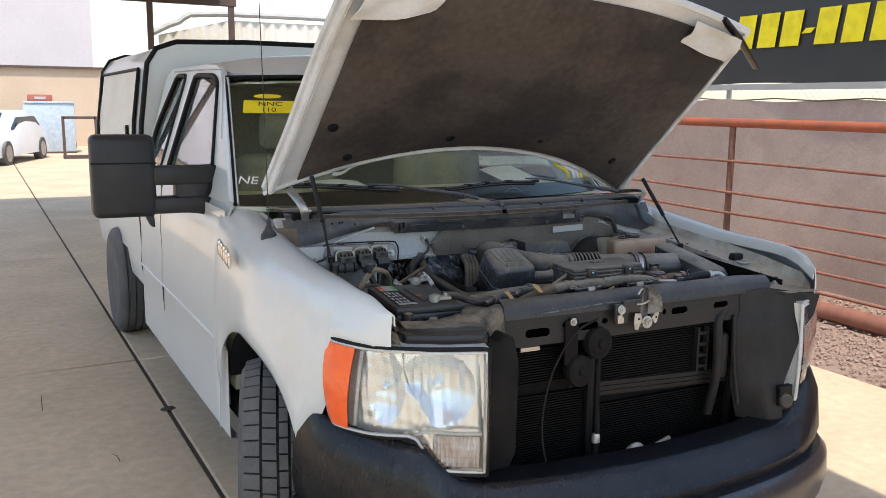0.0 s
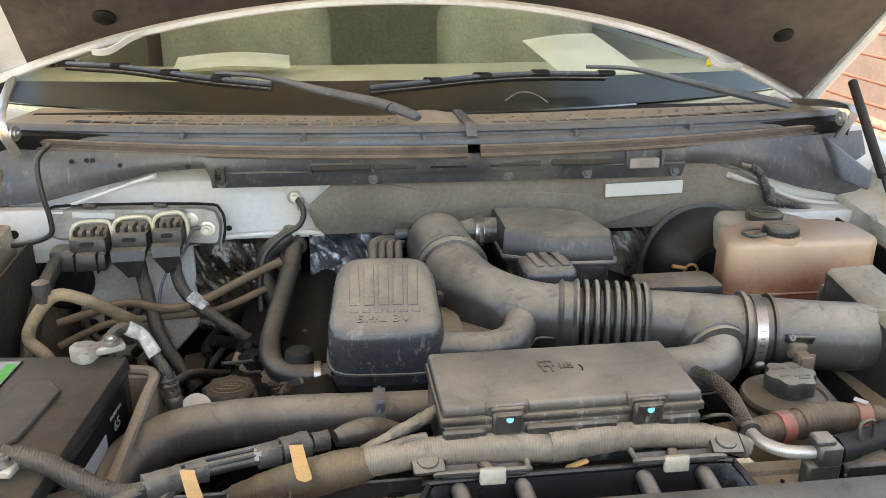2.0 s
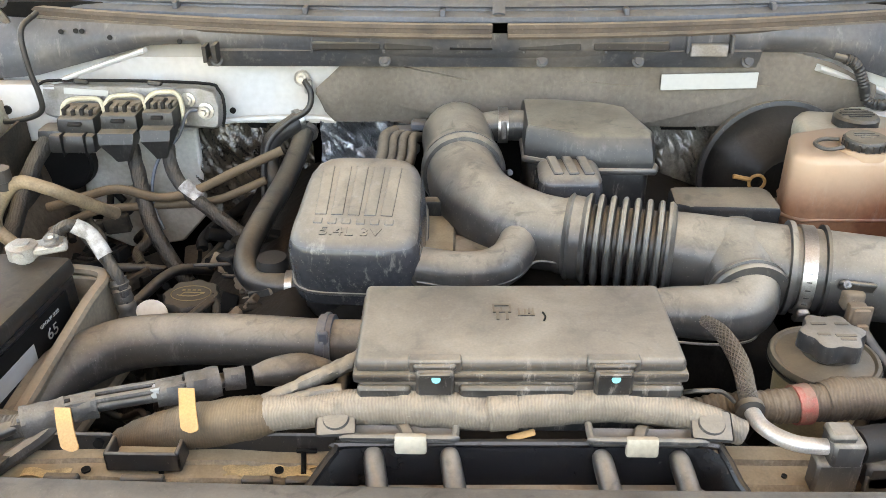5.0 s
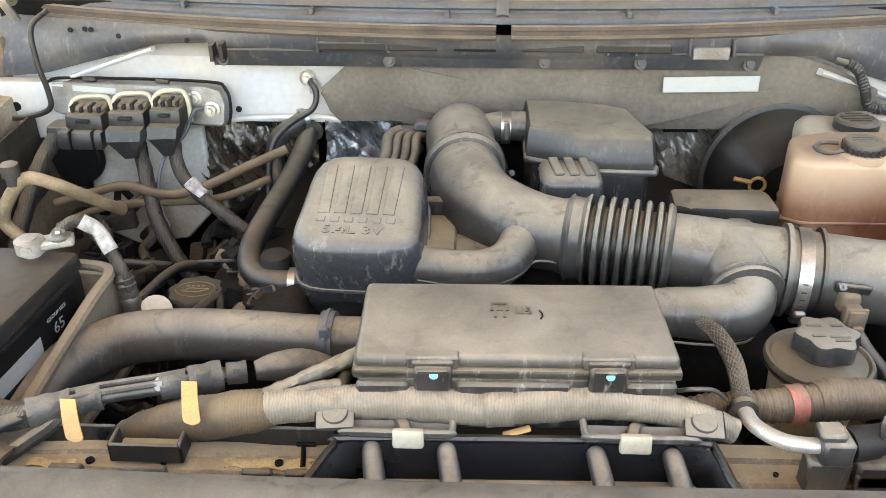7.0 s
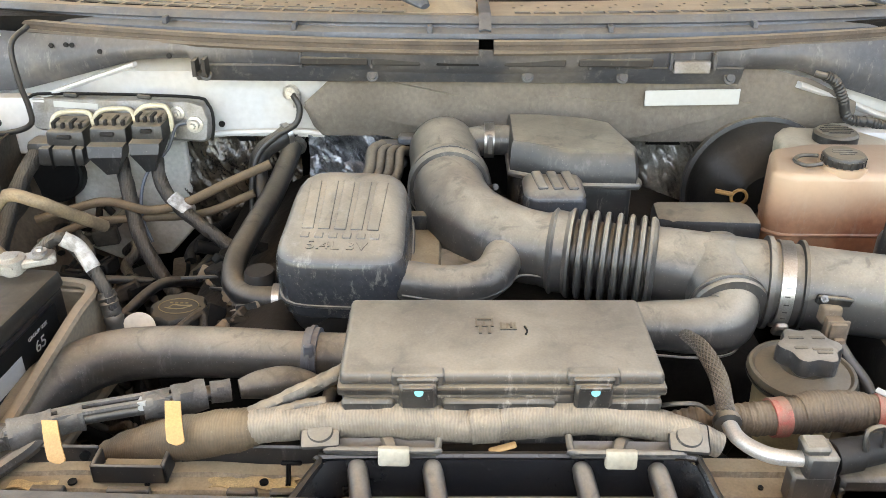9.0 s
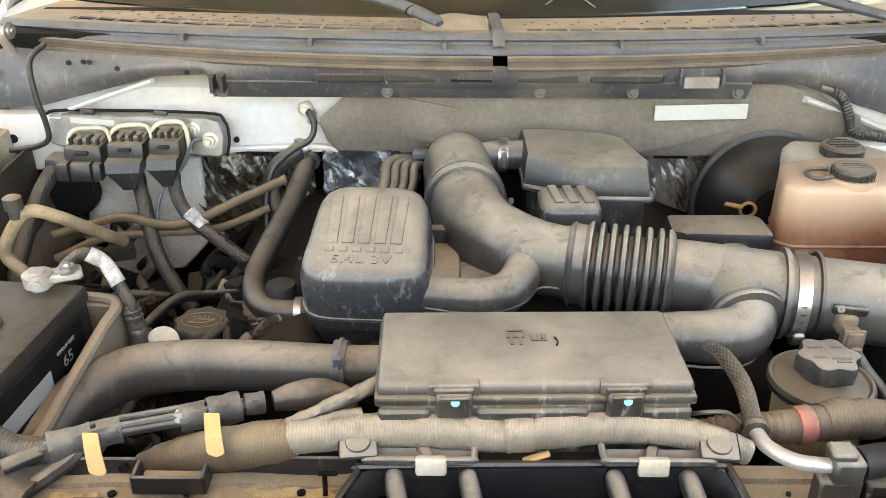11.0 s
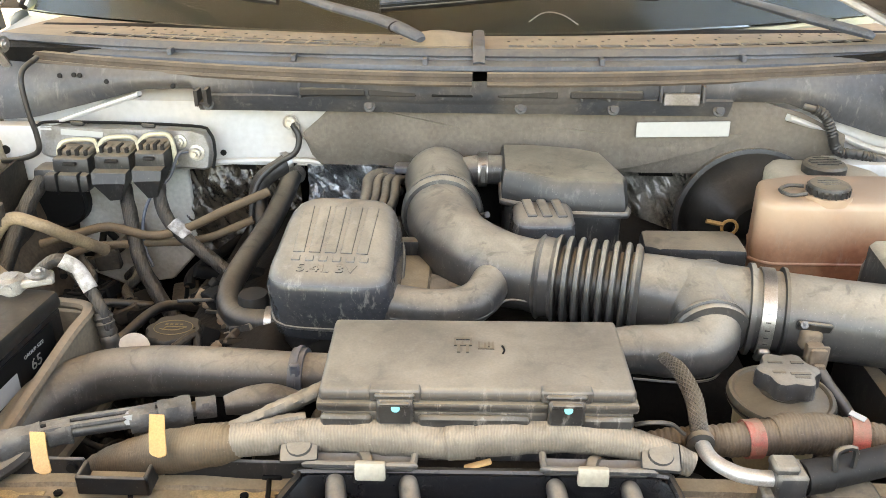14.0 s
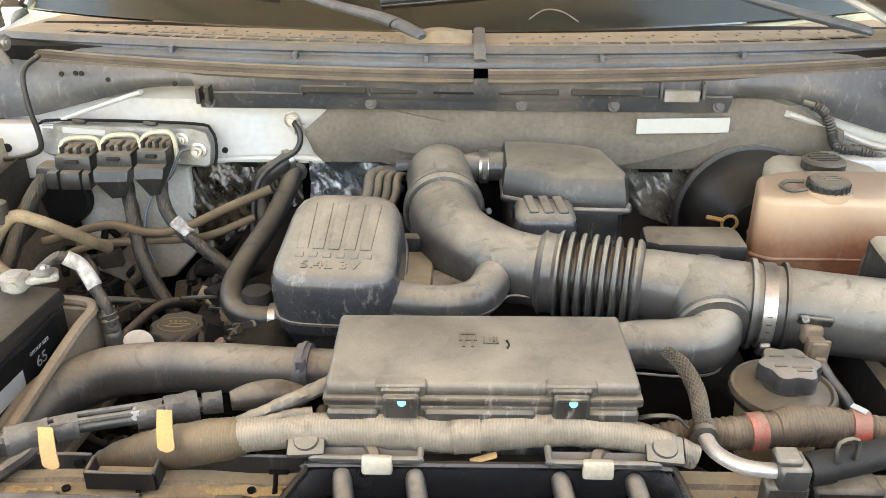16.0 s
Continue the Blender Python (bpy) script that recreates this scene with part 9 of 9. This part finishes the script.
# thicket of hoses and wires in the depths
random.seed(21)
for k in range(84):
    x, y = random.uniform(-0.68, -0.2), random.uniform(0.35, 0.95)
    z = random.uniform(0.84, 0.985) - 0.04 * (y < 0.5)
    pts = [(x, y, z)]
    dx, dy = random.uniform(-1, 1), random.uniform(-1, 1)
    for q in range(4):
        x = min(-0.18, max(-0.70, x + dx * 0.07 + random.uniform(-0.03, 0.03)))
        y = min(0.98, max(0.32, y + dy * 0.08 + random.uniform(-0.03, 0.03)))
        z = min(1.0, max(0.8, z + random.uniform(-0.035, 0.03)))
        pts.append((x, y, z))
    # Mostly near-black picks, here and below: shade between the hoses set by colour.
    m_ = random.choice([M_RUBBER, M_LOOM, M_HEAD, M_MATTBLACK, M_DARK, M_MATTBLACK])
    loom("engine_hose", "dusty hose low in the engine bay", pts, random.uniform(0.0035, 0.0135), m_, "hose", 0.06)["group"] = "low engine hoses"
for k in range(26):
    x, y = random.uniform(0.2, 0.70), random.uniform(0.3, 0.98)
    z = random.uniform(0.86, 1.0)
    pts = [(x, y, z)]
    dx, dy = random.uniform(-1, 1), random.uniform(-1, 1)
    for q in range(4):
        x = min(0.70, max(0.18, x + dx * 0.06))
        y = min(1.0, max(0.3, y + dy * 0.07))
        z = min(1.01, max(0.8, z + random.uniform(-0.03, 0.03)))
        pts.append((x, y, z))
    loom("engine_hose", "dusty hose low in the engine bay", pts, random.uniform(0.006, 0.015), random.choice([M_RUBBER, M_LOOM, M_MATTBLACK, M_DARK]), "hose", 0.06)["group"] = "low engine hoses"
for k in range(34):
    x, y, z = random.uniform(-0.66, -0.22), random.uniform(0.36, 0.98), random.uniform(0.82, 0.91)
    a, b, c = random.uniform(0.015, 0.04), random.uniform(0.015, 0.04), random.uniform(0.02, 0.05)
    single("engine_bracket", moved(box(-a, a, -b, b, -c, c, 0.006, 2), pose(x, y, z, random.uniform(-20, 20), random.uniform(-20, 20), random.uniform(0, 90))), random.choice([M_DARK, M_MATTBLACK, M_HEAD]), "dusty bracket low on the engine", "bracket", "engine brackets")

# wipers
def wiper(label, arm, blade):
    w = thing("wiper", label, "wiper")
    a = part("arm", tube(arm, 0.012, 12, 6, flat=0.5), M_WIPER, w, "faded blue-grey arm")
    p, q = Vector(arm[1][:3]), Vector(arm[2][:3])
    part("joint", lathe([(arm[1][3] * 1.0, -0.0012), (arm[1][3] * 1.05, -0.0012), (arm[1][3] * 1.05, 0.0012), (arm[1][3] * 1.0, 0.0012)], aim(p.lerp(q, 0.55), q - p) @ Matrix.Diagonal((1, 0.55, 1, 1)), 18), M_INK, a)
    b = part("blade", tube(blade, 0.006, 8, 5, flat=1.4), M_INK, w, "black rubber blade")
    part("spine", tube([(x, y - 0.008, z + 0.010) for x, y, z in blade], 0.0045, 6, 5), M_WIPER, b)
    part("edge", tube([(x, y - 0.014, z + 0.001) for x, y, z in blade], 0.0016, 5, 5), M_FUSE, b, "pale worn rubber edge")
    for k in range(4):
        p = blade[min(len(blade) - 1, k + 1)]
        part("clip", box(p[0] - 0.02, p[0] + 0.02, p[1] - 0.014, p[1] + 0.006, p[2] + 0.004, p[2] + 0.016, 0.003, 1), M_INK, b)


wiper("weathered wiper arm and blade parked over the passenger glass", [(-0.068, 0.962, 1.360, 0.010), (-0.082, 0.975, 1.366, 0.016), (-0.14, 1.028, 1.378, 0.017), (-0.25, 1.095, 1.392, 0.014), (-0.36, 1.17, 1.408, 0.010), (-0.46, 1.215, 1.410, 0.008)], [(-0.345, 1.150, 1.388), (-0.45, 1.195, 1.392), (-0.56, 1.26, 1.396), (-0.68, 1.345, 1.398), (-0.82, 1.445, 1.392)])
wiper("weathered wiper arm and blade parked over the driver glass", [(0.70, 1.028, 1.358, 0.010), (0.682, 1.038, 1.364, 0.016), (0.61, 1.09, 1.376, 0.017), (0.52, 1.165, 1.392, 0.013), (0.43, 1.225, 1.408, 0.010), (0.33, 1.235, 1.412, 0.008)], [(-0.15, 1.105, 1.386), (-0.02, 1.15, 1.390), (0.09, 1.19, 1.393), (0.22, 1.215, 1.394), (0.37, 1.225, 1.390)])
for k in range(44):
    x, y, z = random.uniform(-0.66, -0.19), random.uniform(0.42, 0.95), random.uniform(0.88, 0.985)
    w, d, h = random.uniform(0.008, 0.02), random.uniform(0.010, 0.024), random.uniform(0.008, 0.022)
    part("connector", moved(joined(box(-w, w, -d, d, -h, h, 0.003, 1), box(-w * 0.7, w * 0.7, d, d * 1.7, -h * 0.7, h * 0.6, 0.002, 1), box(-w * 0.3, w * 0.3, -d * 0.8, d * 0.6, h, h * 1.25, 0.001, 1)), pose(x, y, z, random.uniform(-40, 40), random.uniform(-30, 30), random.uniform(0, 180))), random.choice([M_MATTBLACK, M_BAFFLE, M_DARK, M_HEAD]), engine)
for k in range(26):
    x, y = random.uniform(-0.37, -0.25), random.uniform(0.50, 0.80)
    w, d, h = random.uniform(0.006, 0.016), random.uniform(0.010, 0.022), random.uniform(0.008, 0.02)
    part("connector", moved(joined(box(-w, w, -d, d, -h, h, 0.003, 1), box(-w * 0.7, w * 0.7, d, d * 1.7, -h * 0.7, h * 0.6, 0.002, 1)), pose(x, y, random.uniform(0.985, 1.035), random.uniform(-50, 50), random.uniform(-40, 40), random.uniform(0, 180))), random.choice([M_MATTBLACK, M_HEAD, M_DARK, M_MUD, M_PLASTIC]), engine)
for k in range(10):
    x, y = random.uniform(-0.38, -0.27), random.uniform(0.48, 0.75)
    pts = [(x + 0.03 * q * random.uniform(-1, 1), y + 0.03 * q * random.uniform(-0.5, 1), random.uniform(1.0, 1.05)) for q in range(4)]
    part("wire", tube(pts, random.uniform(0.003, 0.006), 8, 5), random.choice([M_LOOM, M_RUBBER, M_HEAD]), engine)
bd = thing("blower_duct", "black ribbed rubber duct beside the control unit", "duct")
part("sleeve", tube([(-0.90, 0.94, 1.045), (-0.85, 0.935, 1.05), (-0.79, 0.93, 1.05)], 0.047, 26, 16, ripple=0.004, pitch=0.014), M_BAFFLE, bd)
